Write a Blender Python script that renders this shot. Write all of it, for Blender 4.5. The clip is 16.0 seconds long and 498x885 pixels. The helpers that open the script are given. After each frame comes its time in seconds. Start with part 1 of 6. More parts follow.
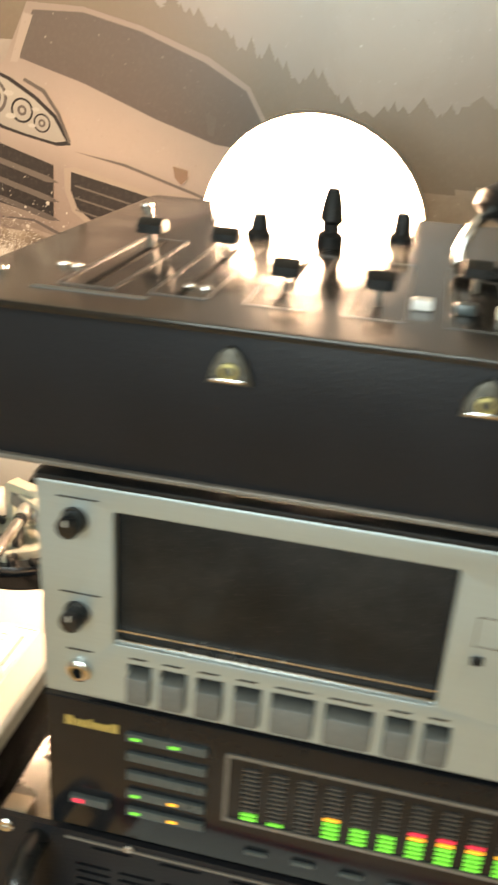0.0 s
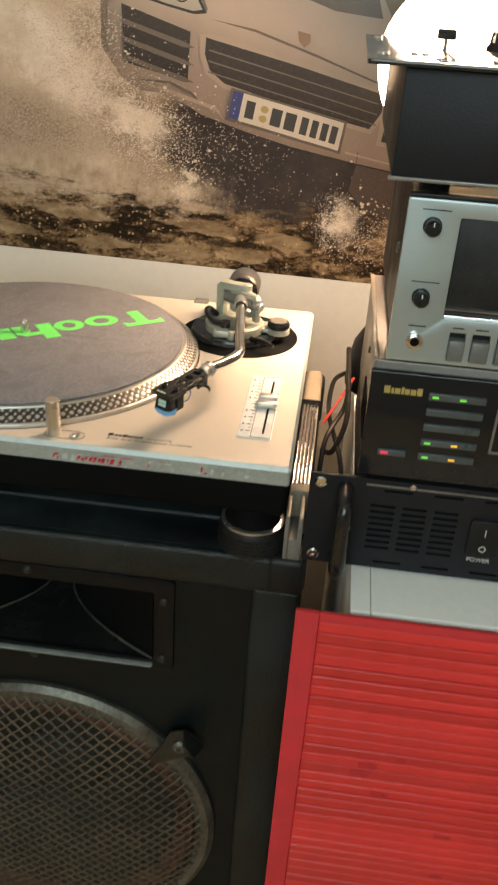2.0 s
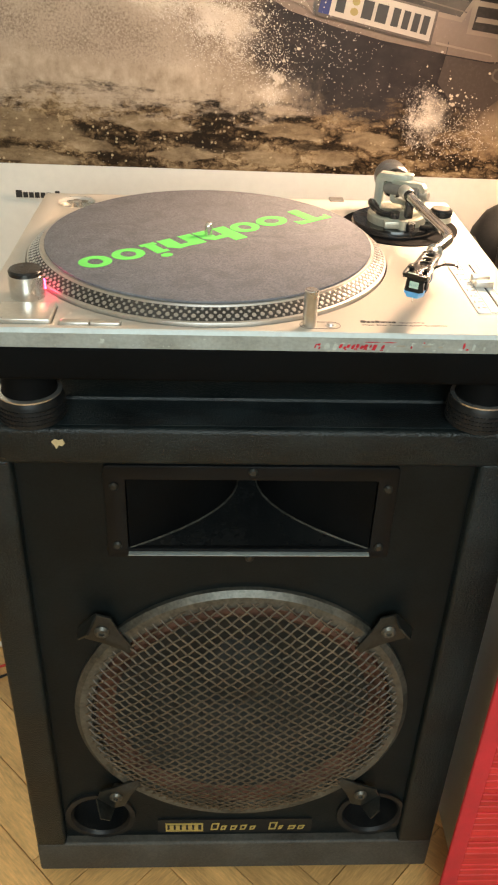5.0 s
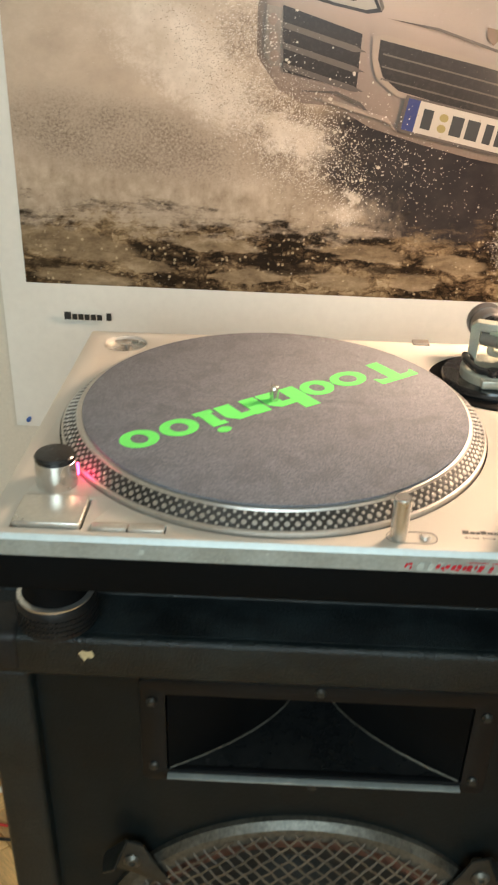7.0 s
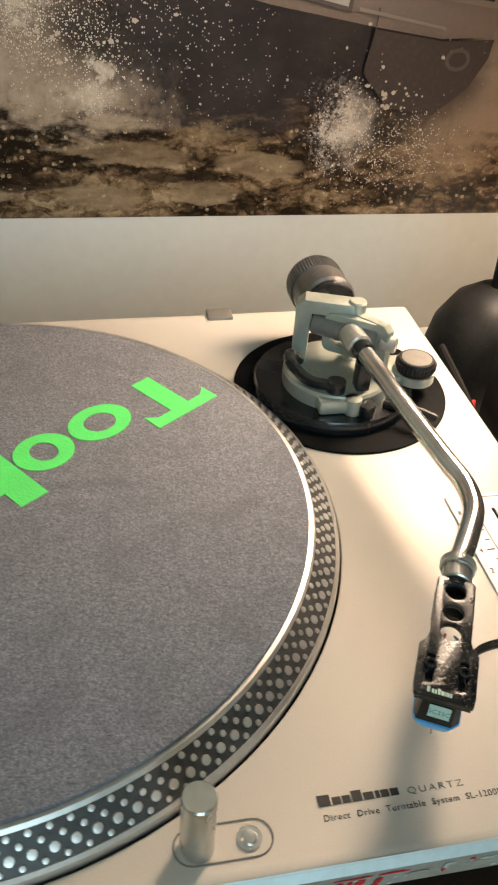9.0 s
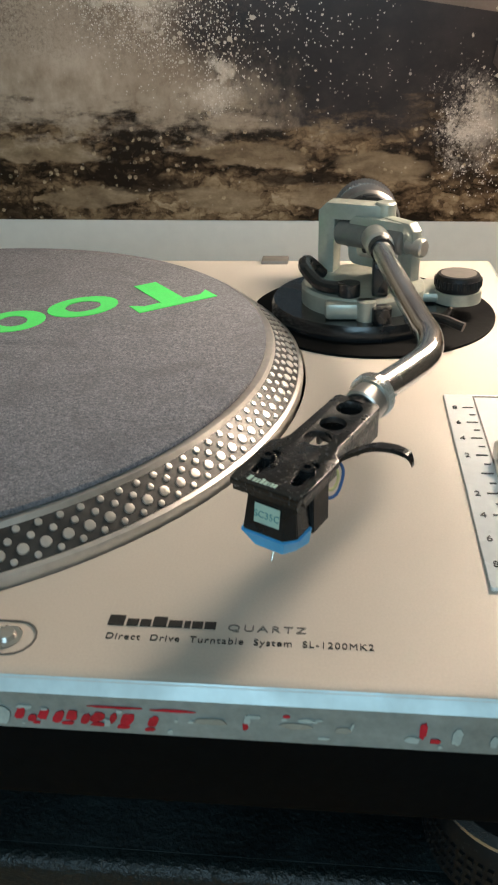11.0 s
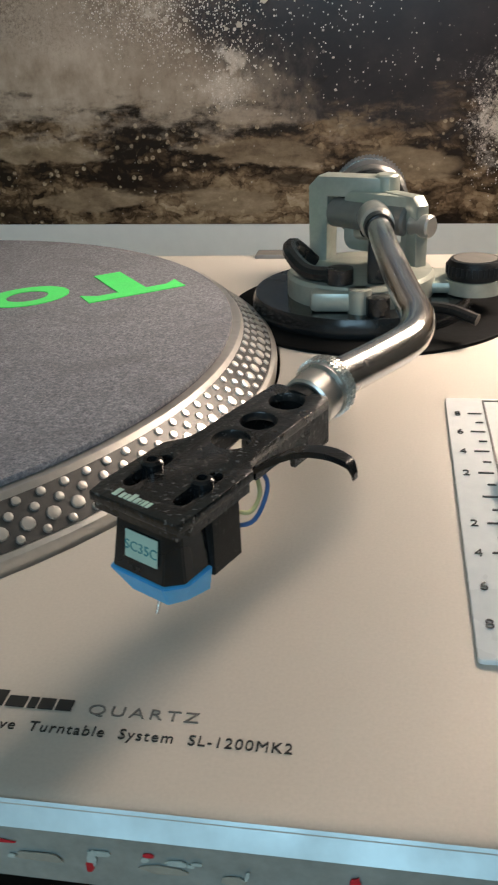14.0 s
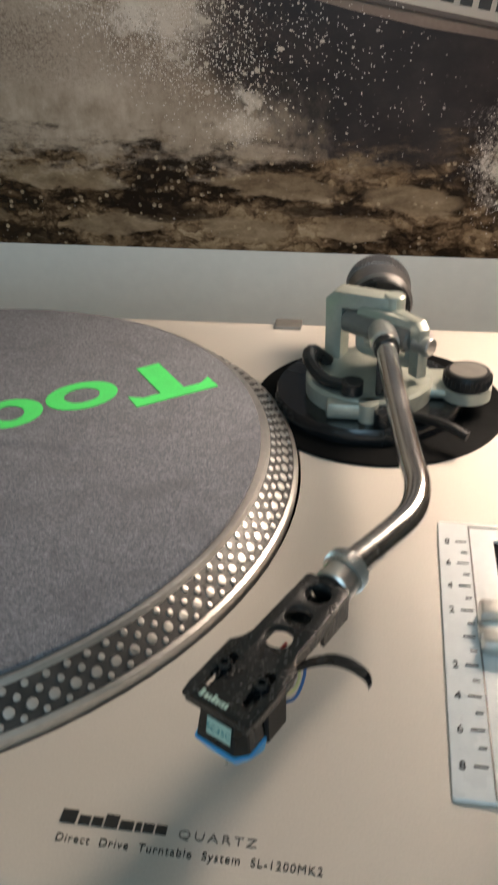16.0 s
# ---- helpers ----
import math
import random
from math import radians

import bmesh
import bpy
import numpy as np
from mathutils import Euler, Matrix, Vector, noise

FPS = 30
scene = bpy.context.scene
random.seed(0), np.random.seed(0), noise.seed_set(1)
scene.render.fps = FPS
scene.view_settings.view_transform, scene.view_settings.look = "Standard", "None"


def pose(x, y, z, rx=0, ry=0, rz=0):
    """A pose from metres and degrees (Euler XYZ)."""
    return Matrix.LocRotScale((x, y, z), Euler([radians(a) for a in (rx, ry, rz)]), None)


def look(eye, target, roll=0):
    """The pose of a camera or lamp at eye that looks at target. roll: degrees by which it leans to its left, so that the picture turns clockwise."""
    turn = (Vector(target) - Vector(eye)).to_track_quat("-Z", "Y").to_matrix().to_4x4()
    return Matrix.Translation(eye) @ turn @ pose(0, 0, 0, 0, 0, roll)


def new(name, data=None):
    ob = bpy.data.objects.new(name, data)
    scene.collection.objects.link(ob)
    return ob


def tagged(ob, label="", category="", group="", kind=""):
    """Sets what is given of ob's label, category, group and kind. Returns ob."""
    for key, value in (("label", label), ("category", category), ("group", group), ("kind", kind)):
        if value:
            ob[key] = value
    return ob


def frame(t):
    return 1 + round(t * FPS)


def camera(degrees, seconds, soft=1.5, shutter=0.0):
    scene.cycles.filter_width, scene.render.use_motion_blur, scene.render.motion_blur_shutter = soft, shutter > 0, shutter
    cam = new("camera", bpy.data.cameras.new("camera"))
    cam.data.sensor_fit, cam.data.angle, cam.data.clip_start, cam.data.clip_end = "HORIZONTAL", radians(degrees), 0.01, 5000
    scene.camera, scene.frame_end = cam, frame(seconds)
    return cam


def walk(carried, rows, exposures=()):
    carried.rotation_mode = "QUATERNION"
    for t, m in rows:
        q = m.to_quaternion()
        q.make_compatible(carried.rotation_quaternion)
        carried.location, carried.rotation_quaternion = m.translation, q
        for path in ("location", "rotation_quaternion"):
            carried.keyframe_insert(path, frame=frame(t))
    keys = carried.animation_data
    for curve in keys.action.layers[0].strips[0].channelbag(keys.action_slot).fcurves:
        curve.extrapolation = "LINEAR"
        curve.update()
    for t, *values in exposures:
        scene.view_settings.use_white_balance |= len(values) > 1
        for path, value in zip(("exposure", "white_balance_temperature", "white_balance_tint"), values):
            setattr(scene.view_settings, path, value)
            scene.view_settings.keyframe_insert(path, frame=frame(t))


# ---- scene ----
cam = camera(33.2, 16.0, 2.1, 0.4)
PATH = [
    (0, (0.664, -0.281, 1.125), (0.315, 1.507, 0.3), 3.8),
    (0.5, (0.514, -0.292, 1.104), (0.315, 1.491, 0.219), 2.8),
    (1, (0.453, -0.327, 1.084), (0.321, 1.434, 0.145), 3.5),
    (1.5, (0.473, -0.43, 1.066), (0.339, 1.318, 0.103), 4.4),
    (2, (0.467, -0.551, 1.076), (0.321, 1.193, 0.106), 4.0),
    (2.5, (0.347, -0.605, 1.062), (0.309, 1.118, 0.046), 3.0),
    (3, (0.283, -0.613, 1.062), (0.326, 1.086, 0.007), 2.9),
    (3.5, (0.291, -0.554, 1.049), (0.272, 1.127, -0.034), 2.8),
    (3.7, (0.299, -0.542, 1.03), (0.229, 1.128, -0.068), 2.2),
    (5.8, (0.125, -0.614, 1.029), (0.295, 1.086, -0.01), 2.2),
    (6, (0.124, -0.597, 1.035), (0.28, 1.118, 0.019), 2.4),
    (6.5, (0.137, -0.523, 1.048), (0.223, 1.226, 0.082), 2.7),
    (7, (0.177, -0.427, 1.055), (0.136, 1.329, 0.099), 1.6),
    (7.5, (0.208, -0.359, 1.063), (0.169, 1.367, 0.053), 0.8),
    (8, (0.197, -0.238, 1.062), (0.313, 1.419, -0.051), 1.7),
    (8.5, (0.205, -0.14, 1.03), (0.522, 1.436, -0.159), 3.4),
    (8.7, (0.217, -0.114, 1.025), (0.62, 1.412, -0.203), 4.8),
    (10.8, (0.36, -0.127, 0.905), (0.156, 1.592, -0.098), -2.2),
    (11, (0.363, -0.143, 0.895), (0.164, 1.604, -0.058), -1.8),
    (11.5, (0.365, -0.148, 0.872), (0.152, 1.64, 0.001), -1.6),
    (12, (0.371, -0.133, 0.864), (0.102, 1.662, 0.025), -2.1),
    (12.5, (0.378, -0.115, 0.862), (0.064, 1.677, 0.031), -2.5),
    (13, (0.387, -0.103, 0.857), (0.059, 1.684, 0.02), -2.7),
    (13.5, (0.395, -0.09, 0.857), (0.063, 1.688, 0.004), -2.8),
    (14, (0.388, -0.084, 0.858), (0.068, 1.681, -0.028), -2.8),
    (14.5, (0.378, -0.085, 0.865), (0.069, 1.66, -0.062), -2.6),
    (15, (0.376, -0.093, 0.877), (0.079, 1.633, -0.089), -2.4),
    (15.5, (0.377, -0.105, 0.893), (0.075, 1.599, -0.111), -2.5),
    (16, (0.381, -0.104, 0.945), (0.082, 1.586, -0.082), -1.8),
]
# seconds, stops, kelvin, tint
EXPOSURES = [(0.0, 0.40, 8400, 28), (0.5, -0.22, 7800, 23), (1.0, -0.43, 7700, 23), (2.0, -0.33, 7900, 26), (3.5, 0.06, 8000, 29), (6.0, 0.26, 7700, 28), (7.5, -0.12, 7100, 24), (8.5, -0.50, 6700, 20), (10.8, -0.90, 6050, 16), (13.0, -1.0, 5850, 17), (16.0, -1.15, 5900, 18)]
walk(cam, [(t, look(eye, target, roll)) for t, eye, target, roll in PATH], EXPOSURES)

# ---- world and large lights ----
world = bpy.data.worlds.new("room_world")
scene.world = world
world.use_nodes = True
world.node_tree.nodes["Background"].inputs[0].default_value = (0.55, 0.7, 0.8, 1)
world.node_tree.nodes["Background"].inputs[1].default_value = 0.05

win = bpy.data.lights.new("window_daylight", "AREA")
win.shape, win.size, win.size_y, win.energy, win.color = "RECTANGLE", 1.3, 1.15, 45.0, (0.60, 0.92, 1.0)
win_ob = new("window_daylight", win)
win_ob.matrix_world = look((0.25, -2.22, 1.72), (0.25, 0.0, 0.90))

GLOBE, GLOBE_R, GLOBE_L = (0.576, 0.36, 1.012), 0.0835, 93.0

# ---- shader helpers ----


def sock(nt, s, v):
    if isinstance(v, (int, float)):
        s.default_value = v
    elif isinstance(v, tuple):
        s.default_value = (*v, 1.0) if len(v) == 3 and s.type == "RGBA" else v
    else:
        nt.links.new(v, s)


def math_n(nt, op, a, b=0.0, clamp=False):
    n = nt.nodes.new("ShaderNodeMath")
    n.operation, n.use_clamp = op, clamp
    sock(nt, n.inputs[0], a)
    sock(nt, n.inputs[1], b)
    return n.outputs[0]


def step_n(nt, v, lo, hi, a=0.0, b=1.0):
    n = nt.nodes.new("ShaderNodeMapRange")
    n.interpolation_type = "SMOOTHSTEP"
    for k, x in enumerate((v, lo, hi, a, b)):
        sock(nt, n.inputs[k], x)
    return n.outputs[0]


def mix_n(nt, f, a, b, kind="MIX"):
    n = nt.nodes.new("ShaderNodeMix")
    n.data_type, n.blend_type = "RGBA", kind
    sock(nt, n.inputs[0], f)
    sock(nt, n.inputs[6], a)
    sock(nt, n.inputs[7], b)
    return n.outputs[2]


def coords(nt, scale=(1, 1, 1), shift=(0, 0, 0)):
    t = nt.nodes.new("ShaderNodeTexCoord")
    m = nt.nodes.new("ShaderNodeMapping")
    m.inputs["Scale"].default_value, m.inputs["Location"].default_value = scale, shift
    nt.links.new(t.outputs["Object"], m.inputs[0])
    return m.outputs[0]


def noise_n(nt, scale, detail=4.0, rough=0.55, stretch=(1, 1, 1), shift=(0, 0, 0), twist=0.0):
    n = nt.nodes.new("ShaderNodeTexNoise")
    nt.links.new(coords(nt, stretch, shift), n.inputs["Vector"])
    n.inputs["Scale"].default_value, n.inputs["Detail"].default_value = scale, detail
    n.inputs["Roughness"].default_value, n.inputs["Distortion"].default_value = rough, twist
    return n.outputs[0]


def ramp_n(nt, f, *stops):
    n = nt.nodes.new("ShaderNodeValToRGB")
    e = n.color_ramp.elements
    while len(e) < len(stops):
        e.new(0.5)
    for k, (p, c) in enumerate(stops):
        e[k].position, e[k].color = p, (*c, 1)
    nt.links.new(f, n.inputs[0])
    return n.outputs[0]


def bare(name):
    m = bpy.data.materials.new(name)
    m.use_nodes = True
    return m, m.node_tree, m.node_tree.nodes["Principled BSDF"]


def bump_n(nt, b, height, strength, distance=0.001):
    n = nt.nodes.new("ShaderNodeBump")
    n.inputs["Strength"].default_value, n.inputs["Distance"].default_value = strength, distance
    nt.links.new(height, n.inputs["Height"])
    nt.links.new(n.outputs[0], b.inputs["Normal"])


def surface(name, color, rough=0.5, metal=0.0, var=0.12, big=9.0, fine=160.0, bump=0.15, stretch=(1, 1, 1), dust=0.0, dust_color=(0.4, 0.38, 0.34), film=0.45, spec=0.5, coat=0.0, each=0.0, distance=0.001):
    """A material with colour, gloss and relief varied at two scales; dust: specks and film."""
    m, nt, b = bare(name)
    n1, n2 = noise_n(nt, big, 5, 0.6, stretch), noise_n(nt, fine, 3, 0.6, stretch, (3.1, 1.7, 0.4))
    f = math_n(nt, "ADD", math_n(nt, "MULTIPLY", n1, 0.6), math_n(nt, "MULTIPLY", n2, 0.4))
    lo = tuple(c * (1 - 2 * var) for c in color)
    hi = tuple(min(1.0, c * (1 + 2 * var)) for c in color)
    col = ramp_n(nt, f, (0.3, lo), (0.7, hi))
    if each:
        o = nt.nodes.new("ShaderNodeObjectInfo")
        k = step_n(nt, o.outputs["Random"], 0.0, 1.0, 1.0 - each, 1.0 + each)
        v = nt.nodes.new("ShaderNodeHueSaturation")
        nt.links.new(k, v.inputs["Value"])
        nt.links.new(col, v.inputs["Color"])
        col = v.outputs[0]
    if dust:
        d = step_n(nt, noise_n(nt, 900.0, 2, 0.7), 0.60, 0.70, 0.0, dust)
        haze = step_n(nt, noise_n(nt, 23.0, 4, 0.65, (1, 1, 1), (7, 2, 5)), 0.42, 0.72, 0.0, dust * film)
        col = mix_n(nt, math_n(nt, "ADD", d, haze, True), col, dust_color)
    nt.links.new(col, b.inputs["Base Color"])
    nt.links.new(step_n(nt, n1, 0.3, 0.7, max(0.03, rough - 0.08), min(1.0, rough + 0.1)), b.inputs["Roughness"])
    b.inputs["Metallic"].default_value = metal
    b.inputs["Coat Weight"].default_value = coat
    b.inputs["Specular IOR Level"].default_value = spec
    if bump:
        bump_n(nt, b, f if fine < 400 else n2, bump, distance)
    return m


def glowing(name, color, power):
    m, nt, b = bare(name)
    b.inputs["Base Color"].default_value = (*color, 1)
    b.inputs["Emission Color"].default_value = (*color, 1)
    b.inputs["Emission Strength"].default_value = power
    b.inputs["Roughness"].default_value = 0.4
    return m


# ---- materials ----
M_WALL = surface("cream wall paint", (0.66, 0.60, 0.50), 0.7, 0, 0.05, 3, 260, 0.25)
M_CEIL = surface("white ceiling paint", (0.75, 0.73, 0.69), 0.8, 0, 0.04, 3, 200, 0.2)
M_BASEB = surface("white skirting paint", (0.72, 0.69, 0.62), 0.45, 0, 0.06, 6, 140, 0.1)
M_OAK = surface("oak parquet", (0.74, 0.39, 0.15), 0.40, 0, 0.22, 6, 60, 0.2, (1, 6, 1), coat=0.25, each=0.2)
M_SUBFLOOR = surface("dark joint", (0.10, 0.06, 0.03), 0.8)
M_PAPER = surface("white poster paper", (0.74, 0.72, 0.66), 0.38, 0, 0.03, 4, 90, 0.04)
M_DECK = surface("silver painted plinth", (0.575, 0.525, 0.46), 0.50, 0.12, 0.05, 7, 1400, 0.0)
# chamfer: cyan window light put into the colour, brighter than the edge below
M_CHAMFER = surface("bright chamfer with cool light tint", (0.54, 0.62, 0.62), 0.42, 0.35, 0.06, 40, 300, 0.05)
# plinth edge: worn silver, the front window light's teal mixed into the colour
M_EDGE = surface("worn silver with cool light tint", (0.36, 0.41, 0.40), 0.40, 0.35, 0.16, 30, 300, 0.15)
M_BLACK = surface("black rubber base", (0.0035, 0.0038, 0.004), 0.65, 0, 0.2, 12, 300, 0.3, spec=0.06)
M_TOLEX = surface("black textured vinyl", (0.0046, 0.0088, 0.0096), 0.40, 0, 0.4, 10, 420, 1.0, dust=0.075, dust_color=(0.13, 0.19, 0.185), spec=0.38)
M_BAFFLE = surface("black painted baffle", (0.0040, 0.0066, 0.0070), 0.45, 0, 0.3, 8, 380, 0.7, dust=0.04, dust_color=(0.095, 0.135, 0.128), spec=0.17)
M_DUSTTOP = surface("dusty speckled vinyl", (0.0065, 0.0105, 0.0120), 0.5, 0, 0.45, 14, 420, 1.0, dust=0.30, dust_color=(0.085, 0.125, 0.130), spec=0.35)
M_HORN = surface("glossy black horn plastic", (0.008, 0.0092, 0.0098), 0.24, 0, 0.2, 8, 200, 0.1, dust=0.04, spec=0.28)
M_CLAMP = surface("worn black clamp steel", (0.026, 0.027, 0.024), 0.36, 0.4, 0.4, 25, 250, 0.3)
M_DUSTY = surface("dusty scuffed vinyl", (0.050, 0.047, 0.040), 0.6, 0, 0.35, 14, 300, 0.6, dust=0.25, dust_color=(0.20, 0.18, 0.15))
M_FLANGE = surface("black moulded flange", (0.006, 0.0068, 0.0075), 0.36, 0, 0.2, 8, 300, 0.1, spec=0.16)
M_GRILLE = surface("rust-tinged black steel", (0.088, 0.060, 0.036), 0.55, 0.1, 0.4, 14, 200, 0.3)
M_RIM = surface("worn dark steel", (0.105, 0.100, 0.084), 0.42, 0.6, 0.4, 25, 250, 0.3)
M_CONE = surface("dark paper cone", (0.022, 0.022, 0.018), 0.8, 0, 0.3, 14, 120, 0.5, dust=0.25, dust_color=(0.13, 0.11, 0.09))
M_SURR = surface("rusty red surround", (0.11, 0.045, 0.028), 0.75, 0, 0.45, 18, 120, 0.4)
M_PLATTER = surface("cast aluminium", (0.60, 0.58, 0.55), 0.36, 0.9, 0.08, 12, 300, 0.08)
M_PBAND = surface("dark strobe band", (0.075, 0.073, 0.070), 0.45, 0.65, 0.2, 20, 300, 0.1)
M_GREEN = surface("neon green print", (0.10, 0.80, 0.16), 0.85, 0, 0.06, 60, 900, 0.4)
M_CHROME = surface("polished steel", (0.70, 0.69, 0.67), 0.20, 1.0, 0.05, 14, 240, 0.05)
M_SATIN = surface("satin aluminium", (0.66, 0.64, 0.60), 0.30, 0.9, 0.08, 20, 300, 0.1)
M_WEIGHT = surface("dark plated steel", (0.27, 0.26, 0.25), 0.30, 0.9, 0.1, 20, 300, 0.1)
M_CAST = surface("pale cast metal", (0.40, 0.42, 0.36), 0.36, 0.45, 0.10, 30, 260, 0.2)
M_CARTBLK = surface("dusty black headshell", (0.011, 0.011, 0.011), 0.24, 0, 0.3, 40, 700, 0.2, film=0.12, dust=0.38, dust_color=(0.34, 0.32, 0.29))
M_GLOSSBLK = surface("glossy black plastic", (0.010, 0.011, 0.012), 0.22, 0, 0.2, 30, 400, 0.06)
M_SATBLK = surface("satin black plastic", (0.008, 0.0085, 0.009), 0.45, 0, 0.2, 20, 300, 0.15, dust=0.06, spec=0.25)
M_BLUE = surface("translucent blue plastic", (0.10, 0.46, 0.84), 0.35, 0, 0.06, 60, 400, 0.05)
M_LABELG = surface("pale green label", (0.46, 0.62, 0.52), 0.5, 0, 0.04)
M_INKT = surface("teal ink", (0.03, 0.22, 0.24), 0.5)
M_INK = surface("dark ink", (0.018, 0.017, 0.016), 0.5)
M_PITCH = surface("bright scale plate", (0.90, 0.90, 0.88), 0.33, 0.0, 0.03, 12, 300, 0.06)
M_REDP = surface("chipped red paint", (0.55, 0.015, 0.03), 0.5, 0, 0.2, 60, 400, 0.3)
M_GREYP = surface("pale primer patch", (0.48, 0.54, 0.50), 0.55, 0, 0.12, 60, 400, 0.3)
M_OCHREP = surface("faint ochre rub", (0.36, 0.345, 0.29), 0.5, 0, 0.12, 60, 400, 0.3)
M_ALU = surface("brushed aluminium panel", (0.42, 0.505, 0.52), 0.36, 0.6, 0.03, 1.5, 300, 0.05, (0.15, 1, 6))
M_CASE = surface("grey enamelled case", (0.20, 0.185, 0.165), 0.42, 0.3, 0.12, 8, 240, 0.15)
M_DARKPANEL = surface("matt charcoal panel", (0.014, 0.015, 0.018), 0.42, 0.1, 0.1, 7, 500, 0.2, spec=0.22)
M_GLOSSPLATE = surface("glossy black enamel plate", (0.034, 0.031, 0.028), 0.15, 0.4, 0.15, 8, 200, 0.04)
M_GLASSBLK = surface("smoked window", (0.010, 0.011, 0.013), 0.10, 0, 0.1, 5, 90, 0.03, spec=0.35)
M_KEY = surface("grey key plastic", (0.15, 0.16, 0.155), 0.4, 0.2, 0.1, 20, 300, 0.1)
M_GOLD = surface("gold print", (0.52, 0.38, 0.12), 0.4, 0.3, 0.1)
M_BRASS = surface("brassy jack socket", (0.55, 0.47, 0.20), 0.35, 0.6, 0.2)
M_WHITEC = surface("white cabinet laminate", (0.80, 0.81, 0.78), 0.4, 0, 0.03, 3, 140, 0.06)
M_RED = surface("red stained bamboo", (0.70, 0.036, 0.036), 0.40, 0, 0.12, 12, 60, 0.2, (1, 1, 8), each=0.13)
M_REDCLOTH = surface("red cloth binding", (0.68, 0.036, 0.042), 0.85, 0, 0.1, 30, 900, 0.6)
M_NODE = surface("dark bamboo node", (0.58, 0.026, 0.028), 0.6, 0, 0.2)
M_BEIGEP = surface("beige plastic cap", (0.27, 0.225, 0.165), 0.4, 0, 0.08, 20, 200, 0.1)
M_CABLE = surface("black cable", (0.014, 0.013, 0.012), 0.45, spec=0.30)
M_CABLER = surface("red cable", (0.55, 0.03, 0.02), 0.45)
M_CABLEW = surface("white cable", (0.65, 0.60, 0.52), 0.45)
M_WIREY = surface("pale yellow wire", (0.60, 0.62, 0.30), 0.5)
M_WIREB = surface("blue wire", (0.05, 0.14, 0.35), 0.5)
M_CHIP = surface("bare chipped wood", (0.52, 0.40, 0.22), 0.8)
M_PIN = surface("blue pin head", (0.03, 0.10, 0.32), 0.4)
M_SEGOFF = surface("unlit smoked segment", (0.075, 0.068, 0.060), 0.4)
M_BLUEGREY = surface("grey reflecting legend plate", (0.075, 0.095, 0.098), 0.3, 0.2)
M_LEDG = glowing("green light", (0.14, 1.0, 0.10), 0.30)
M_LEDR = glowing("red light", (1.0, 0.05, 0.10), 0.6)
M_LEDA = glowing("amber light", (1.0, 0.5, 0.05), 0.9)
M_STROBE = glowing("red strobe lamp", (1.0, 0.03, 0.12), 30.0)
M_GLOBE = glowing("lit opal globe", (1.0, 0.79, 0.55), GLOBE_L)


def felt():
    """Pressed grey felt: dark and pale fibres, faint handling marks."""
    m, nt, b = bare("grey slipmat felt")
    fib = math_n(nt, "ADD", math_n(nt, "MULTIPLY", noise_n(nt, 820, 3, 0.75), 0.6), math_n(nt, "MULTIPLY", noise_n(nt, 1500, 2, 0.6, shift=(4, 1, 2)), 0.4))
    col = ramp_n(nt, fib, (0.36, (0.098, 0.102, 0.118)), (0.50, (0.182, 0.187, 0.207)), (0.64, (0.305, 0.310, 0.330)))
    marks = noise_n(nt, 38, 4, 0.6, (1, 1, 1), (2, 5, 1), 0.8)
    col = mix_n(nt, step_n(nt, marks, 0.46, 0.66, 0.0, 0.35), col, (0.115, 0.115, 0.125))
    nt.links.new(col, b.inputs["Base Color"])
    b.inputs["Roughness"].default_value = 0.95
    b.inputs["Specular IOR Level"].default_value = 0.15
    bump_n(nt, b, fib, 0.5, 0.0008)
    return m


def axes_n(nt):
    t = nt.nodes.new("ShaderNodeTexCoord")
    s = nt.nodes.new("ShaderNodeSeparateXYZ")
    nt.links.new(t.outputs["Object"], s.inputs[0])
    return s.outputs[0], s.outputs[2]


def oval_n(nt, x, z, cx, cz, rx, rz, slant=0.0, inner=0.0):
    """1 in the middle of a slanted oval, falling to 0 at its rim."""
    dx, dz = math_n(nt, "SUBTRACT", x, cx), math_n(nt, "SUBTRACT", z, cz)
    c, s = math.cos(slant), math.sin(slant)
    u = math_n(nt, "ADD", math_n(nt, "MULTIPLY", dx, c / rx), math_n(nt, "MULTIPLY", dz, s / rx))
    v = math_n(nt, "ADD", math_n(nt, "MULTIPLY", dx, -s / rz), math_n(nt, "MULTIPLY", dz, c / rz))
    d = math_n(nt, "SQRT", math_n(nt, "ADD", math_n(nt, "MULTIPLY", u, u), math_n(nt, "MULTIPLY", v, v)))
    return step_n(nt, d, 1.0, inner)


def drops_n(nt, scale, dens, shift, big=0.42):
    """Crisp printed droplets: random cells kept by density, each with its own size."""
    v = nt.nodes.new("ShaderNodeTexVoronoi")
    nt.links.new(coords(nt, (1, 1, 1), shift), v.inputs["Vector"])
    v.inputs["Scale"].default_value = scale
    c = nt.nodes.new("ShaderNodeSeparateColor")
    nt.links.new(v.outputs["Color"], c.inputs[0])
    r = math_n(nt, "MULTIPLY", math_n(nt, "ADD", 0.25, c.outputs[1]), big)
    dot = step_n(nt, math_n(nt, "SUBTRACT", r, v.outputs["Distance"]), 0.0, 0.10)
    return math_n(nt, "MULTIPLY", dot, step_n(nt, math_n(nt, "SUBTRACT", dens, c.outputs[0]), -0.02, 0.02))


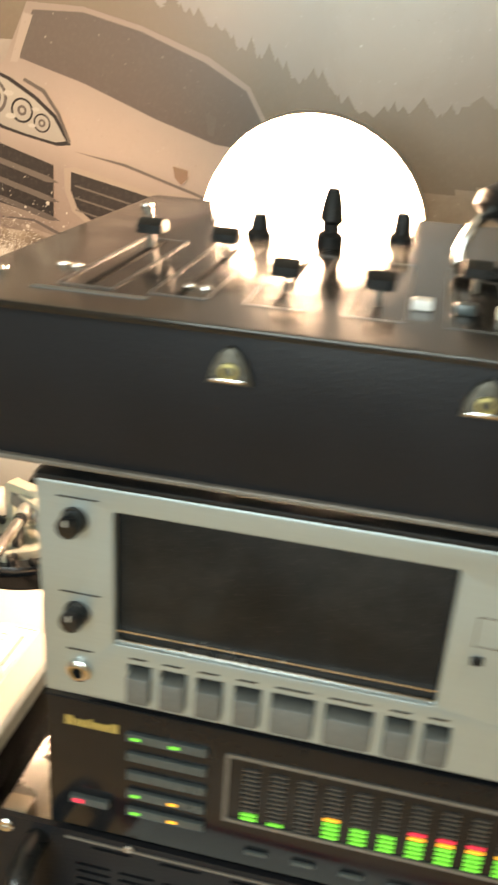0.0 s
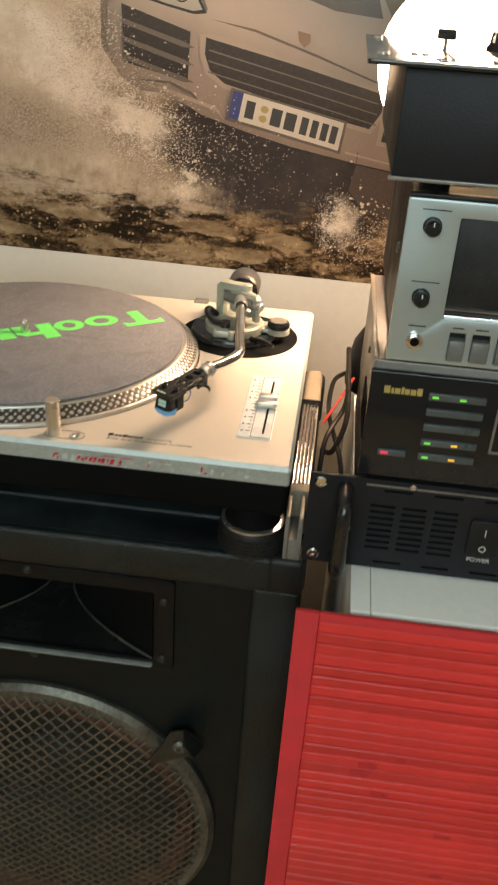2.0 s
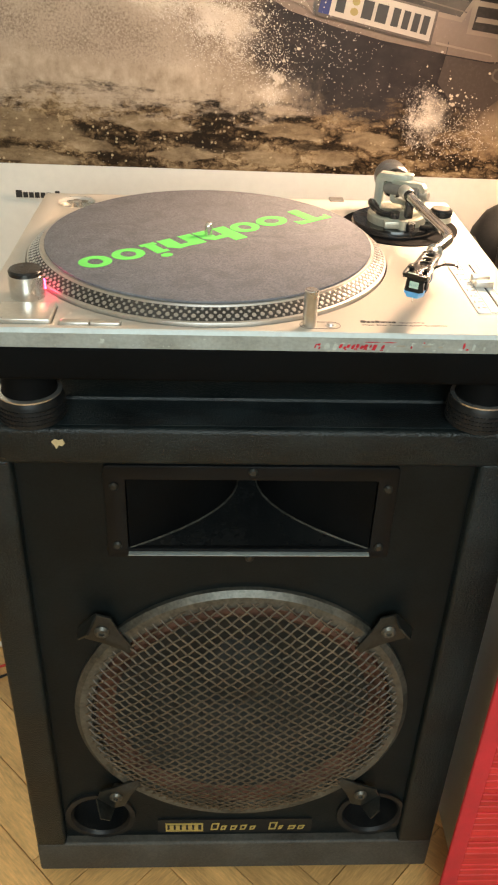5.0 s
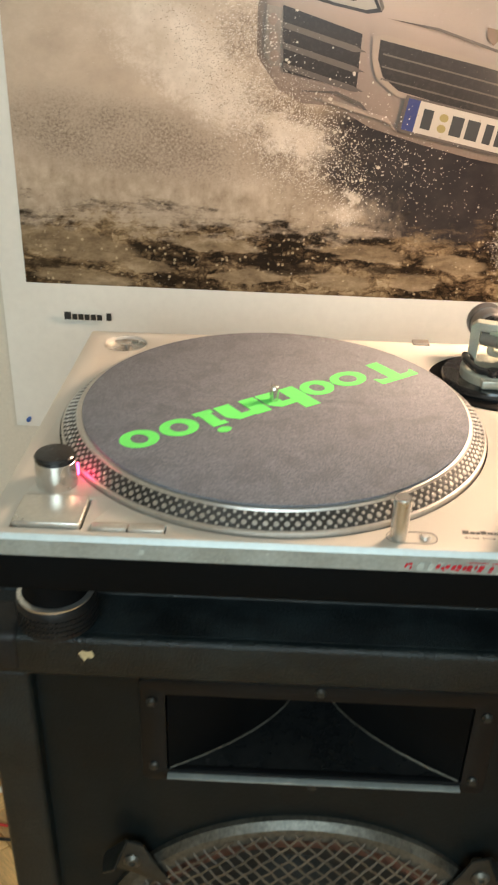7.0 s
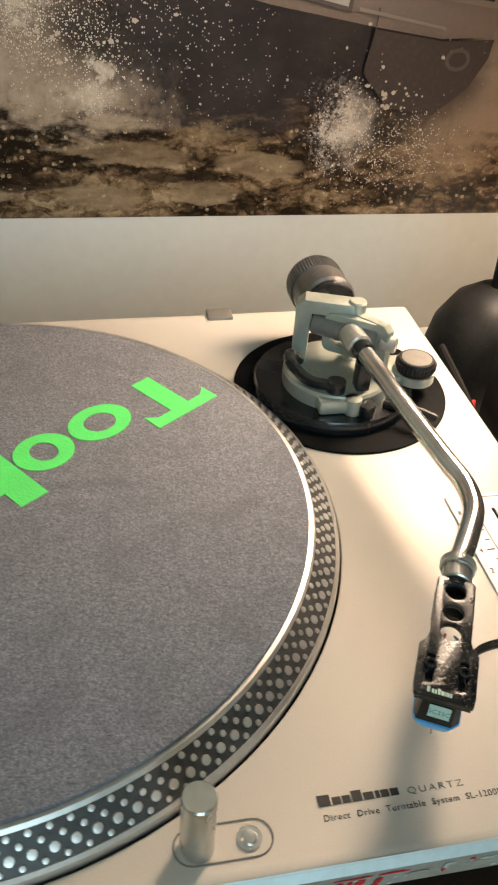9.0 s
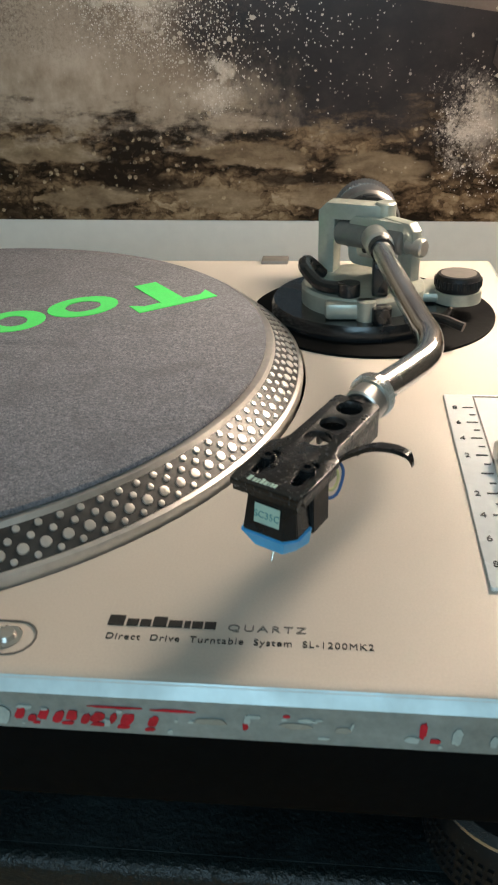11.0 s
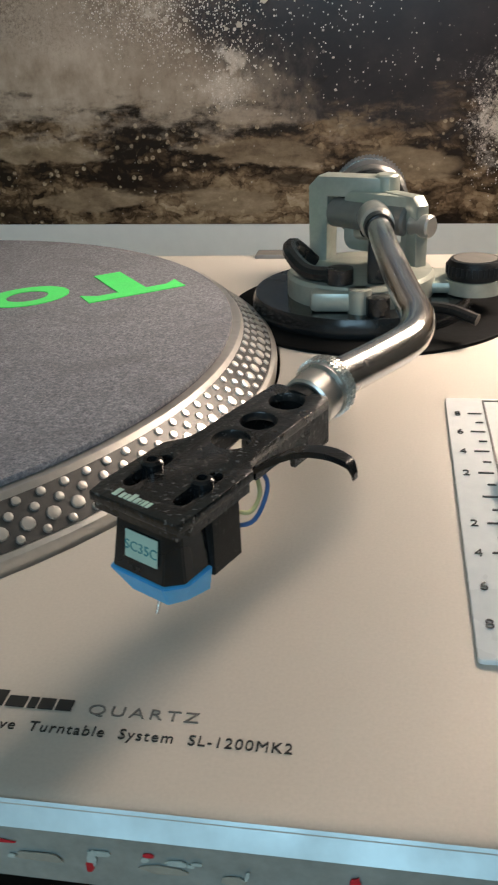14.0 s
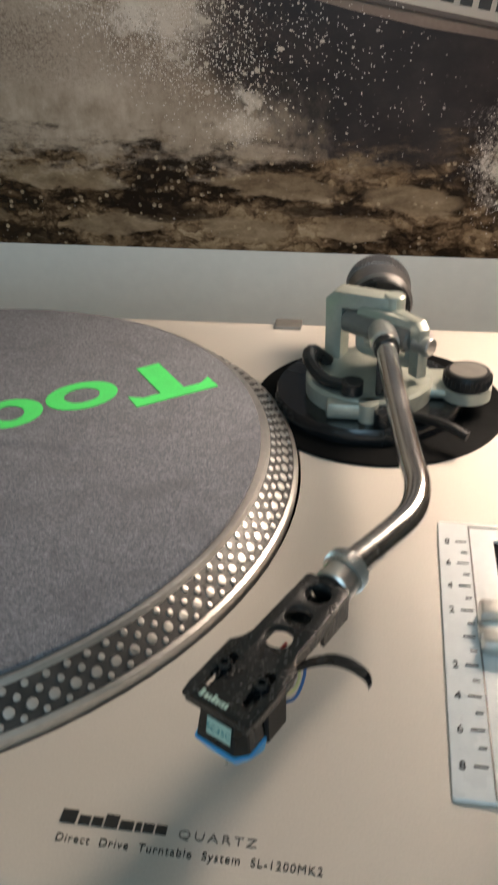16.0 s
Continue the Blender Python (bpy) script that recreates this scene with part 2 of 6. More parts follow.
def spray_n(nt, x, z, col):
    """Thrown water: a pale core falling to the stones, broken into flecks on both flanks."""
    mid = noise_n(nt, 30, 5, 0.62, shift=(3, 0, 8))
    fine = noise_n(nt, 330, 4, 0.8, shift=(1, 0, 6))
    wx = math_n(nt, "ADD", x, math_n(nt, "MULTIPLY", math_n(nt, "SUBTRACT", mid, 0.5), 0.075))
    wz = math_n(nt, "ADD", z, math_n(nt, "MULTIPLY", math_n(nt, "SUBTRACT", noise_n(nt, 42, 4, 0.6, shift=(7, 0, 3)), 0.5), 0.055))
    core = math_n(nt, "MULTIPLY", oval_n(nt, wx, wz, 0.070, 0.985, 0.175, 0.066, -0.66, 0.15), 0.95)
    toe = math_n(nt, "MULTIPLY", oval_n(nt, wx, wz, 0.185, 0.908, 0.105, 0.036, -0.42), 0.9)
    fount = math_n(nt, "MAXIMUM", math_n(nt, "MULTIPLY", oval_n(nt, wx, z, 0.266, 0.836, 0.009, 0.028), 0.75), math_n(nt, "MULTIPLY", oval_n(nt, wx, wz, 0.255, 0.818, 0.055, 0.024), 0.6))
    wheel = math_n(nt, "MULTIPLY", oval_n(nt, math_n(nt, "ADD", wx, math_n(nt, "MULTIPLY", math_n(nt, "SUBTRACT", fine, 0.5), 0.05)), wz, 0.476, 0.795, 0.046, 0.056), 0.72)
    flank = math_n(nt, "MULTIPLY", oval_n(nt, wx, wz, 0.190, 0.910, 0.165, 0.078, -0.66, 0.15), 0.85)
    wide = math_n(nt, "MULTIPLY", oval_n(nt, x, z, 0.270, 0.890, 0.190, 0.100, -0.35), 0.17)
    top = math_n(nt, "MULTIPLY", oval_n(nt, wx, wz, 0.135, 1.010, 0.055, 0.065, 0.9), 0.8)
    near = math_n(nt, "MULTIPLY", oval_n(nt, wx, wz, 0.515, 0.775, 0.090, 0.055), 0.55)
    # body of the water, dense in the middle
    veil = math_n(nt, "MAXIMUM", math_n(nt, "MAXIMUM", core, toe), math_n(nt, "MAXIMUM", fount, wheel))
    veil = step_n(nt, math_n(nt, "ADD", veil, math_n(nt, "MULTIPLY", math_n(nt, "SUBTRACT", fine, 0.5), 1.1)), 0.15, 0.85, 0.0, 0.92)
    tone = ramp_n(nt, mid, (0.32, (0.72, 0.62, 0.51)), (0.62, (0.97, 0.89, 0.79)))
    # dark and pale grain on the flanks
    grain = math_n(nt, "MAXIMUM", flank, math_n(nt, "MAXIMUM", top, near))
    col = mix_n(nt, math_n(nt, "MULTIPLY", grain, step_n(nt, fine, 0.56, 0.44, 0.0, 0.75)), col, (0.17, 0.125, 0.095))
    col = mix_n(nt, veil, col, tone)
    speck = math_n(nt, "MULTIPLY", oval_n(nt, wx, wz, 0.125, 0.965, 0.135, 0.062, -0.75, 0.1), step_n(nt, mid, 0.35, 0.62, 0.45, 1.0))
    dark = math_n(nt, "MAXIMUM", drops_n(nt, 560.0, math_n(nt, "MULTIPLY", speck, 0.55), (0.9, 0, 0.6), 0.5), math_n(nt, "MULTIPLY", speck, step_n(nt, fine, 0.54, 0.66, 0.0, 0.8)))
    col = mix_n(nt, dark, col, ramp_n(nt, mid, (0.35, (0.20, 0.152, 0.115)), (0.65, (0.46, 0.37, 0.29))))
    d = math_n(nt, "MAXIMUM", math_n(nt, "MAXIMUM", grain, wide), math_n(nt, "MULTIPLY", math_n(nt, "MAXIMUM", wheel, fount), 0.55))
    f1 = drops_n(nt, 620.0, math_n(nt, "MULTIPLY", d, 0.95), (0.3, 0, 0.1), 0.45)
    f2 = drops_n(nt, 330.0, math_n(nt, "MULTIPLY", d, 0.45), (0.7, 0, 0.4), 0.36)
    f3 = drops_n(nt, 170.0, math_n(nt, "MULTIPLY", d, 0.10), (0.2, 0, 0.9), 0.26)
    pale = ramp_n(nt, noise_n(nt, 60, 3, 0.6, shift=(4, 0, 4)), (0.35, (0.74, 0.65, 0.55)), (0.6, (0.98, 0.92, 0.84)))
    return mix_n(nt, math_n(nt, "MAXIMUM", f1, math_n(nt, "MAXIMUM", f2, f3)), col, pale)


def printed(nt, b, col):
    col = mix_n(nt, 1.0, col, (0.76, 0.70, 0.66), "MULTIPLY")
    nt.links.new(col, b.inputs["Base Color"])
    b.inputs["Roughness"].default_value = 0.24
    b.inputs["Specular IOR Level"].default_value = 0.42


def poster_print():
    """The printed sky, spray and river stones."""
    m, nt, b = bare("printed river picture")
    x, z = axes_n(nt)
    cloud = noise_n(nt, 6.5, 7, 0.62, shift=(1.3, 0, 2.2), twist=0.4)
    mid = noise_n(nt, 26, 6, 0.65, (1, 1, 1.3), (5, 0, 1))
    fine = noise_n(nt, 300, 5, 0.85)
    soft = noise_n(nt, 75, 4, 0.65, (1, 1, 0.7), (2, 0, 7))
    sky = mix_n(nt, step_n(nt, z, 1.0, 1.3), (0.40, 0.335, 0.285), (0.56, 0.50, 0.45))
    sky = mix_n(nt, step_n(nt, cloud, 0.4, 0.65, 0.0, 0.35), sky, (0.62, 0.56, 0.50))
    sand = ramp_n(nt, mid, (0.3, (0.33, 0.255, 0.19)), (0.7, (0.48, 0.39, 0.30)))
    low = step_n(nt, math_n(nt, "ADD", z, math_n(nt, "MULTIPLY", cloud, 0.08)), 1.13, 1.05)
    col = mix_n(nt, low, sky, sand)
    # pale mist thrown up beside the car
    edge = math_n(nt, "ADD", x, math_n(nt, "MULTIPLY", math_n(nt, "SUBTRACT", mid, 0.5), -0.16))
    mist = ramp_n(nt, math_n(nt, "ADD", math_n(nt, "MULTIPLY", cloud, 0.6), math_n(nt, "MULTIPLY", mid, 0.4)), (0.34, (0.56, 0.46, 0.37)), (0.52, (0.72, 0.61, 0.50)), (0.68, (0.90, 0.79, 0.67)))
    col = mix_n(nt, step_n(nt, edge, 0.26, 0.10), col, mist)
    # shade under the car, its rim broken by spray
    rim = math_n(nt, "ADD", math_n(nt, "MULTIPLY", math_n(nt, "SUBTRACT", soft, 0.5), 0.030), math_n(nt, "MULTIPLY", math_n(nt, "SUBTRACT", mid, 0.5), 0.035))
    under = oval_n(nt, x, math_n(nt, "ADD", z, rim), 0.405, 0.862, 0.205, 0.100, -0.20, 0.80)
    tone = mix_n(nt, step_n(nt, mid, 0.35, 0.7), (0.032, 0.027, 0.029), (0.050, 0.041, 0.042))
    col = mix_n(nt, under, col, tone)
    # dark grainy water behind the plume
    zone = oval_n(nt, x, z, 0.000, 0.893, 0.230, 0.066, -0.16, 0.30)
    zone = math_n(nt, "MULTIPLY", zone, step_n(nt, mid, 0.30, 0.60, 0.45, 1.0))
    col = mix_n(nt, math_n(nt, "MULTIPLY", zone, 0.7), col, (0.30, 0.236, 0.18))
    col = mix_n(nt, math_n(nt, "MULTIPLY", zone, step_n(nt, fine, 0.50, 0.60, 0.0, 0.55)), col, (0.13, 0.098, 0.072))
    col = mix_n(nt, math_n(nt, "MULTIPLY", zone, step_n(nt, fine, 0.47, 0.39, 0.0, 0.75)), col, (0.72, 0.62, 0.51))
    # low drifting mist above the stones
    drift = math_n(nt, "ADD", z, math_n(nt, "ADD", math_n(nt, "MULTIPLY", x, 0.09), math_n(nt, "MULTIPLY", math_n(nt, "SUBTRACT", soft, 0.5), 0.055)))
    dcol = ramp_n(nt, math_n(nt, "ADD", math_n(nt, "MULTIPLY", soft, 0.6), math_n(nt, "MULTIPLY", mid, 0.4)), (0.34, (0.36, 0.285, 0.21)), (0.62, (0.66, 0.56, 0.445)))
    col = mix_n(nt, math_n(nt, "MULTIPLY", step_n(nt, drift, 0.880, 0.838, 0.0, 0.92), step_n(nt, math_n(nt, "ADD", x, math_n(nt, "MULTIPLY", math_n(nt, "SUBTRACT", soft, 0.5), 0.10)), 0.34, 0.255)), col, dcol)
    # stones: flat pale slabs, dark gaps and small wet pebbles
    flats = noise_n(nt, 10, 2.5, 0.45, (0.70, 1, 2.4), (2.6, 0, 4.1), 0.4)
    lumps = noise_n(nt, 40, 4, 0.55, (0.7, 1, 2.1), (6, 0, 1), 0.3)
    grit = noise_n(nt, 190, 4, 0.75, (0.8, 1, 1.2))
    peb = nt.nodes.new("ShaderNodeTexVoronoi")
    wob = nt.nodes.new("ShaderNodeTexNoise")
    nt.links.new(coords(nt), wob.inputs["Vector"])
    wob.inputs["Scale"].default_value, wob.inputs["Detail"].default_value = 60, 4
    add = nt.nodes.new("ShaderNodeVectorMath")
    add.operation = "MULTIPLY_ADD"
    nt.links.new(wob.outputs["Color"], add.inputs[0])
    add.inputs[1].default_value = (2.2, 0, 2.2)
    nt.links.new(coords(nt, (60, 1, 120)), add.inputs[2])
    nt.links.new(add.outputs[0], peb.inputs["Vector"])
    peb.inputs["Scale"].default_value = 1.0
    pick = nt.nodes.new("ShaderNodeSeparateColor")
    nt.links.new(peb.outputs["Color"], pick.inputs[0])
    lit = math_n(nt, "ADD", math_n(nt, "MULTIPLY", flats, 0.86), math_n(nt, "MULTIPLY", lumps, 0.26))
    lit = math_n(nt, "ADD", lit, math_n(nt, "MULTIPLY", math_n(nt, "SUBTRACT", grit, 0.5), 0.24))
    bead = math_n(nt, "MULTIPLY", math_n(nt, "SUBTRACT", 0.44, peb.outputs["Distance"]), math_n(nt, "ADD", 0.10, math_n(nt, "MULTIPLY", pick.outputs[0], 0.16)))
    lit = math_n(nt, "ADD", lit, math_n(nt, "MULTIPLY", bead, step_n(nt, flats, 0.62, 0.46, 0.15, 1.0)))
    lit = math_n(nt, "ADD", lit, math_n(nt, "MULTIPLY", math_n(nt, "SUBTRACT", pick.outputs[1], 0.5), 0.12))
    chips = nt.nodes.new("ShaderNodeTexVoronoi")
    chips.inputs["Scale"].default_value = 2.3
    nt.links.new(add.outputs[0], chips.inputs["Vector"])
    tint = nt.nodes.new("ShaderNodeSeparateColor")
    nt.links.new(chips.outputs["Color"], tint.inputs[0])
    lit = math_n(nt, "ADD", lit, math_n(nt, "MULTIPLY", math_n(nt, "SUBTRACT", tint.outputs[0], 0.5), 0.10))
    lit = math_n(nt, "ADD", lit, math_n(nt, "MULTIPLY", math_n(nt, "SUBTRACT", 0.30, chips.outputs["Distance"]), 0.10))
    stone = ramp_n(nt, lit, (0.43, (0.024, 0.016, 0.010)), (0.52, (0.095, 0.062, 0.035)), (0.60, (0.235, 0.165, 0.094)), (0.70, (0.43, 0.325, 0.20)), (0.83, (0.66, 0.54, 0.38)))
    shore = math_n(nt, "ADD", z, math_n(nt, "MULTIPLY", math_n(nt, "SUBTRACT", lumps, 0.5), 0.11))
    shore = math_n(nt, "ADD", shore, math_n(nt, "ADD", math_n(nt, "MULTIPLY", math_n(nt, "SUBTRACT", grit, 0.5), 0.04), math_n(nt, "MULTIPLY", x, 0.03)))
    slabs = ramp_n(nt, math_n(nt, "ADD", math_n(nt, "MULTIPLY", lumps, 0.7), math_n(nt, "MULTIPLY", grit, 0.3)), (0.34, (0.20, 0.145, 0.090)), (0.52, (0.36, 0.275, 0.175)), (0.68, (0.52, 0.42, 0.29)))
    bz = math_n(nt, "ADD", z, math_n(nt, "MULTIPLY", math_n(nt, "SUBTRACT", lumps, 0.5), 0.022))
    for cx, cz, rx, rz, sl in ((-0.075, 0.772, 0.095, 0.021, -0.16), (-0.060, 0.730, 0.070, 0.012, -0.05), (0.105, 0.778, 0.060, 0.011, -0.06), (0.150, 0.738, 0.050, 0.011, 0.05), (0.285, 0.772, 0.060, 0.010, -0.08), (0.262, 0.736, 0.042, 0.012, -0.1), (0.400, 0.762, 0.044, 0.013, -0.1), (0.355, 0.737, 0.035, 0.010, 0.0), (0.020, 0.748, 0.036, 0.009, -0.2)):
        stone = mix_n(nt, math_n(nt, "MULTIPLY", oval_n(nt, x, bz, cx, cz, rx, rz, sl, 0.72), 0.85), stone, slabs)
    for cx, cz, rx, rz in ((0.190, 0.752, 0.060, 0.010), (-0.115, 0.748, 0.045, 0.010), (0.330, 0.752, 0.050, 0.008), (0.060, 0.728, 0.040, 0.008)):
        stone = mix_n(nt, math_n(nt, "MULTIPLY", oval_n(nt, x, bz, cx, cz, rx, rz, -0.08, 0.5), 0.8), stone, (0.026, 0.017, 0.011))
    glint = drops_n(nt, 170.0, step_n(nt, flats, 0.56, 0.42, 0.02, 0.42), (0.4, 0, 0.2), 0.36)
    stone = mix_n(nt, math_n(nt, "MULTIPLY", glint, step_n(nt, grit, 0.40, 0.60, 0.2, 0.9)), stone, (0.62, 0.50, 0.33))
    col = mix_n(nt, step_n(nt, shore, 0.826, 0.786), col, stone)
    # sandy splash beyond the far wheel
    col = mix_n(nt, math_n(nt, "MULTIPLY", oval_n(nt, x, z, 0.575, 0.785, 0.075, 0.055), step_n(nt, soft, 0.3, 0.6, 0.3, 0.9)), col, (0.40, 0.31, 0.22))
    printed(nt, b, spray_n(nt, x, z, col))
    bump_n(nt, b, noise_n(nt, 5, 2), 0.05, 0.004)
    return m


def car_print(name, a, c, lo, hi, wet=True, nose=False):
    m, nt, b = bare(name)
    x, z = axes_n(nt)
    n = noise_n(nt, 18, 4, 0.6)
    k = math_n(nt, "ADD", math_n(nt, "ADD", z, math_n(nt, "MULTIPLY", x, 0.22)), math_n(nt, "MULTIPLY", n, 0.03))
    col = mix_n(nt, step_n(nt, k, lo, hi), a, c)
    if nose:
        col = mix_n(nt, math_n(nt, "MULTIPLY", step_n(nt, k, 1.075, 1.125), step_n(nt, k, 1.215, 1.13, 0.0, 0.6)), col, (0.66, 0.55, 0.48))
        col = mix_n(nt, step_n(nt, k, 1.015, 0.975, 0.0, 0.55), col, (0.17, 0.13, 0.10))
        col = mix_n(nt, math_n(nt, "MULTIPLY", step_n(nt, x, 0.175, 0.150), 0.6), col, (0.15, 0.115, 0.09))
    col = mix_n(nt, step_n(nt, noise_n(nt, 260, 2), 0.45, 0.7, 0.0, 0.10), col, tuple(0.7 * p + 0.3 * q for p, q in zip(c, (0.5, 0.43, 0.36))))
    printed(nt, b, spray_n(nt, x, z, col) if wet else col)
    return m


M_FELT = felt()
M_PRINT = poster_print()
M_CAR = car_print("printed pale bodywork", (0.28, 0.218, 0.182), (0.47, 0.38, 0.335), 0.96, 1.14, True, True)
M_CARLIT = car_print("printed bodywork highlight", (0.42, 0.34, 0.28), (0.58, 0.485, 0.42), 1.0, 1.2)
M_CARGLASS = car_print("printed windscreen", (0.13, 0.105, 0.095), (0.21, 0.175, 0.155), 1.05, 1.25)
M_CARGRILLE = car_print("printed grille black", (0.035, 0.030, 0.030), (0.06, 0.052, 0.05), 1.0, 1.1)
M_CARLINE = car_print("printed grille bar", (0.14, 0.12, 0.11), (0.20, 0.17, 0.15), 1.0, 1.1)
M_CARVAL = car_print("printed dark lower bumper", (0.046, 0.038, 0.037), (0.085, 0.068, 0.062), 0.82, 0.92)
M_PLATE = car_print("printed plate white", (0.58, 0.54, 0.48), (0.66, 0.62, 0.56), 0.95, 1.05)
M_PLATEBLUE = car_print("printed plate blue", (0.045, 0.065, 0.20), (0.06, 0.08, 0.24), 0.95, 1.05)
M_LAMPGLASS = car_print("printed headlamp glass", (0.30, 0.27, 0.24), (0.58, 0.54, 0.48), 1.05, 1.15)
M_SEAL = car_print("printed plate seal", (0.42, 0.36, 0.16), (0.46, 0.40, 0.20), 1.2, 1.26, False)
M_BADGE = car_print("printed badge", (0.36, 0.24, 0.17), (0.44, 0.31, 0.20), 1.2, 1.26, False)
M_TREES = car_print("printed fir trees", (0.26, 0.205, 0.15), (0.36, 0.295, 0.235), 1.15, 1.30, False)
M_DROPS = car_print("printed water drops", (0.66, 0.58, 0.48), (0.76, 0.70, 0.60), 0.9, 1.1, False)

# ---- mesh helpers ----


def quad_box(bm, x0, x1, y0, y1, z0, z1, bevel=0.0, seg=2):
    m = Matrix.Translation(((x0 + x1) / 2, (y0 + y1) / 2, (z0 + z1) / 2)) @ Matrix.Diagonal((x1 - x0, y1 - y0, z1 - z0, 1))
    r = bmesh.ops.create_cube(bm, size=1.0, matrix=m)
    if bevel:
        e = list({e for v in r["verts"] for e in v.link_edges})
        bmesh.ops.bevel(bm, geom=e, offset=bevel, segments=seg, profile=0.5, affect="EDGES", clamp_overlap=True)
    return bm


def turned(bm, profile, base=(0, 0, 0), axis=(0, 0, 1), seg=32, close=True):
    """A turned body: (radius, height) pairs about an axis through base."""
    q = Vector((0, 0, 1)).rotation_difference(Vector(axis).normalized()).to_matrix().to_4x4()
    m = Matrix.Translation(base) @ q
    rings = []
    for r, h in profile:
        if r < 1e-6:
            rings.append([bm.verts.new(m @ Vector((0, 0, h)))])
        else:
            rings.append([bm.verts.new(m @ Vector((r * math.cos(2 * math.pi * k / seg), r * math.sin(2 * math.pi * k / seg), h))) for k in range(seg)])
    for a, b in zip(rings, rings[1:]):
        for k in range(seg):
            j = (k + 1) % seg
            if len(a) == 1 and len(b) > 1:
                bm.faces.new((a[0], b[j], b[k]))
            elif len(b) == 1 and len(a) > 1:
                bm.faces.new((a[k], a[j], b[0]))
            elif len(a) > 1:
                bm.faces.new((a[k], a[j], b[j], b[k]))
    if close:
        for ring, flip in ((rings[0], True), (rings[-1], False)):
            if len(ring) > 1:
                bm.faces.new(ring[::-1] if flip else ring)
    return bm


def rod(bm, p0, p1, r0, r1=None, seg=16, bevel=0.0):
    p0, p1 = Vector(p0), Vector(p1)
    r1 = r0 if r1 is None else r1
    n = (p1 - p0).length
    prof = [(r0, 0), (r1, n)] if not bevel else [(r0 - bevel, 0), (r0, bevel), (r1, n - bevel), (r1 - bevel, n)]
    return turned(bm, prof, p0, p1 - p0, seg)


def smooth_line(pts, steps=8):
    p = [Vector(a) for a in pts]
    p = [2 * p[0] - p[1]] + p + [2 * p[-1] - p[-2]]
    out = []
    for a, b, c, d in zip(p, p[1:], p[2:], p[3:]):
        for k in range(steps):
            t = k / steps
            out.append(0.5 * (2 * b + (c - a) * t + (2 * a - 5 * b + 4 * c - d) * t * t + (3 * b - a - 3 * c + d) * t ** 3))
    return out + [p[-2]]


def pipe(bm, pts, r, seg=10):
    pts = [Vector(p) for p in pts]
    rings, up = [], None
    for k, p in enumerate(pts):
        d = (pts[min(k + 1, len(pts) - 1)] - pts[max(k - 1, 0)]).normalized()
        if up is None:
            up = d.orthogonal().normalized()
        up = (up - d * up.dot(d)).normalized()
        side = d.cross(up)
        rings.append([bm.verts.new(p + r * (math.cos(2 * math.pi * j / seg) * up + math.sin(2 * math.pi * j / seg) * side)) for j in range(seg)])
    for a, b in zip(rings, rings[1:]):
        for j in range(seg):
            bm.faces.new((a[j], a[(j + 1) % seg], b[(j + 1) % seg], b[j]))
    bm.faces.new(rings[0][::-1])
    bm.faces.new(rings[-1])
    return bm


def from_curve(data, m):
    ob = new("outline", data)
    dg = bpy.context.evaluated_depsgraph_get()
    me = bpy.data.meshes.new_from_object(ob.evaluated_get(dg))
    bm = bmesh.new()
    bm.from_mesh(me)
    bmesh.ops.remove_doubles(bm, verts=bm.verts, dist=1e-6)
    bm.transform(m)
    bpy.data.objects.remove(ob)
    bpy.data.meshes.remove(me)
    bpy.data.curves.remove(data)
    return bm


def slab(loops, depth, m=Matrix(), bevel=0.0):
    """A plate of the given depth, centred on its plane, from outlines; inner outlines are holes."""
    c = bpy.data.curves.new("outline", "CURVE")
    c.dimensions, c.fill_mode, c.extrude = "2D", "BOTH", max(depth / 2 - bevel, 1e-5)
    c.bevel_depth, c.bevel_resolution = bevel, 1
    for loop in loops:
        s = c.splines.new("POLY")
        s.points.add(len(loop) - 1)
        for p, (x, y) in zip(s.points, loop):
            p.co = (x, y, 0, 1)
        s.use_cyclic_u = True
    return from_curve(c, m)


def words(text, size, m, depth=0.0002, align="LEFT", width=1.0):
    c = bpy.data.curves.new("writing", "FONT")
    c.body, c.size, c.extrude, c.align_x, c.space_character = text, size, depth / 2, align, width
    c.offset = -0.005 * size
    return from_curve(c, m)


def ring_pts(cx, cy, rx, ry=None, n=28, a0=0.0):
    ry = rx if ry is None else ry
    return [(cx + rx * math.cos(a0 + 2 * math.pi * k / n), cy + ry * math.sin(a0 + 2 * math.pi * k / n)) for k in range(n)]


def rect_pts(x0, x1, y0, y1, r=0.0, n=4):
    if not r:
        return [(x0, y0), (x1, y0), (x1, y1), (x0, y1)]
    out = []
    for cx, cy, a in ((x1 - r, y0 + r, -90), (x1 - r, y1 - r, 0), (x0 + r, y1 - r, 90), (x0 + r, y0 + r, 180)):
        out += [(cx + r * math.cos(radians(a + 90 * k / n)), cy + r * math.sin(radians(a + 90 * k / n))) for k in range(n + 1)]
    return out


def facing(y):
    """Upright plane seen from the front: outline x is x, outline y is z."""
    return Matrix.Translation((0, y, 0)) @ Matrix.Rotation(radians(90), 4, "X")


def flat(z):
    return Matrix.Translation((0, 0, z))


def thing(name, at, label, category, group="", kind=""):
    e = new(name)
    e.empty_display_size = 0.05
    e.location = at
    return tagged(e, label, category, group, kind)


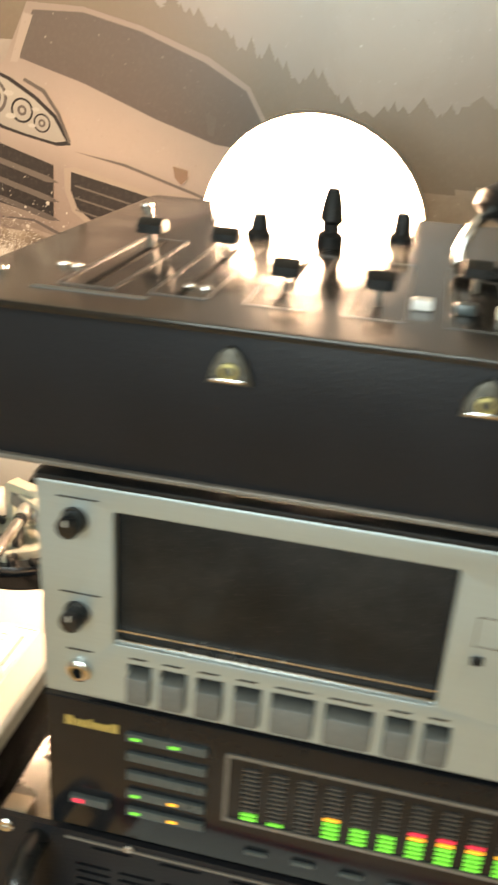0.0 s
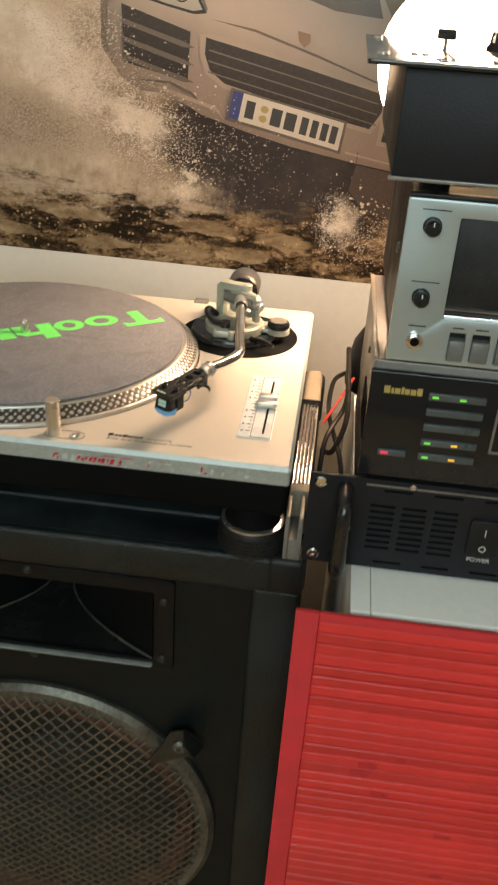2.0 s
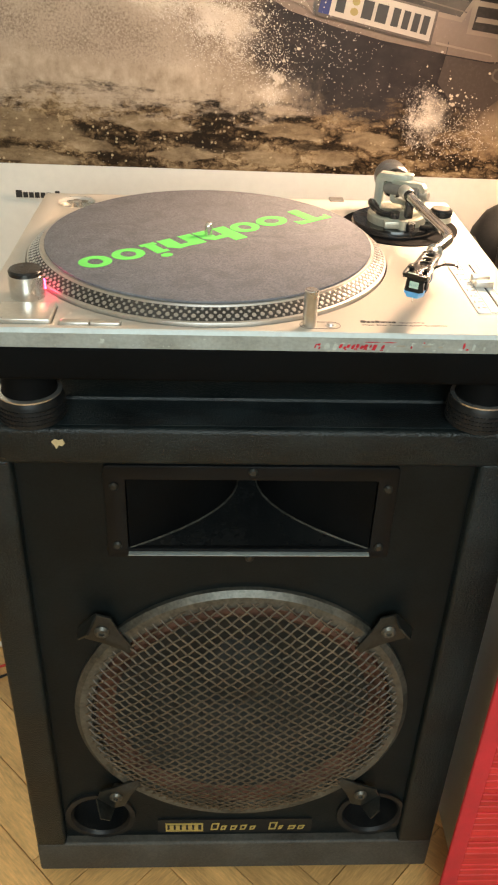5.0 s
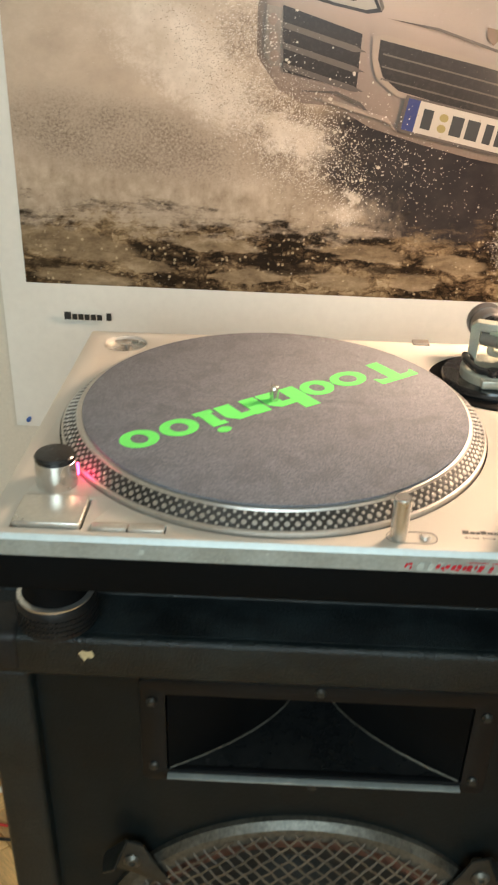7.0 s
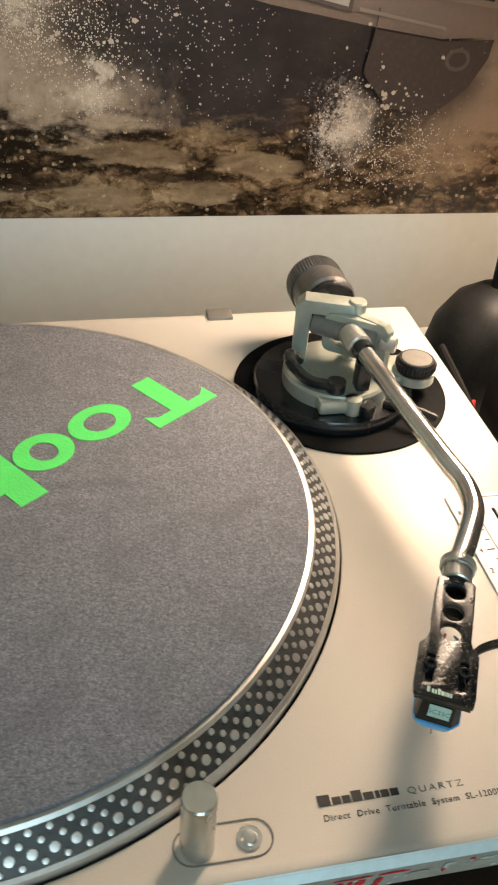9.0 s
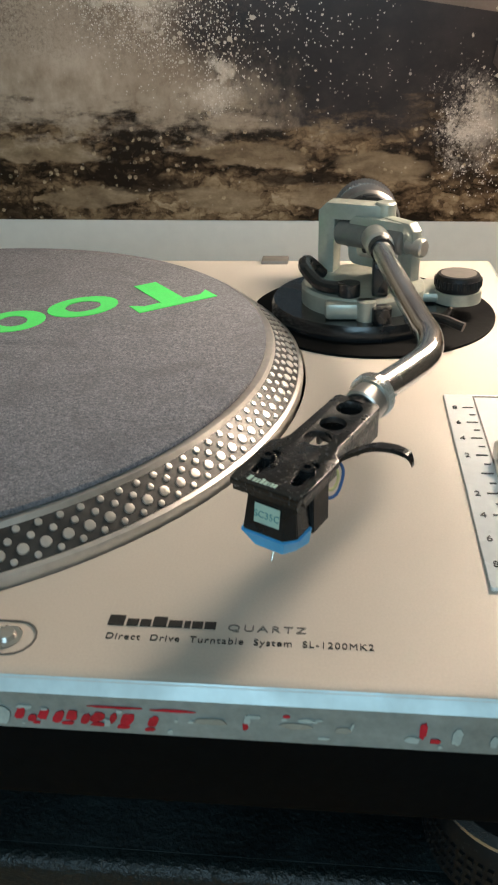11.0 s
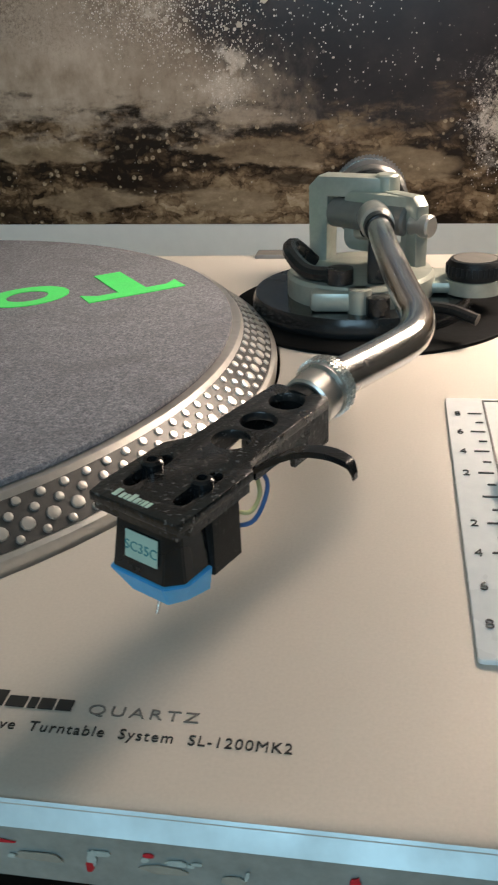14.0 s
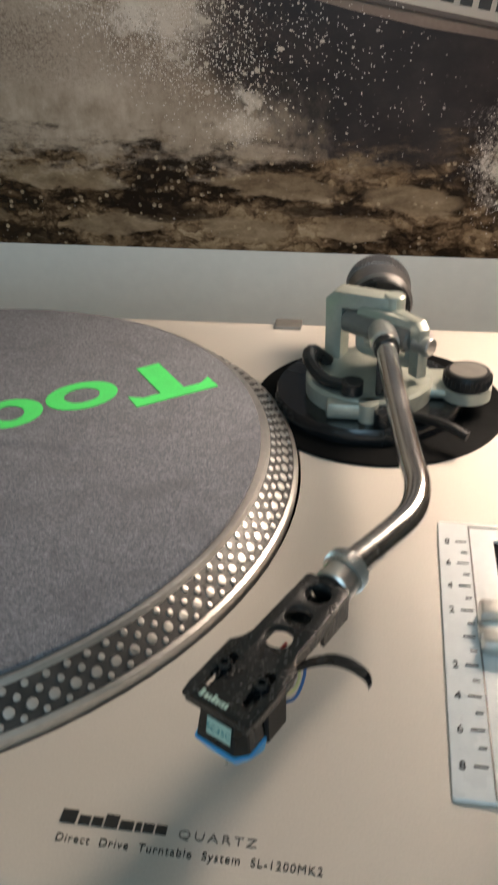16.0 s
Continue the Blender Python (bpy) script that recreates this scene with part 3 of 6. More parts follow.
def part(name, bm, material, parent=None, label="", sharp=35.0):
    bmesh.ops.recalc_face_normals(bm, faces=bm.faces)
    me = bpy.data.meshes.new(name)
    for f in bm.faces:
        f.smooth = True
    bm.to_mesh(me)
    bm.free()
    me.set_sharp_from_angle(angle=radians(sharp))
    me.materials.append(material)
    ob = new(name, me)
    if parent is not None:
        ob.parent = parent
        ob.matrix_parent_inverse = Matrix.Translation(-parent.location)
    return tagged(ob, label)


def B():
    return bmesh.new()


def shared(name, me, parent, m, label=""):
    ob = new(name, me)
    ob.parent = parent
    ob.matrix_parent_inverse = Matrix.Translation(-parent.location)
    ob.matrix_basis = m
    return tagged(ob, label)


# ---- room ----
WALL = 0.588
X0, X1, Y0, H = -1.9, 2.3, -2.25, 2.5
FL = -0.037
tagged(part("wall_north", quad_box(B(), X0 - 0.1, X1 + 0.1, WALL, WALL + 0.12, FL, H), M_WALL), "plain cream painted wall behind the turntable", "wall", kind="structure")
tagged(part("wall_west", quad_box(B(), X0 - 0.12, X0, Y0, WALL, FL, H), M_WALL), "plain cream painted side wall", "wall", kind="structure")
tagged(part("wall_east", quad_box(B(), X1, X1 + 0.12, Y0, WALL, FL, H), M_WALL), "plain cream painted side wall", "wall", kind="structure")
south = slab([rect_pts(X0 - 0.1, X1 + 0.1, FL, H), rect_pts(-0.4, 0.9, 1.12, 2.32)], 0.12, facing(Y0 - 0.06))
tagged(part("wall_south", south, M_WALL), "plain cream wall with a window opening", "wall", kind="structure")
tagged(part("ceiling", quad_box(B(), X0 - 0.1, X1 + 0.1, Y0 - 0.12, WALL + 0.12, H, H + 0.1), M_CEIL), "plain white ceiling", "ceiling", kind="structure")
floor = tagged(part("floor", quad_box(B(), X0 - 0.1, X1 + 0.1, Y0 - 0.12, WALL + 0.12, FL - 0.06, FL - 0.006), M_SUBFLOOR), "oak herringbone parquet floor", "floor", kind="structure")
bb = B()
quad_box(bb, X0, X1, WALL - 0.016, WALL, FL, 0.068, 0.002)
quad_box(bb, X0, X1, WALL - 0.011, WALL, 0.068, 0.082, 0.004)
tagged(part("baseboard", bb, M_BASEB), "white painted skirting board along the wall", "baseboard", kind="structure")

# ---- poster on the wall ----
PAPER = WALL - 0.0012


def hung(bm):
    """The poster hangs a little askew."""
    bm.transform(Matrix.Translation((-0.134, 0, 0.7215)) @ Matrix.Rotation(radians(0.5), 4, "Y") @ Matrix.Translation((0.134, 0, -0.7215)))
    return bm


def poster():
    p = thing("poster", (0.32, PAPER, 0.95), "large car poster on white paper pinned to the cream wall", "poster")
    part("paper", hung(quad_box(B(), -0.166, 0.93, PAPER, WALL - 0.0002, 0.516, 1.42)), M_PAPER, p, "white poster paper with a plain margin")
    part("picture", hung(slab([rect_pts(-0.134, 0.895, 0.7215, 1.385)], 0.0003, facing(PAPER - 0.0003))), M_PRINT, p, "printed splashing river with brown stones")
    level = [0]

    def ink(name, loops, mat, label=""):
        level[0] += 1
        return part(name, slab(loops, 0.0001, facing(PAPER - 0.0005 - 0.00012 * level[0])), mat, p, label)

    rng = random.Random(4)
    trees, k = [], 0
    while k < 84:
        x = 0.15 + 0.74 * k / 83
        base = 1.165 - 0.42 * (x - 0.38) if x < 0.60 else 1.075 + 0.20 * (x - 0.60)
        base = min(base, 1.20) + rng.uniform(-0.008, 0.008)
        h, w = rng.uniform(0.006, 0.020), rng.uniform(0.009, 0.018)
        loop = [(x - w * 1.6, base - 0.06)]
        for s in range(6):
            f = s / 6
            loop += [(x - w * (1 - f) * rng.uniform(0.7, 1.1), base + h * f), (x - w * (1 - f) * 0.55, base + h * (f + 0.08))]
        loop.append((x, base + h * 1.1))
        for s in range(5, -1, -1):
            f = s / 6
            loop += [(x + w * (1 - f) * 0.55, base + h * (f + 0.08)), (x + w * (1 - f) * rng.uniform(0.7, 1.1), base + h * f)]
        loop.append((x + w * 1.6, base - 0.06))
        trees.append(loop)
        k += 1
    level[0] += 1
    bm = B()
    for n, loop in enumerate(trees):
        c = slab([loop], 0.00004, facing(PAPER - 0.0005 - 0.0001 - 0.000004 * n))
        me = bpy.data.meshes.new("t")
        c.to_mesh(me)
        bm.from_mesh(me)
        bpy.data.meshes.remove(me)
        c.free()
    tagged(part("printed_wood", bm, M_TREES, p, "printed dark fir wood", 10), kind="stuff")
    ink("printed_car", [[(0.240, 1.168), (0.212, 1.112), (0.168, 1.085), (0.150, 1.040), (0.150, 0.990), (0.176, 0.955), (0.202, 0.942), (0.239, 0.940), (0.281, 0.918), (0.343, 0.901), (0.400, 0.888), (0.486, 0.874), (0.545, 0.866), (0.590, 0.868), (0.602, 0.920), (0.598, 0.980), (0.565, 1.030), (0.508, 1.046), (0.472, 1.104), (0.430, 1.128), (0.360, 1.152), (0.300, 1.166)]], M_CAR, "printed pale metallic off-road car")
    ink("printed_windscreen", [[(0.246, 1.161), (0.232, 1.130), (0.230, 1.116), (0.300, 1.096), (0.375, 1.068), (0.440, 1.048), (0.498, 1.043), (0.490, 1.066), (0.469, 1.100), (0.426, 1.123), (0.360, 1.147), (0.300, 1.161)]], M_CARGLASS, "printed dark windscreen")
    ink("printed_pillar", [[(0.236, 1.158), (0.219, 1.112), (0.227, 1.112), (0.246, 1.156)]], M_CARLIT)
    ink("printed_head_rest", [[(0.428, 1.078), (0.440, 1.074), (0.438, 1.056), (0.432, 1.056)]], M_CARLINE)
    ink("printed_headlamp_rim", [[(0.1650, 1.0815), (0.172, 1.0960), (0.1815, 1.1040), (0.200, 1.1035), (0.218, 1.0975), (0.245, 1.0820), (0.268, 1.0640), (0.2835, 1.0355), (0.268, 1.0335), (0.232, 1.0405), (0.2050, 1.047), (0.1835, 1.057)]], M_CARGRILLE)
    ink("printed_headlamp", [[(0.168, 1.081), (0.174, 1.0935), (0.183, 1.101), (0.200, 1.1005), (0.216, 1.094), (0.243, 1.0785), (0.265, 1.061), (0.278, 1.039), (0.266, 1.037), (0.232, 1.0435), (0.207, 1.050), (0.186, 1.060)]], M_LAMPGLASS, "printed clear headlamp")
    for x, z, r in ((0.195, 1.078, 0.0185), (0.195, 1.078, 0.0115), (0.230, 1.066, 0.0125), (0.252, 1.055, 0.0095)):
        ink("printed_reflector", [ring_pts(x, z, r), ring_pts(x, z, r * 0.82)], M_CARGRILLE if r < 0.018 else M_CARLINE)
        ink("printed_bulb", [ring_pts(x, z, r * 0.42), ring_pts(x, z, r * 0.2)], M_CARLINE)
    for x, z, r in ((0.216, 1.082, 0.004), (0.246, 1.068, 0.003), (0.217, 1.060, 0.004), (0.241, 1.052, 0.003)):
        ink("printed_glint", [ring_pts(x, z, r * 1.5, r * 0.7, n=12)], M_CARLINE if r > 0.0045 else M_PLATE)
    ink("printed_side_lamp", [[(0.160, 1.040), (0.178, 1.037), (0.175, 0.980), (0.166, 0.979), (0.157, 0.994)]], M_LAMPGLASS)
    for z in (1.026, 1.008, 0.990):
        ink("printed_side_lamp_cell", [ring_pts(0.1665 + (1.026 - z) * 0.08, z, 0.005, 0.006)], M_CAR)
    ink("printed_side_grille", [[(0.177, 1.040), (0.264, 1.014), (0.262, 0.957), (0.180, 0.974)]], M_CARGRILLE, "printed slatted side intake")
    for k in range(3):
        z = 1.020 - 0.020 * k
        ink("printed_slat", [[(0.178, z + 0.004), (0.258, z - 0.018), (0.270, z - 0.024), (0.256, z - 0.024), (0.178, z - 0.002)]], M_CARLINE)
    ink("printed_grille_surround", [[(0.276, 1.012), (0.290, 1.014), (0.400, 0.990), (0.516, 0.964), (0.514, 0.936), (0.500, 0.912), (0.400, 0.930), (0.308, 0.952), (0.284, 0.968), (0.276, 0.990)]], M_CARLIT)
    ink("printed_grille", [[(0.284, 1.009), (0.400, 0.985), (0.512, 0.959), (0.510, 0.938), (0.497, 0.918), (0.400, 0.936), (0.309, 0.958), (0.290, 0.972), (0.283, 0.990)]], M_CARGRILLE, "printed wide black grille")
    for k in range(3):
        z = 0.996 - 0.0125 * k
        ink("printed_grille_bar", [[(0.288, z), (0.400, z - 0.024), (0.505, z - 0.047), (0.505, z - 0.0485), (0.400, z - 0.0258), (0.288, z - 0.0018)]], M_CARLINE)
    ink("printed_valance", [[(0.486, 0.873), (0.545, 0.865), (0.590, 0.867), (0.588, 0.852), (0.574, 0.828), (0.547, 0.806), (0.505, 0.812), (0.480, 0.840)]], M_CARVAL, "printed dark lower bumper")
    ink("printed_fog_lamp", [ring_pts(0.561, 0.851, 0.011, 0.009), ring_pts(0.561, 0.851, 0.008, 0.006)], M_CARLINE)
    ink("printed_right_surround", [[(0.513, 0.957), (0.582, 0.949), (0.588, 0.890), (0.508, 0.899)]], M_CARLIT)
    ink("printed_right_intake", [[(0.521, 0.952), (0.578, 0.945), (0.583, 0.895), (0.514, 0.904)]], M_CARGRILLE, "printed slatted side intake")
    for k in range(2):
        ink("printed_right_slat", [[(0.519, 0.937 - 0.018 * k), (0.578, 0.930 - 0.018 * k), (0.578, 0.925 - 0.018 * k), (0.517, 0.931 - 0.018 * k)]], M_CARLIT)
    ink("printed_hood_edge", [[(0.236, 1.098), (0.258, 1.088), (0.274, 1.066), (0.285, 1.040), (0.283, 1.036), (0.271, 1.064), (0.255, 1.085), (0.234, 1.095)]], M_CARLINE)
    ink("printed_hood_crease", [[(0.288, 1.030), (0.345, 1.022), (0.420, 1.000), (0.505, 0.972), (0.560, 0.962), (0.505, 0.970), (0.420, 0.997), (0.345, 1.019)]], M_CARLINE)
    ink("printed_bumper_crease", [[(0.202, 0.956), (0.240, 0.956), (0.268, 0.945), (0.285, 0.928), (0.266, 0.942), (0.239, 0.9535), (0.202, 0.9545)]], M_CARLINE)
    ink("printed_bumper_joint", [[(0.486, 0.889), (0.4872, 0.889), (0.4865, 0.874), (0.4853, 0.874)]], M_CARLINE)
    ink("printed_badge", [[(0.397, 1.024), (0.413, 1.021), (0.413, 1.013), (0.406, 1.006), (0.399, 1.013)]], M_BADGE, "small shield badge")
    ink("printed_bumper_line", [[(0.225, 0.950), (0.300, 0.930), (0.312, 0.914), (0.300, 0.925), (0.225, 0.945)]], M_CARLIT)
    ink("printed_bumper_lip", [[(0.470, 0.889), (0.545, 0.876), (0.545, 0.874), (0.470, 0.886)]], M_CARLIT)
    # number plate, its characters as plain bars
    ink("printed_plate_holder", [[(0.3185, 0.9545), (0.4685, 0.9250), (0.4635, 0.8850), (0.3115, 0.9155)]], M_CARLINE)
    ink("printed_plate", [[(0.3215, 0.9515), (0.4650, 0.9230), (0.4605, 0.8890), (0.3155, 0.9185)]], M_PLATE, "printed white number plate")
    ink("printed_plate_band", [[(0.3215, 0.9515), (0.3350, 0.9488), (0.3290, 0.9157), (0.3155, 0.9185)]], M_PLATEBLUE)

    def on_plate(u, v):
        return (0.3215 + 0.1435 * u - 0.0055 * v, 0.9515 - 0.0287 * u - 0.0335 * v)

    for u0, u1 in ((0.135, 0.215), (0.365, 0.460), (0.490, 0.590), (0.635, 0.700), (0.730, 0.790), (0.820, 0.880), (0.905, 0.965)):
        ink("printed_plate_bar", [[on_plate(u0, 0.2), on_plate(u1, 0.2), on_plate(u1, 0.82), on_plate(u0, 0.82)]], M_INK)
    for v in (0.34, 0.68):
        ink("printed_plate_seal", [[on_plate(0.30 + 0.035 * math.cos(a), v + 0.13 * math.sin(a)) for a in [2 * math.pi * k / 16 for k in range(16)]]], M_SEAL)
    # caption under the picture, as plain bars
    for x0, x1 in ((-0.089, -0.080), (-0.079, -0.072), (-0.071, -0.064), (-0.063, -0.056), (-0.055, -0.048), (-0.047, -0.040), (-0.035, -0.028)):
        ink("caption_bar", [rect_pts(x0 + 0.002, x1 + 0.0015, 0.6765, 0.6840 if x0 > -0.085 and x0 < -0.036 else 0.6865)], M_INK)
    # drops thrown over the dark underbody
    bm = B()
    y = PAPER - 0.0005 - 0.00012 * (level[0] + 2)
    for k in range(420):
        u = rng.random()
        if u < 0.70:
            t = rng.random()
            cx, cz = 0.10 + 0.16 * t, 0.985 - 0.095 * t
            x, z = cx + rng.gauss(0, 0.040), cz + rng.gauss(0, 0.030)
            r = abs(rng.gauss(0, 0.0008)) + 0.0004
        elif u < 0.76:
            x, z = 0.265 + abs(rng.gauss(0, 0.045)), 0.885 + rng.gauss(0, 0.026)
            r = abs(rng.gauss(0, 0.0008)) + 0.0003
        elif u < 0.84:
            t = rng.random()
            x, z = 0.268 + rng.gauss(0, 0.004 + 0.016 * t), 0.868 - 0.045 * t + rng.gauss(0, 0.004)
            r = abs(rng.gauss(0, 0.0008)) + 0.0004
        else:
            a, d = rng.uniform(0.1, 3.0), abs(rng.gauss(0, 0.020))
            x, z = 0.490 + d * math.cos(a) * 1.2, 0.806 + d * math.sin(a) * 1.5
            r = abs(rng.gauss(0, 0.0008)) + 0.0004
        if x < -0.12 or z < 0.78 or z > 1.12:
            continue
        y -= 4e-7
        n = 5
        a0 = rng.random() * 6
        st = rng.uniform(0.6, 1.5)
        vs = [bm.verts.new((x + r * st * math.cos(a0 + 2 * math.pi * j / n) * rng.uniform(0.6, 1.2), y, z + r * math.sin(a0 + 2 * math.pi * j / n) * rng.uniform(0.6, 1.2))) for j in range(n)]
        bm.faces.new(vs)
    tagged(part("printed_spray", bm, M_DROPS, p, "printed flying water drops"), kind="stuff")


poster()
pin = thing("push_pin", (-0.149, PAPER, 0.528), "small blue push pin in the poster corner", "pin")
part("pin_head", turned(B(), [(0.0, 0), (0.0026, 0.0), (0.0022, 0.004), (0.0034, 0.005), (0.0030, 0.0065), (0, 0.007)], (-0.149, PAPER - 0.0002, 0.528), (0, -1, 0), 14), M_PIN, pin)

# ---- loudspeaker under the turntable ----
SX0, SX1, SY, SY1, SZ0, SZ1 = -0.027, 0.474, 0.024, 0.42, FL + 0.010, 0.645
CX, CZ, CR = 0.2245, 0.2675, 0.1785


def loudspeaker():
    s = thing("loudspeaker", (0.222, 0.2, FL), "black vinyl-covered two-way loudspeaker cabinet standing on the parquet", "loudspeaker")
    bm = slab([rect_pts(SX0 + 0.004, SX1 - 0.004, SZ0, SZ1, 0.006), rect_pts(SX0 + 0.022, SX1 - 0.022, SZ0 + 0.018, SZ1 - 0.018)], SY1 - SY - 0.05, facing((SY1 + SY + 0.05) / 2), 0.004)
    part("cabinet", bm, M_TOLEX, s)
    part("top_covering", quad_box(B(), SX0 + 0.006, SX1 - 0.006, SY + 0.007, SY1 - 0.008, SZ1 - 0.002, SZ1 + 0.0004), M_DUSTTOP, s, "speckled dusty vinyl on the top")
    part("back_board", quad_box(B(), SX0 + 0.020, SX1 - 0.020, SY1 - 0.022, SY1 - 0.006, SZ0 + 0.016, SZ1 - 0.016), M_BAFFLE, s)
    for nm, b in (("top_rim", (SX0, SX1, SY, SY + 0.06, 0.607, SZ1)), ("bottom_rim", (SX0, SX1, SY, SY + 0.06, SZ0, 0.029)), ("side_rim", (SX0, SX0 + 0.037, SY, SY + 0.06, 0.025, 0.612)), ("side_rim", (SX1 - 0.044, SX1, SY, SY + 0.06, 0.025, 0.612))):
        part(nm, quad_box(B(), *b, 0.005 if nm != "bottom_rim" else 0.004, 4), M_TOLEX if nm != "bottom_rim" else M_DUSTY, s)
    holes = [rect_pts(0.006, 0.431, 0.028, 0.609), rect_pts(0.1045, 0.3455, 0.502, 0.589, 0.004), ring_pts(CX, CZ, CR - 0.014, n=64), ring_pts(0.055, 0.074, 0.036), ring_pts(0.392, 0.074, 0.036)]
    part("baffle", slab(holes, 0.016, facing(SY + 0.020)), M_BAFFLE, s, "black painted baffle board with dust")
    for x in (SX0, SX1 - 0.032):
        bm = B()
        quad_box(bm, x - 0.0015, x + 0.0335, SY - 0.0015, SY + 0.040, SZ1 - 0.036, SZ1 + 0.002, 0.007, 3)
        part("corner_protector", bm, M_SATBLK, s, "black plastic corner protector")
        bm = B()
        quad_box(bm, x - 0.003, x + 0.035, SY1 - 0.045, SY1 + 0.003, SZ1 - 0.050, SZ1 + 0.003, 0.008, 3)
        part("corner_protector", bm, M_SATBLK, s, "black plastic corner protector")
    for x in (0.01, 0.40):
        for y in (0.07, 0.36):
            part("foot", turned(B(), [(0.018, 0), (0.02, 0.004), (0.022, 0.0102)], (x + 0.02, y, FL)), M_SATBLK, s)
    # horn
    horn = part("horn_flange", slab([rect_pts(0.0895, 0.3595, 0.4945, 0.6005, 0.004), rect_pts(0.1075, 0.3425, 0.504, 0.587, 0.003)], 0.006, facing(SY + 0.011), 0.001), M_FLANGE, s, "glossy black horn flange")
    def station(f):
        hw, hz = 0.1055 * (1 - f) ** 2.05 + 0.010, 0.0415 * (1 - f * 0.22)
        return hw, hz, SY + 0.010 + 0.105 * f

    def panel(ends, mat, nm, label=""):
        bm = B()
        prev = None
        for t in range(9):
            hw, hz, y = station(t / 8)
            vs = [bm.verts.new((0.225 + sx * hw, y, 0.5455 + sz * hz)) for sx, sz in ends]
            if prev:
                bm.faces.new((prev[0], prev[1], vs[1], vs[0]))
            prev = vs
        part(nm, bm, mat, horn, label)

    # one plastic horn: glossy floor, cheeks blacker so their shade is in the colour
    panel(((-1, -1), (1, -1)), M_HORN, "throat_floor", "glossy tapering horn floor")
    panel(((-1, 1), (1, 1)), M_BAFFLE, "throat_roof")
    panel(((-1, -1), (-1, 1)), M_BLACK, "throat_cheek")
    panel(((1, -1), (1, 1)), M_BLACK, "throat_cheek")
    part("throat_end", quad_box(B(), 0.2045, 0.2455, SY + 0.114, SY + 0.118, 0.505, 0.585), M_BLACK, horn)
    # added rods draw the highlight along both floor corners
    for sx in (-1, 1):
        line = [(0.225 + sx * (station(k / 8)[0] - 0.0006), station(k / 8)[2], 0.5455 - station(k / 8)[1] + 0.0006) for k in range(9)]
        part("floor_edge", pipe(B(), line, 0.0011, 6), M_RIM, horn, "thin rod added as the highlight along the corner")
    # pale strip draws the highlight on the mouth's lower edge
    bm = B()
    quad_box(bm, 0.1085, 0.3410, SY + 0.002, SY + 0.008, 0.5010, 0.5019, 0.0003)
    part("horn_lip", bm, M_EDGE, horn)
    for x, z in ((0.098, 0.5785), (0.351, 0.5775), (0.098, 0.5095), (0.350, 0.5085), (0.225, 0.5955), (0.225, 0.4945)):
        bm = turned(B(), [(0.0045, 0), (0.0045, 0.0012), (0.0028, 0.003), (0, 0.0034)], (x, SY + 0.008, z), (0, -1, 0), 14)
        part("screw", bm, M_CLAMP, horn)
    # woofer
    wo = part("woofer_rim", turned(B(), [(CR + 0.007, 0.0), (CR + 0.007, 0.006), (CR + 0.001, 0.011), (CR - 0.012, 0.011), (CR - 0.016, 0.0)], (CX, SY + 0.013, CZ), (0, -1, 0), 96, False), M_RIM, s, "worn steel woofer rim")
    part("cone", turned(B(), [(CR - 0.034, -0.004), (CR - 0.05, -0.012), (0.05, -0.062), (0.048, -0.060), (0.044, -0.052), (0.030, -0.044), (0, -0.040)], (CX, SY + 0.010, CZ), (0, -1, 0), 64, False), M_CONE, wo, "dark paper cone with a dust cap")
    part("surround", turned(B(), [(CR - 0.012, -0.004), (CR - 0.017, 0.003), (CR - 0.026, 0.004), (CR - 0.036, -0.004)], (CX, SY + 0.010, CZ), (0, -1, 0), 64, False), M_SURR, wo, "rust-red foam surround")
    # grille: two crossing sets of domed strands
    verts, faces = [], []
    R, pitch, w = CR - 0.006, 0.0096, 0.0012

    def dome(u, v):
        return SY + 0.002 - 0.022 * (1 - min(1.0, (u * u + v * v) / (R * R)) ** 1.6)

    for sgn in (1, -1):
        dx, dz = math.cos(radians(40)), sgn * math.sin(radians(40))
        nx, nz = -dz, dx
        k = -int(R / pitch)
        while k * pitch < R:
            off = k * pitch
            half = math.sqrt(max(0.0, R * R - off * off))
            n = max(4, int(half / 0.0045))
            for j in range(n + 1):
                t = -half + 2 * half * j / n
                u, v = nx * off + dx * t, nz * off + dz * t
                y = dome(u, v) + 0.0006 * sgn * (1 if j % 2 else -1)
                i = len(verts)
                verts.extend([(CX + u + nx * w, y, CZ + v + nz * w), (CX + u, y - 0.0011, CZ + v), (CX + u - nx * w, y, CZ + v - nz * w), (CX + u, y + 0.0013, CZ + v)])
                if j:
                    for a in range(4):
                        faces.append((i - 4 + a, i - 4 + (a + 1) % 4, i + (a + 1) % 4, i + a))
            k += 1
    me = bpy.data.meshes.new("grille")
    me.from_pydata(verts, [], faces)
    bm = B()
    bm.from_mesh(me)
    tagged(part("grille", bm, M_GRILLE, wo, "diamond mesh steel grille, rusty at its edge"), kind="stuff")
    for sx, sz in ((-1, 1), (1, 1), (-1, -1), (1, -1)):
        px, pz = CX + sx * 0.1465, CZ + sz * 0.137
        m = Matrix.Translation((px, SY - 0.0012, pz)) @ Matrix.Rotation(math.atan2(-sz, -sx), 4, Vector((0, -1, 0)))
        # a flat arm lapping the grille, its end folded up to a point
        bm = slab([[(-0.020, -0.012), (-0.006, -0.019), (0.012, -0.011), (0.040, -0.0035), (0.040, 0.0035), (0.012, 0.011), (-0.006, 0.019), (-0.020, 0.012)]], 0.003, m @ Matrix.Rotation(radians(90), 4, "X"), 0.0006)
        part("clamp", bm, M_CLAMP, wo, "black folded grille clamp")
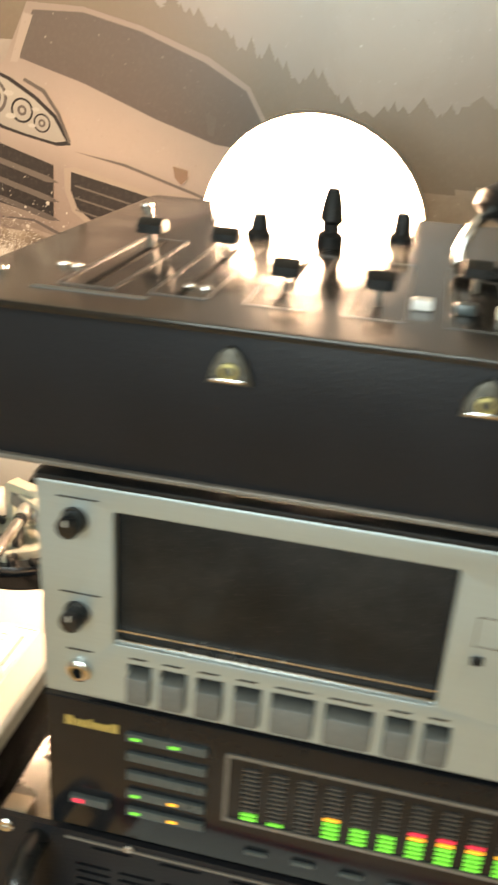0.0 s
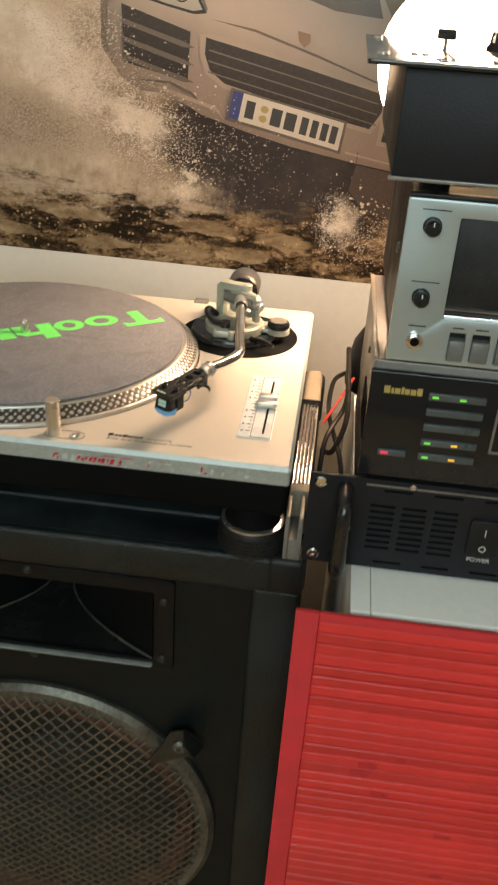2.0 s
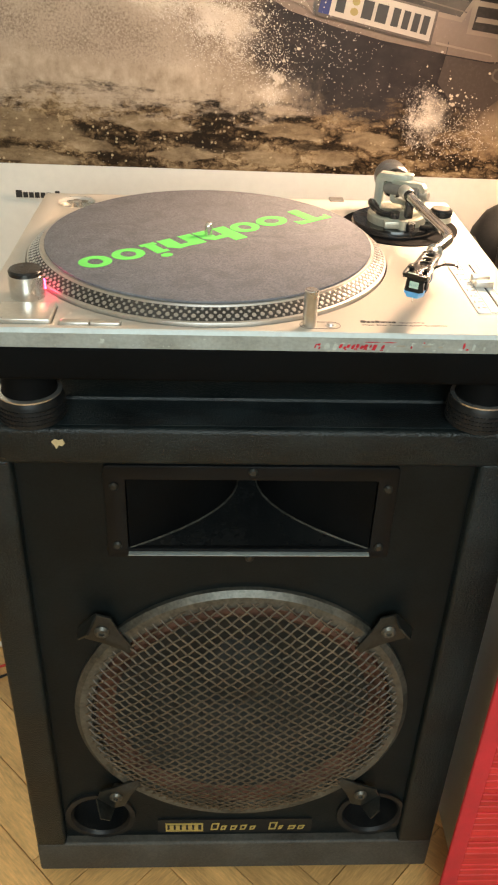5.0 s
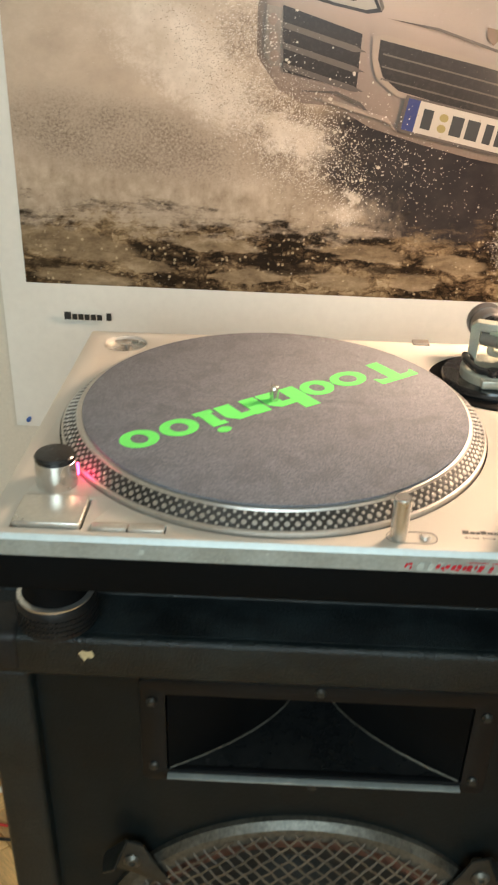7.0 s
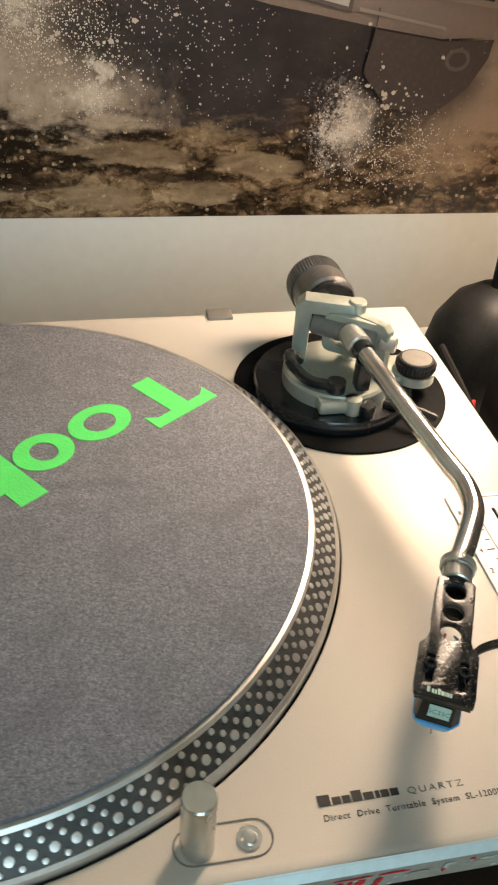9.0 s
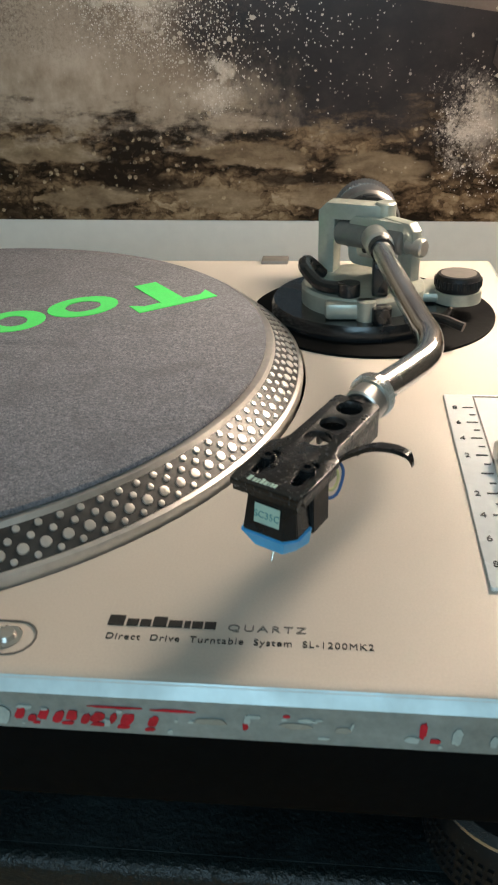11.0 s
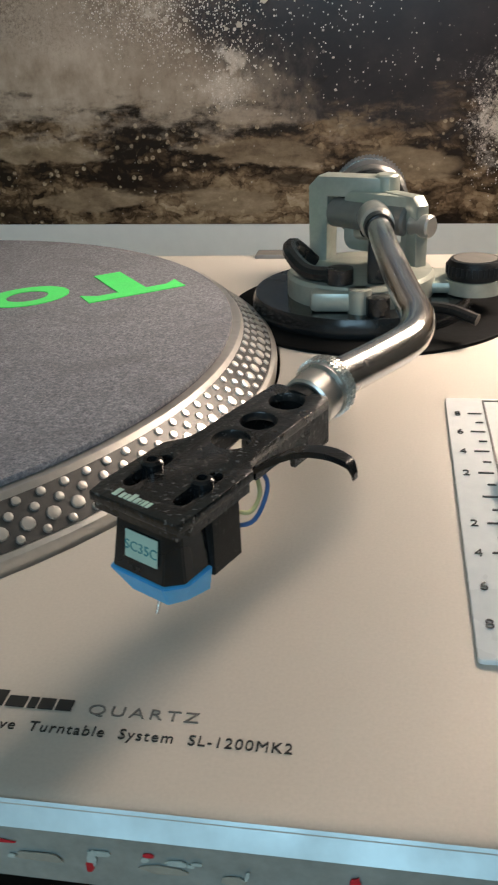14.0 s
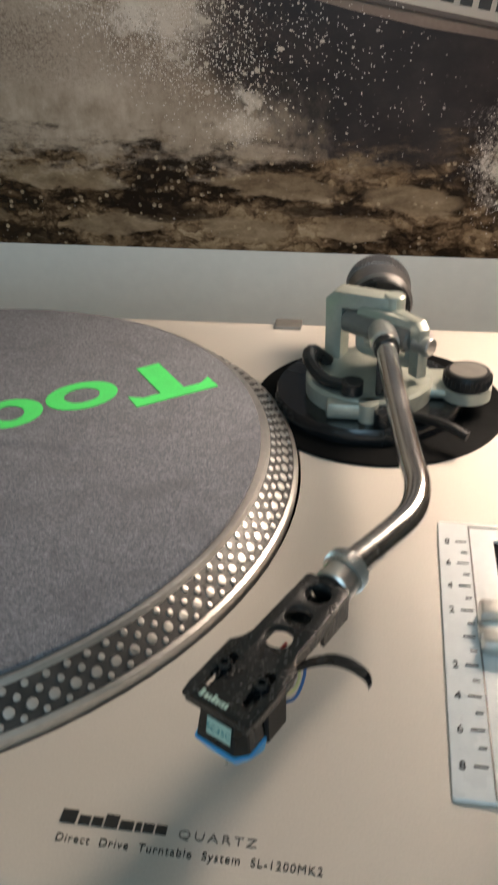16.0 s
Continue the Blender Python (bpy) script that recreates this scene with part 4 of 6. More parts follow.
        bm = slab([[(-0.014, 0.0), (0.014, 0.0), (0.004, 0.021), (-0.010, 0.017)]], 0.0022, m @ Matrix.Translation((-0.0195, -0.0015, 0)) @ Matrix(((0, 0, 1, 0), (0, -1, 0, 0), (1, 0, 0, 0), (0, 0, 0, 1))), 0.0004)
        part("clamp_tab", bm, M_CLAMP, wo)
        bm = turned(B(), [(0.0060, 0), (0.0060, 0.0145), (0.0078, 0.0148), (0.0078, 0.0165), (0.0050, 0.0190), (0.0028, 0.0190), (0.0024, 0.0170), (0, 0.0170)], (px, SY + 0.0125, pz), (0, -1, 0), 16)
        part("clamp_screw", bm, M_RIM, wo)
    for x in (0.055, 0.392):
        part("port", turned(B(), [(0.043, 0.0), (0.043, 0.004), (0.037, 0.004), (0.034, 0.0), (0.033, -0.08), (0, -0.08)], (x, SY + 0.012, 0.074), (0, -1, 0), 32, False), M_SATBLK, s, "round bass port")
    # maker's plate, drawn as plain shapes
    bm = slab([rect_pts(0.125, 0.319, 0.037, 0.0635, 0.003)], 0.002, facing(SY + 0.0105))
    bp = part("badge_plate", bm, M_SATBLK, s, "long black maker's plate")
    part("badge_block", slab([rect_pts(0.1345, 0.1815, 0.041, 0.057), rect_pts(0.1365, 0.1795, 0.043, 0.055)], 0.001, facing(SY + 0.009)), M_GOLD, bp, "gold block mark")
    bm = B()
    for k in range(5):
        quad_box(bm, 0.1395 + 0.0077 * k, 0.1445 + 0.0077 * k, SY + 0.0085, SY + 0.0095, 0.0445, 0.0535)
    part("badge_bars", bm, M_GOLD, bp)
    bm = B()
    for k, (w2, h2) in enumerate(((9, 14), (6, 9), (7, 9), (7, 10), (6, 8), (0, 0), (9, 15), (4, 8), (8, 8), (7, 8))):
        if w2:
            c = slab([[(0.191 + 0.0122 * k, 0.043), (0.191 + 0.0122 * k + w2 * 0.001, 0.0435), (0.1935 + 0.0122 * k + w2 * 0.001, 0.043 + h2 * 0.001), (0.1925 + 0.0122 * k, 0.0425 + h2 * 0.001)], [(0.193 + 0.0122 * k, 0.045), (0.1895 + 0.0122 * k + w2 * 0.001, 0.045), (0.191 + 0.0122 * k + w2 * 0.001, 0.041 + h2 * 0.001), (0.194 + 0.0122 * k, 0.041 + h2 * 0.001)]], 0.0008, facing(SY + 0.009))
            me2 = bpy.data.meshes.new("x")
            c.to_mesh(me2)
            c.free()
            bm.from_mesh(me2)
    part("badge_script", bm, M_GOLD, bp, "gold script mark as plain shapes")
    bm = slab([[(0.048, 0.632), (0.051, 0.635), (0.054, 0.6335), (0.058, 0.6345), (0.0595, 0.630), (0.057, 0.6275), (0.0545, 0.6285), (0.052, 0.6245), (0.0505, 0.628)]], 0.0006, facing(SY - 0.0006))
    part("chip", bm, M_CHIP, s, "pale chip of bare wood")


loudspeaker()

# ---- turntable ----
D = 0.75
PX, PY = 0.182, 0.177
AX, AY = 0.380, 0.262


def turntable():
    t = thing("turntable", (0.2265, 0.177, 0.645), "silver direct-drive turntable standing on the loudspeaker", "turntable")
    holes = [rect_pts(0, 0.4524, 0.0021, 0.3535, 0.002), ring_pts(PX, PY, 0.1700, n=96), rect_pts(0.0145, 0.0622, 0.0085, 0.0452, 0.001), rect_pts(0.0660, 0.1160, 0.0075, 0.0172, 0.001), ring_pts(0.0378, 0.3235, 0.0205)]
    top = part("plinth_top", slab(holes, 0.0035, flat(D - 0.00175), 0.0008), M_DECK, t, "silver painted top plate, finely speckled")
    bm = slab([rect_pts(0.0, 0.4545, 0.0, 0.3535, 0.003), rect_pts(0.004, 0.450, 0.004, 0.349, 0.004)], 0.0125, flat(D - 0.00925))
    for a, b in (((0.002, -0.0006), (0.4525, -0.0006)), ((0.4551, 0.002), (0.4551, 0.3515))):
        a, b = Vector((*a, 0)), Vector((*b, 0))
        out = Vector((0, -1, 0)) if a.y == b.y else Vector((1, 0, 0))
        cm = B()
        ring = [(p - out * i).to_3d() + Vector((0, 0, z)) for p in (a, b) for i, z in ((0.0, D - 0.0030), (0.0026, D + 0.0003), (0.0032, D - 0.0006), (0.0012, D - 0.0038))]
        vs = [cm.verts.new(v) for v in ring]
        for k in range(4):
            cm.faces.new((vs[k], vs[(k + 1) % 4], vs[4 + (k + 1) % 4], vs[4 + k]))
        cm.faces.new(vs[:4][::-1])
        cm.faces.new(vs[4:])
        part("plinth_chamfer", cm, M_CHAMFER, t, "bright chamfered edge of the top plate, cool window light in its colour")
    part("plinth_edge", bm, M_EDGE, t, "worn silver edge with paint marks, cool window light in its colour")
    bm = B()
    quad_box(bm, 0.0015, 0.4530, 0.004, 0.350, 0.7020, D - 0.0155, 0.005, 4)
    quad_box(bm, 0.006, 0.447, 0.006, 0.346, D - 0.018, D - 0.009)
    part("base", bm, M_BLACK, t, "heavy black rubber base")
    for x in (0.030, 0.425):
        for y in (0.045, 0.300):
            f = part("foot", turned(B(), [(0.025, 0.0), (0.0285, 0.0025), (0.0285, 0.022), (0.0262, 0.026)], (x, y, 0.645), seg=64), M_SATBLK, t, "black knurled foot")
            part("foot_ring", turned(B(), [(0.0262, 0.026), (0.0274, 0.0264), (0.0274, 0.0278), (0.025, 0.0284), (0.024, 0.0286)], (x, y, 0.645), seg=64), M_SATIN, f, "bright ring on the foot")
            part("foot_neck", turned(B(), [(0.0242, 0.0280), (0.0235, 0.0300), (0.0215, 0.0580)], (x, y, 0.645), seg=48), M_BLACK, f)
            bm = B()
            for k in range(56):
                a = 2 * math.pi * k / 56
                for h in range(4):
                    c = Vector((x + 0.0287 * math.cos(a), y + 0.0287 * math.sin(a), 0.651 + 0.0042 * h))
                    bmesh.ops.create_cube(bm, size=0.0017, matrix=Matrix.Translation(c) @ Matrix.Rotation(a, 4, "Z"))
            part("knurl", bm, M_SATBLK, f)
    # recess floor and platter
    part("platter_well", turned(B(), [(0.1700, 0), (0.1698, -0.007), (0.0, -0.007)], (PX, PY, D), seg=96, close=False), M_BLACK, t)
    pl = part("platter", turned(B(), [(0.1678, -0.0030), (0.1682, 0.0012), (0.1677, 0.0028), (0.1664, 0.0036), (0.1656, 0.0034)], (PX, PY, D), seg=160, close=False), M_PLATTER, t, "cast aluminium platter with strobe dots")
    part("strobe_band", turned(B(), [(0.1660, 0.0036), (0.1560, 0.0115)], (PX, PY, D), seg=160, close=False), M_PBAND, pl, "dark sloping band between the dots")
    part("platter_top", turned(B(), [(0.1563, 0.0113), (0.1552, 0.0128), (0.1540, 0.0131), (0.0, 0.0131)], (PX, PY, D), seg=160, close=False), M_PLATTER, pl)
    verts, faces = [], []
    r0, z0, r1, z1 = 0.1660, 0.0036, 0.1560, 0.0115
    ln = math.hypot(r0 - r1, z1 - z0)
    nr, nz = (z1 - z0) / ln, (r0 - r1) / ln
    for fr, rad, ph, count in ((0.12, 0.00120, 0.0, 148), (0.36, 0.00195, 0.5, 148), (0.62, 0.00130, 0.0, 148), (0.86, 0.00130, 0.5, 148)):
        for k in range(count):
            a = 2 * math.pi * (k + ph) / count
            c, s = math.cos(a), math.sin(a)
            rr, zz = r0 + (r1 - r0) * fr, z0 + (z1 - z0) * fr
            i = len(verts)
            for lift, sc in ((-0.0001, 1.0), (0.0005, 0.86)):
                for j in range(10):
                    b = 2 * math.pi * j / 10
                    u, v = rad * sc * math.cos(b), rad * sc * math.sin(b)
                    pr = rr + v * (r1 - r0) / ln + nr * lift
                    pz = zz + v * (z1 - z0) / ln + nz * lift
                    verts.append((PX + pr * c - u * s, PY + pr * s + u * c, D + pz))
            verts.append((PX + (rr + nr * 0.0007) * c, PY + (rr + nr * 0.0007) * s, D + zz + nz * 0.0007))
            for j in range(10):
                k2 = (j + 1) % 10
                faces.append((i + j, i + k2, i + 10 + k2, i + 10 + j))
                faces.append((i + 10 + j, i + 10 + k2, i + 20))
    me = bpy.data.meshes.new("dots")
    me.from_pydata(verts, [], faces)
    bm = B()
    bm.from_mesh(me)
    tagged(part("strobe_dots", bm, M_PLATTER, pl, "rows of raised bright strobe dots", 50), kind="stuff")
    part("spindle", turned(B(), [(0.0036, 0.012), (0.0036, 0.0250), (0.0028, 0.0275), (0.0012, 0.0288), (0, 0.029)], (PX, PY, D), seg=24), M_CHROME, pl, "bright steel spindle")
    # adapter recess
    part("adapter_well", turned(B(), [(0.0206, 0.0003), (0.0203, -0.005), (0.016, -0.006), (0.006, -0.006), (0.0055, 0.001), (0.004, 0.002), (0, 0.002)], (0.0378, 0.3235, D), seg=40, close=False), M_SATIN, t, "round adapter recess")
    # start button and speed buttons
    bm = quad_box(B(), 0.0145, 0.0622, 0.0085, 0.0452, D - 0.008, D - 0.004)
    quad_box(bm, 0.0660, 0.1160, 0.0075, 0.0172, D - 0.008, D - 0.004)
    part("button_well", bm, M_BLACK, t)
    part("start_button", quad_box(B(), 0.0163, 0.0604, 0.0103, 0.0434, D - 0.005, D + 0.0035, 0.0012, 3), M_SATIN, t, "large square metal start button")
    for x in (0.0674, 0.0912):
        part("speed_button", quad_box(B(), x, x + 0.0232, 0.0088, 0.0160, D - 0.005, D + 0.0018, 0.0009, 2), M_SATIN, t, "slim metal speed button")
    # strobe housing with power knob
    kx, ky = 0.0335, 0.0640
    kn = part("strobe_housing", turned(B(), [(0.0142, 0), (0.0142, 0.019), (0.0138, 0.0195)], (kx, ky, D), seg=48), M_SATIN, t, "satin metal power and strobe housing")
    part("power_knob", turned(B(), [(0.0138, 0.0193), (0.0140, 0.0225), (0.0128, 0.0240), (0.0110, 0.0243), (0, 0.0240)], (kx, ky, D), seg=48), M_GLOSSBLK, kn, "black power dial")
    bm = quad_box(B(), -0.0040, 0.0040, 0.0132, 0.0150, 0.004, 0.013, 0.0006)
    bm.transform(Matrix.Translation((kx, ky, D)) @ Matrix.Rotation(radians(-55), 4, "Z"))
    part("strobe_lamp", bm, M_STROBE, kn, "glowing red strobe window")
    # target light and its switch
    bm = slab([rect_pts(0.2555, 0.2885, 0.0085, 0.0215, 0.0064), rect_pts(0.2560, 0.2880, 0.0090, 0.0210, 0.0060)], 0.0004, flat(D + 0.0001))
    part("light_plate", bm, M_CASE, t)
    lt = part("target_light", turned(B(), [(0.0056, 0), (0.0056, 0.0295), (0.0051, 0.0302), (0, 0.0300)], (0.2635, 0.015, D), seg=40), M_SATIN, t, "small satin metal target light")
    part("light_switch", turned(B(), [(0.0042, 0), (0.0042, -0.0001), (0.0030, -0.0006), (0.0022, 0.0012), (0, 0.0014)], (0.2805, 0.015, D + 0.0005), seg=24), M_CHROME, lt)
    # pitch control
    pc = part("pitch_plate", slab([rect_pts(0.4067, 0.4345, 0.042, 0.1645, 0.0008), rect_pts(0.4262, 0.4285, 0.050, 0.155)], 0.0012, flat(D + 0.0006), 0.0002), M_PITCH, t, "bright pitch scale plate")
    part("pitch_slot", quad_box(B(), 0.4255, 0.4292, 0.049, 0.156, D + 0.0001, D + 0.0004), M_BLACK, pc)
    part("pitch_inset", slab([rect_pts(0.4175, 0.4340, 0.0425, 0.1625), rect_pts(0.4180, 0.4335, 0.0430, 0.1620)], 0.0003, flat(D + 0.0014)), M_CASE, pc)
    bm = B()
    quad_box(bm, 0.4170, 0.4345, 0.1000, 0.1065, D + 0.0016, D + 0.0050, 0.0008)
    quad_box(bm, 0.4175, 0.4340, 0.1065, 0.1140, D + 0.0016, D + 0.0085, 0.0014)
    quad_box(bm, 0.4175, 0.4340, 0.0940, 0.1000, D + 0.0016, D + 0.0080, 0.0014)
    part("pitch_fader", bm, M_SATIN, pc, "ribbed metal pitch fader")
    for k in range(17):
        y = 0.0525 + 0.00625 * k
        wl = 0.004 if k % 2 == 0 else 0.0022
        part("tick", quad_box(B(), 0.4165 - wl, 0.4165, y - 0.0003, y + 0.0003, D + 0.0013, D + 0.0015), M_INK, pc)
    for k, ch in enumerate(("8", "6", "4", "2", "", "2", "4", "6", "8")):
        if ch:
            part("scale_figure", words(ch, 0.0040, Matrix.Translation((0.4085, 0.1510 - 0.0125 * k, D + 0.0014))), M_INK, pc)
    # writing on the plate: the maker's mark as plain bars, the rest as it reads
    for k, (w2, h2) in enumerate(((38, 38), (27, 26), (25, 26), (32, 38), (32, 26), (14, 26), (25, 26), (26, 26))):
        x = 0.3055 + (0, 42, 72, 100, 135, 170, 187, 215)[k] * 1.19e-4
        part("maker_bar", quad_box(B(), x, x + w2 * 1.13e-4, 0.0215, 0.0215 + h2 * 1e-4, D + 0.0001, D + 0.0003), M_INK, t, "dark bar of the maker's mark")
    wr = words("QUARTZ", 0.0034, Matrix(), width=1.3)
    xs = [v.co.x for v in wr.verts]
    wr.transform(Matrix.Translation((0.3370, 0.0213, D + 0.0001)) @ Matrix.Diagonal((0.0202 / (max(xs) - min(xs)), 1, 1, 1)))
    part("writing", wr, M_CASE, t)
    wr = words("Direct  Drive  Turntable  System  SL-1200MK2", 0.0032, Matrix(), width=1.15)
    xs = [v.co.x for v in wr.verts]
    wr.transform(Matrix.Translation((0.3060, 0.0163, D + 0.0001)) @ Matrix.Diagonal((0.0682 / (max(xs) - min(xs)), 1, 1, 1)))
    part("writing", wr, M_INK, t)
    # chipped paint on the front edge
    rng = random.Random(7)

    def smear(x, z, w2, h2, slant, mat, nm):
        loop = []
        for k in range(14):
            an = 2 * math.pi * k / 14
            f = rng.uniform(0.8, 1.15)
            px, pz = w2 * f * math.copysign(abs(math.cos(an)) ** 0.7, math.cos(an)), h2 * f * math.copysign(abs(math.sin(an)) ** 0.8, math.sin(an))
            loop.append((x + px + slant * pz, z + pz))
        part(nm, slab([loop], 0.0002, facing(-0.0002 - rng.random() * 0.0002) @ Matrix.Translation((0.0012, 0.0018, 0))), mat, t)

    for x, z, w2, h2 in ((0.2665, 0.7375, 0.0007, 0.0022), (0.2690, 0.7388, 0.0014, 0.0010), (0.2695, 0.7360, 0.0007, 0.0013), (0.2865, 0.7378, 0.0012, 0.0020), (0.2895, 0.7365, 0.0010, 0.0012), (0.2925, 0.7380, 0.0014, 0.0019), (0.2962, 0.7372, 0.0012, 0.0022), (0.2998, 0.7381, 0.0014, 0.0017), (0.3030, 0.7370, 0.0012, 0.0020), (0.3062, 0.7379, 0.0016, 0.0019), (0.3100, 0.7378, 0.0009, 0.0017), (0.3136, 0.7376, 0.0015, 0.0021), (0.3201, 0.7374, 0.0012, 0.0018), (0.3190, 0.7348, 0.0012, 0.0006), (0.3060, 0.7355, 0.0018, 0.0006), (0.3125, 0.7352, 0.0016, 0.0007), (0.2985, 0.7354, 0.0016, 0.0006), (0.2905, 0.7350, 0.0010, 0.0005)):
        smear(x, z, w2, h2, 0.35, M_REDP, "red_paint_mark")
    for x, z, w2, h2 in ((0.2755, 0.7372, 0.0022, 0.0026), (0.2818, 0.7366, 0.0018, 0.0030), (0.2880, 0.7400, 0.0020, 0.0007), (0.3085, 0.7362, 0.0008, 0.0012), (0.3240, 0.7342, 0.0007, 0.0008), (0.3118, 0.7402, 0.0008, 0.0006), (0.3445, 0.7408, 0.0020, 0.0006), (0.3570, 0.7405, 0.0018, 0.0006), (0.3612, 0.7348, 0.0014, 0.0004), (0.3680, 0.7395, 0.0003, 0.0010)):
        smear(x, z, w2, h2, 0.25, M_GREYP, "pale_paint_mark")
    for k in range(26):
        smear(0.03 + 0.40 * rng.random(), 0.7340 + 0.008 * rng.random(), rng.uniform(0.0003, 0.0009), rng.uniform(0.0002, 0.0006), 0.2, M_GREYP, "pale_paint_mark")
    smear(0.3110, 0.7415, 0.0065, 0.00035, 0.0, M_REDP, "red_paint_mark")
    for x, z, a, b, mt in ((0.325, 0.7414, 0.005, 0.0004, M_REDP), (0.3425, 0.7375, 0.0007, 0.0012, M_REDP), (0.343, 0.7395, 0.0008, 0.0020, M_GREYP), (0.3525, 0.7415, 0.0009, 0.0005, M_REDP), (0.3845, 0.7395, 0.0009, 0.0026, M_REDP), (0.3875, 0.7362, 0.0012, 0.0007, M_REDP), (0.382, 0.7362, 0.0018, 0.0010, M_GREYP), (0.3925, 0.738, 0.0012, 0.0026, M_GREYP), (0.401, 0.737, 0.0009, 0.0018, M_GREYP), (0.355, 0.7385, 0.004, 0.0010, M_OCHREP), (0.334, 0.7385, 0.004, 0.0010, M_OCHREP), (0.366, 0.738, 0.002, 0.0009, M_OCHREP), (0.100, 0.739, 0.002, 0.002, M_GREYP), (0.420, 0.737, 0.002, 0.0015, M_GREYP)):
        smear(x, z, a, b, 0.1, mt, "red_paint_mark" if mt is M_REDP else "pale_paint_mark")

    # tonearm
    part("arm_plate", turned(B(), [(0.0605, 0.0), (0.0605, 0.0012), (0.0590, 0.0018), (0.0, 0.0018)], (AX + 0.001, AY + 0.001, D), seg=72), M_BLACK, t, "round black tonearm plate")
    part("arm_height_ring", turned(B(), [(0.0450, 0.0), (0.0455, 0.0060), (0.0440, 0.0090), (0.0, 0.0090)], (AX - 0.004, AY, D), seg=72), M_GLOSSBLK, t, "black height adjustment ring")
    arm = part("tonearm", pipe(B(), smooth_line([(0.3752, 0.0896, 0.7862), (0.3855, 0.1045, 0.7865), (0.3935, 0.1185, 0.7868), (0.3958, 0.1340, 0.7870), (0.3938, 0.1500, 0.7872), (0.3900, 0.1800, 0.7876), (0.3855, 0.2200, 0.7880), (0.3825, 0.2480, 0.7885), (0.3805, 0.2620, 0.7890), (0.3785, 0.2900, 0.7890)], 8), 0.0046, 20), M_CHROME, t, "curved polished steel tonearm")
    bm = turned(B(), [(0.0300, 0.0085), (0.0300, 0.0165), (0.0288, 0.0180), (0.0, 0.0180)], (AX - 0.004, AY - 0.004, D), seg=56)
    quad_box(bm, AX + 0.005, 0.4240, AY - 0.012, AY + 0.012, D + 0.0095, D + 0.0145, 0.002)
    turned(bm, [(0.0115, 0.0095), (0.0115, 0.0150)], (0.4215, 0.2560, D), seg=32)
    quad_box(bm, AX - 0.022, AX - 0.002, AY - 0.036, AY - 0.020, D + 0.009, D + 0.0170, 0.002)
    rod(bm, (AX - 0.003, AY - 0.034, D + 0.006), (AX - 0.003, AY - 0.034, D + 0.018), 0.0045, seg=20)
    part("arm_base", bm, M_CAST, arm, "pale cast arm base")
    part("arm_rest_post", rod(B(), (AX + 0.004, AY - 0.037, D + 0.002), (AX + 0.004, AY - 0.037, D + 0.016), 0.0046, seg=24), M_GLOSSBLK, arm)
    bm = turned(B(), [(0.0105, 0.0150), (0.0108, 0.0165), (0.0108, 0.0210), (0.0098, 0.0225), (0.0, 0.0222)], (0.4215, 0.2560, D), seg=40)
    part("antiskate_dial", bm, M_SATBLK, arm, "knurled black anti-skate dial")
    bm = B()
    for k in range(30):
        a = 2 * math.pi * k / 30
        bmesh.ops.create_cube(bm, size=0.0011, matrix=Matrix.Translation((0.4215 + 0.0108 * math.cos(a), 0.2560 + 0.0108 * math.sin(a), D + 0.0188)) @ Matrix.Diagonal((1, 1, 3.2, 1)))
    tagged(part("dial_knurl", bm, M_SATBLK, arm, "fine black knurling"), kind="stuff")
    part("dial_face", turned(B(), [(0.0085, 0.0222), (0.0085, 0.0228), (0, 0.0229)], (0.4215, 0.2560, D), seg=32), M_CASE, arm)
    bm = pipe(B(), smooth_line([(AX - 0.024, AY + 0.004, D + 0.019), (AX - 0.031, AY - 0.002, D + 0.027), (AX - 0.032, AY - 0.010, D + 0.026), (AX - 0.024, AY - 0.020, D + 0.021), (AX - 0.012, AY - 0.026, D + 0.021)], 5), 0.0032, 10)
    rod(bm, (AX - 0.011, AY - 0.026, D + 0.015), (AX - 0.011, AY - 0.026, D + 0.024), 0.0052, seg=20)
    part("arm_lift", bm, M_GLOSSBLK, arm, "black curved arm lift")
    # lever by the rest
    part("cue_lever", pipe(B(), smooth_line([(AX + 0.016, AY - 0.030, D + 0.010), (AX + 0.030, AY - 0.040, D + 0.012), (AX + 0.040, AY - 0.046, D + 0.010)], 5), 0.0022, 10), M_SATBLK, arm)
    # gimbal: two angled yokes
    def yoke(p, q, z0, zt, wall, depth):
        p, q = Vector((*p, 0)), Vector((*q, 0))
        d = (q - p)
        ln2 = d.length
        m = Matrix.Translation((p.x, p.y, 0)) @ Matrix.Rotation(math.atan2(d.y, d.x), 4, "Z") @ Matrix.Rotation(radians(90), 4, "X")
        return slab([[(0, z0), (wall, z0), (wall * 1.1, zt - wall), (ln2, zt - wall * 0.95), (ln2, zt), (wall * 0.6, zt), (0, zt - wall * 0.6)]], depth, m, 0.0008)

    bm = yoke((0.3560, 0.2790), (0.3880, 0.2675), D + 0.014, 0.8020, 0.0066, 0.011)
    part("outer_yoke", bm, M_CAST, arm, "pale cast gimbal yoke")
    bm = yoke((0.3995, 0.2485), (0.3830, 0.2690), D + 0.022, 0.7972, 0.0048, 0.006)
    part("inner_yoke", bm, M_CAST, arm, "pale cast gimbal yoke")
    bm = rod(B(), (0.3860, 0.2675, 0.7930), (0.3860, 0.2675, 0.8040), 0.0050, seg=24, bevel=0.0008)
    rod(bm, (0.3860, 0.2675, 0.7860), (0.3860, 0.2675, 0.7965), 0.0034, seg=20)
    part("pivot_cap", bm, M_CAST, arm)
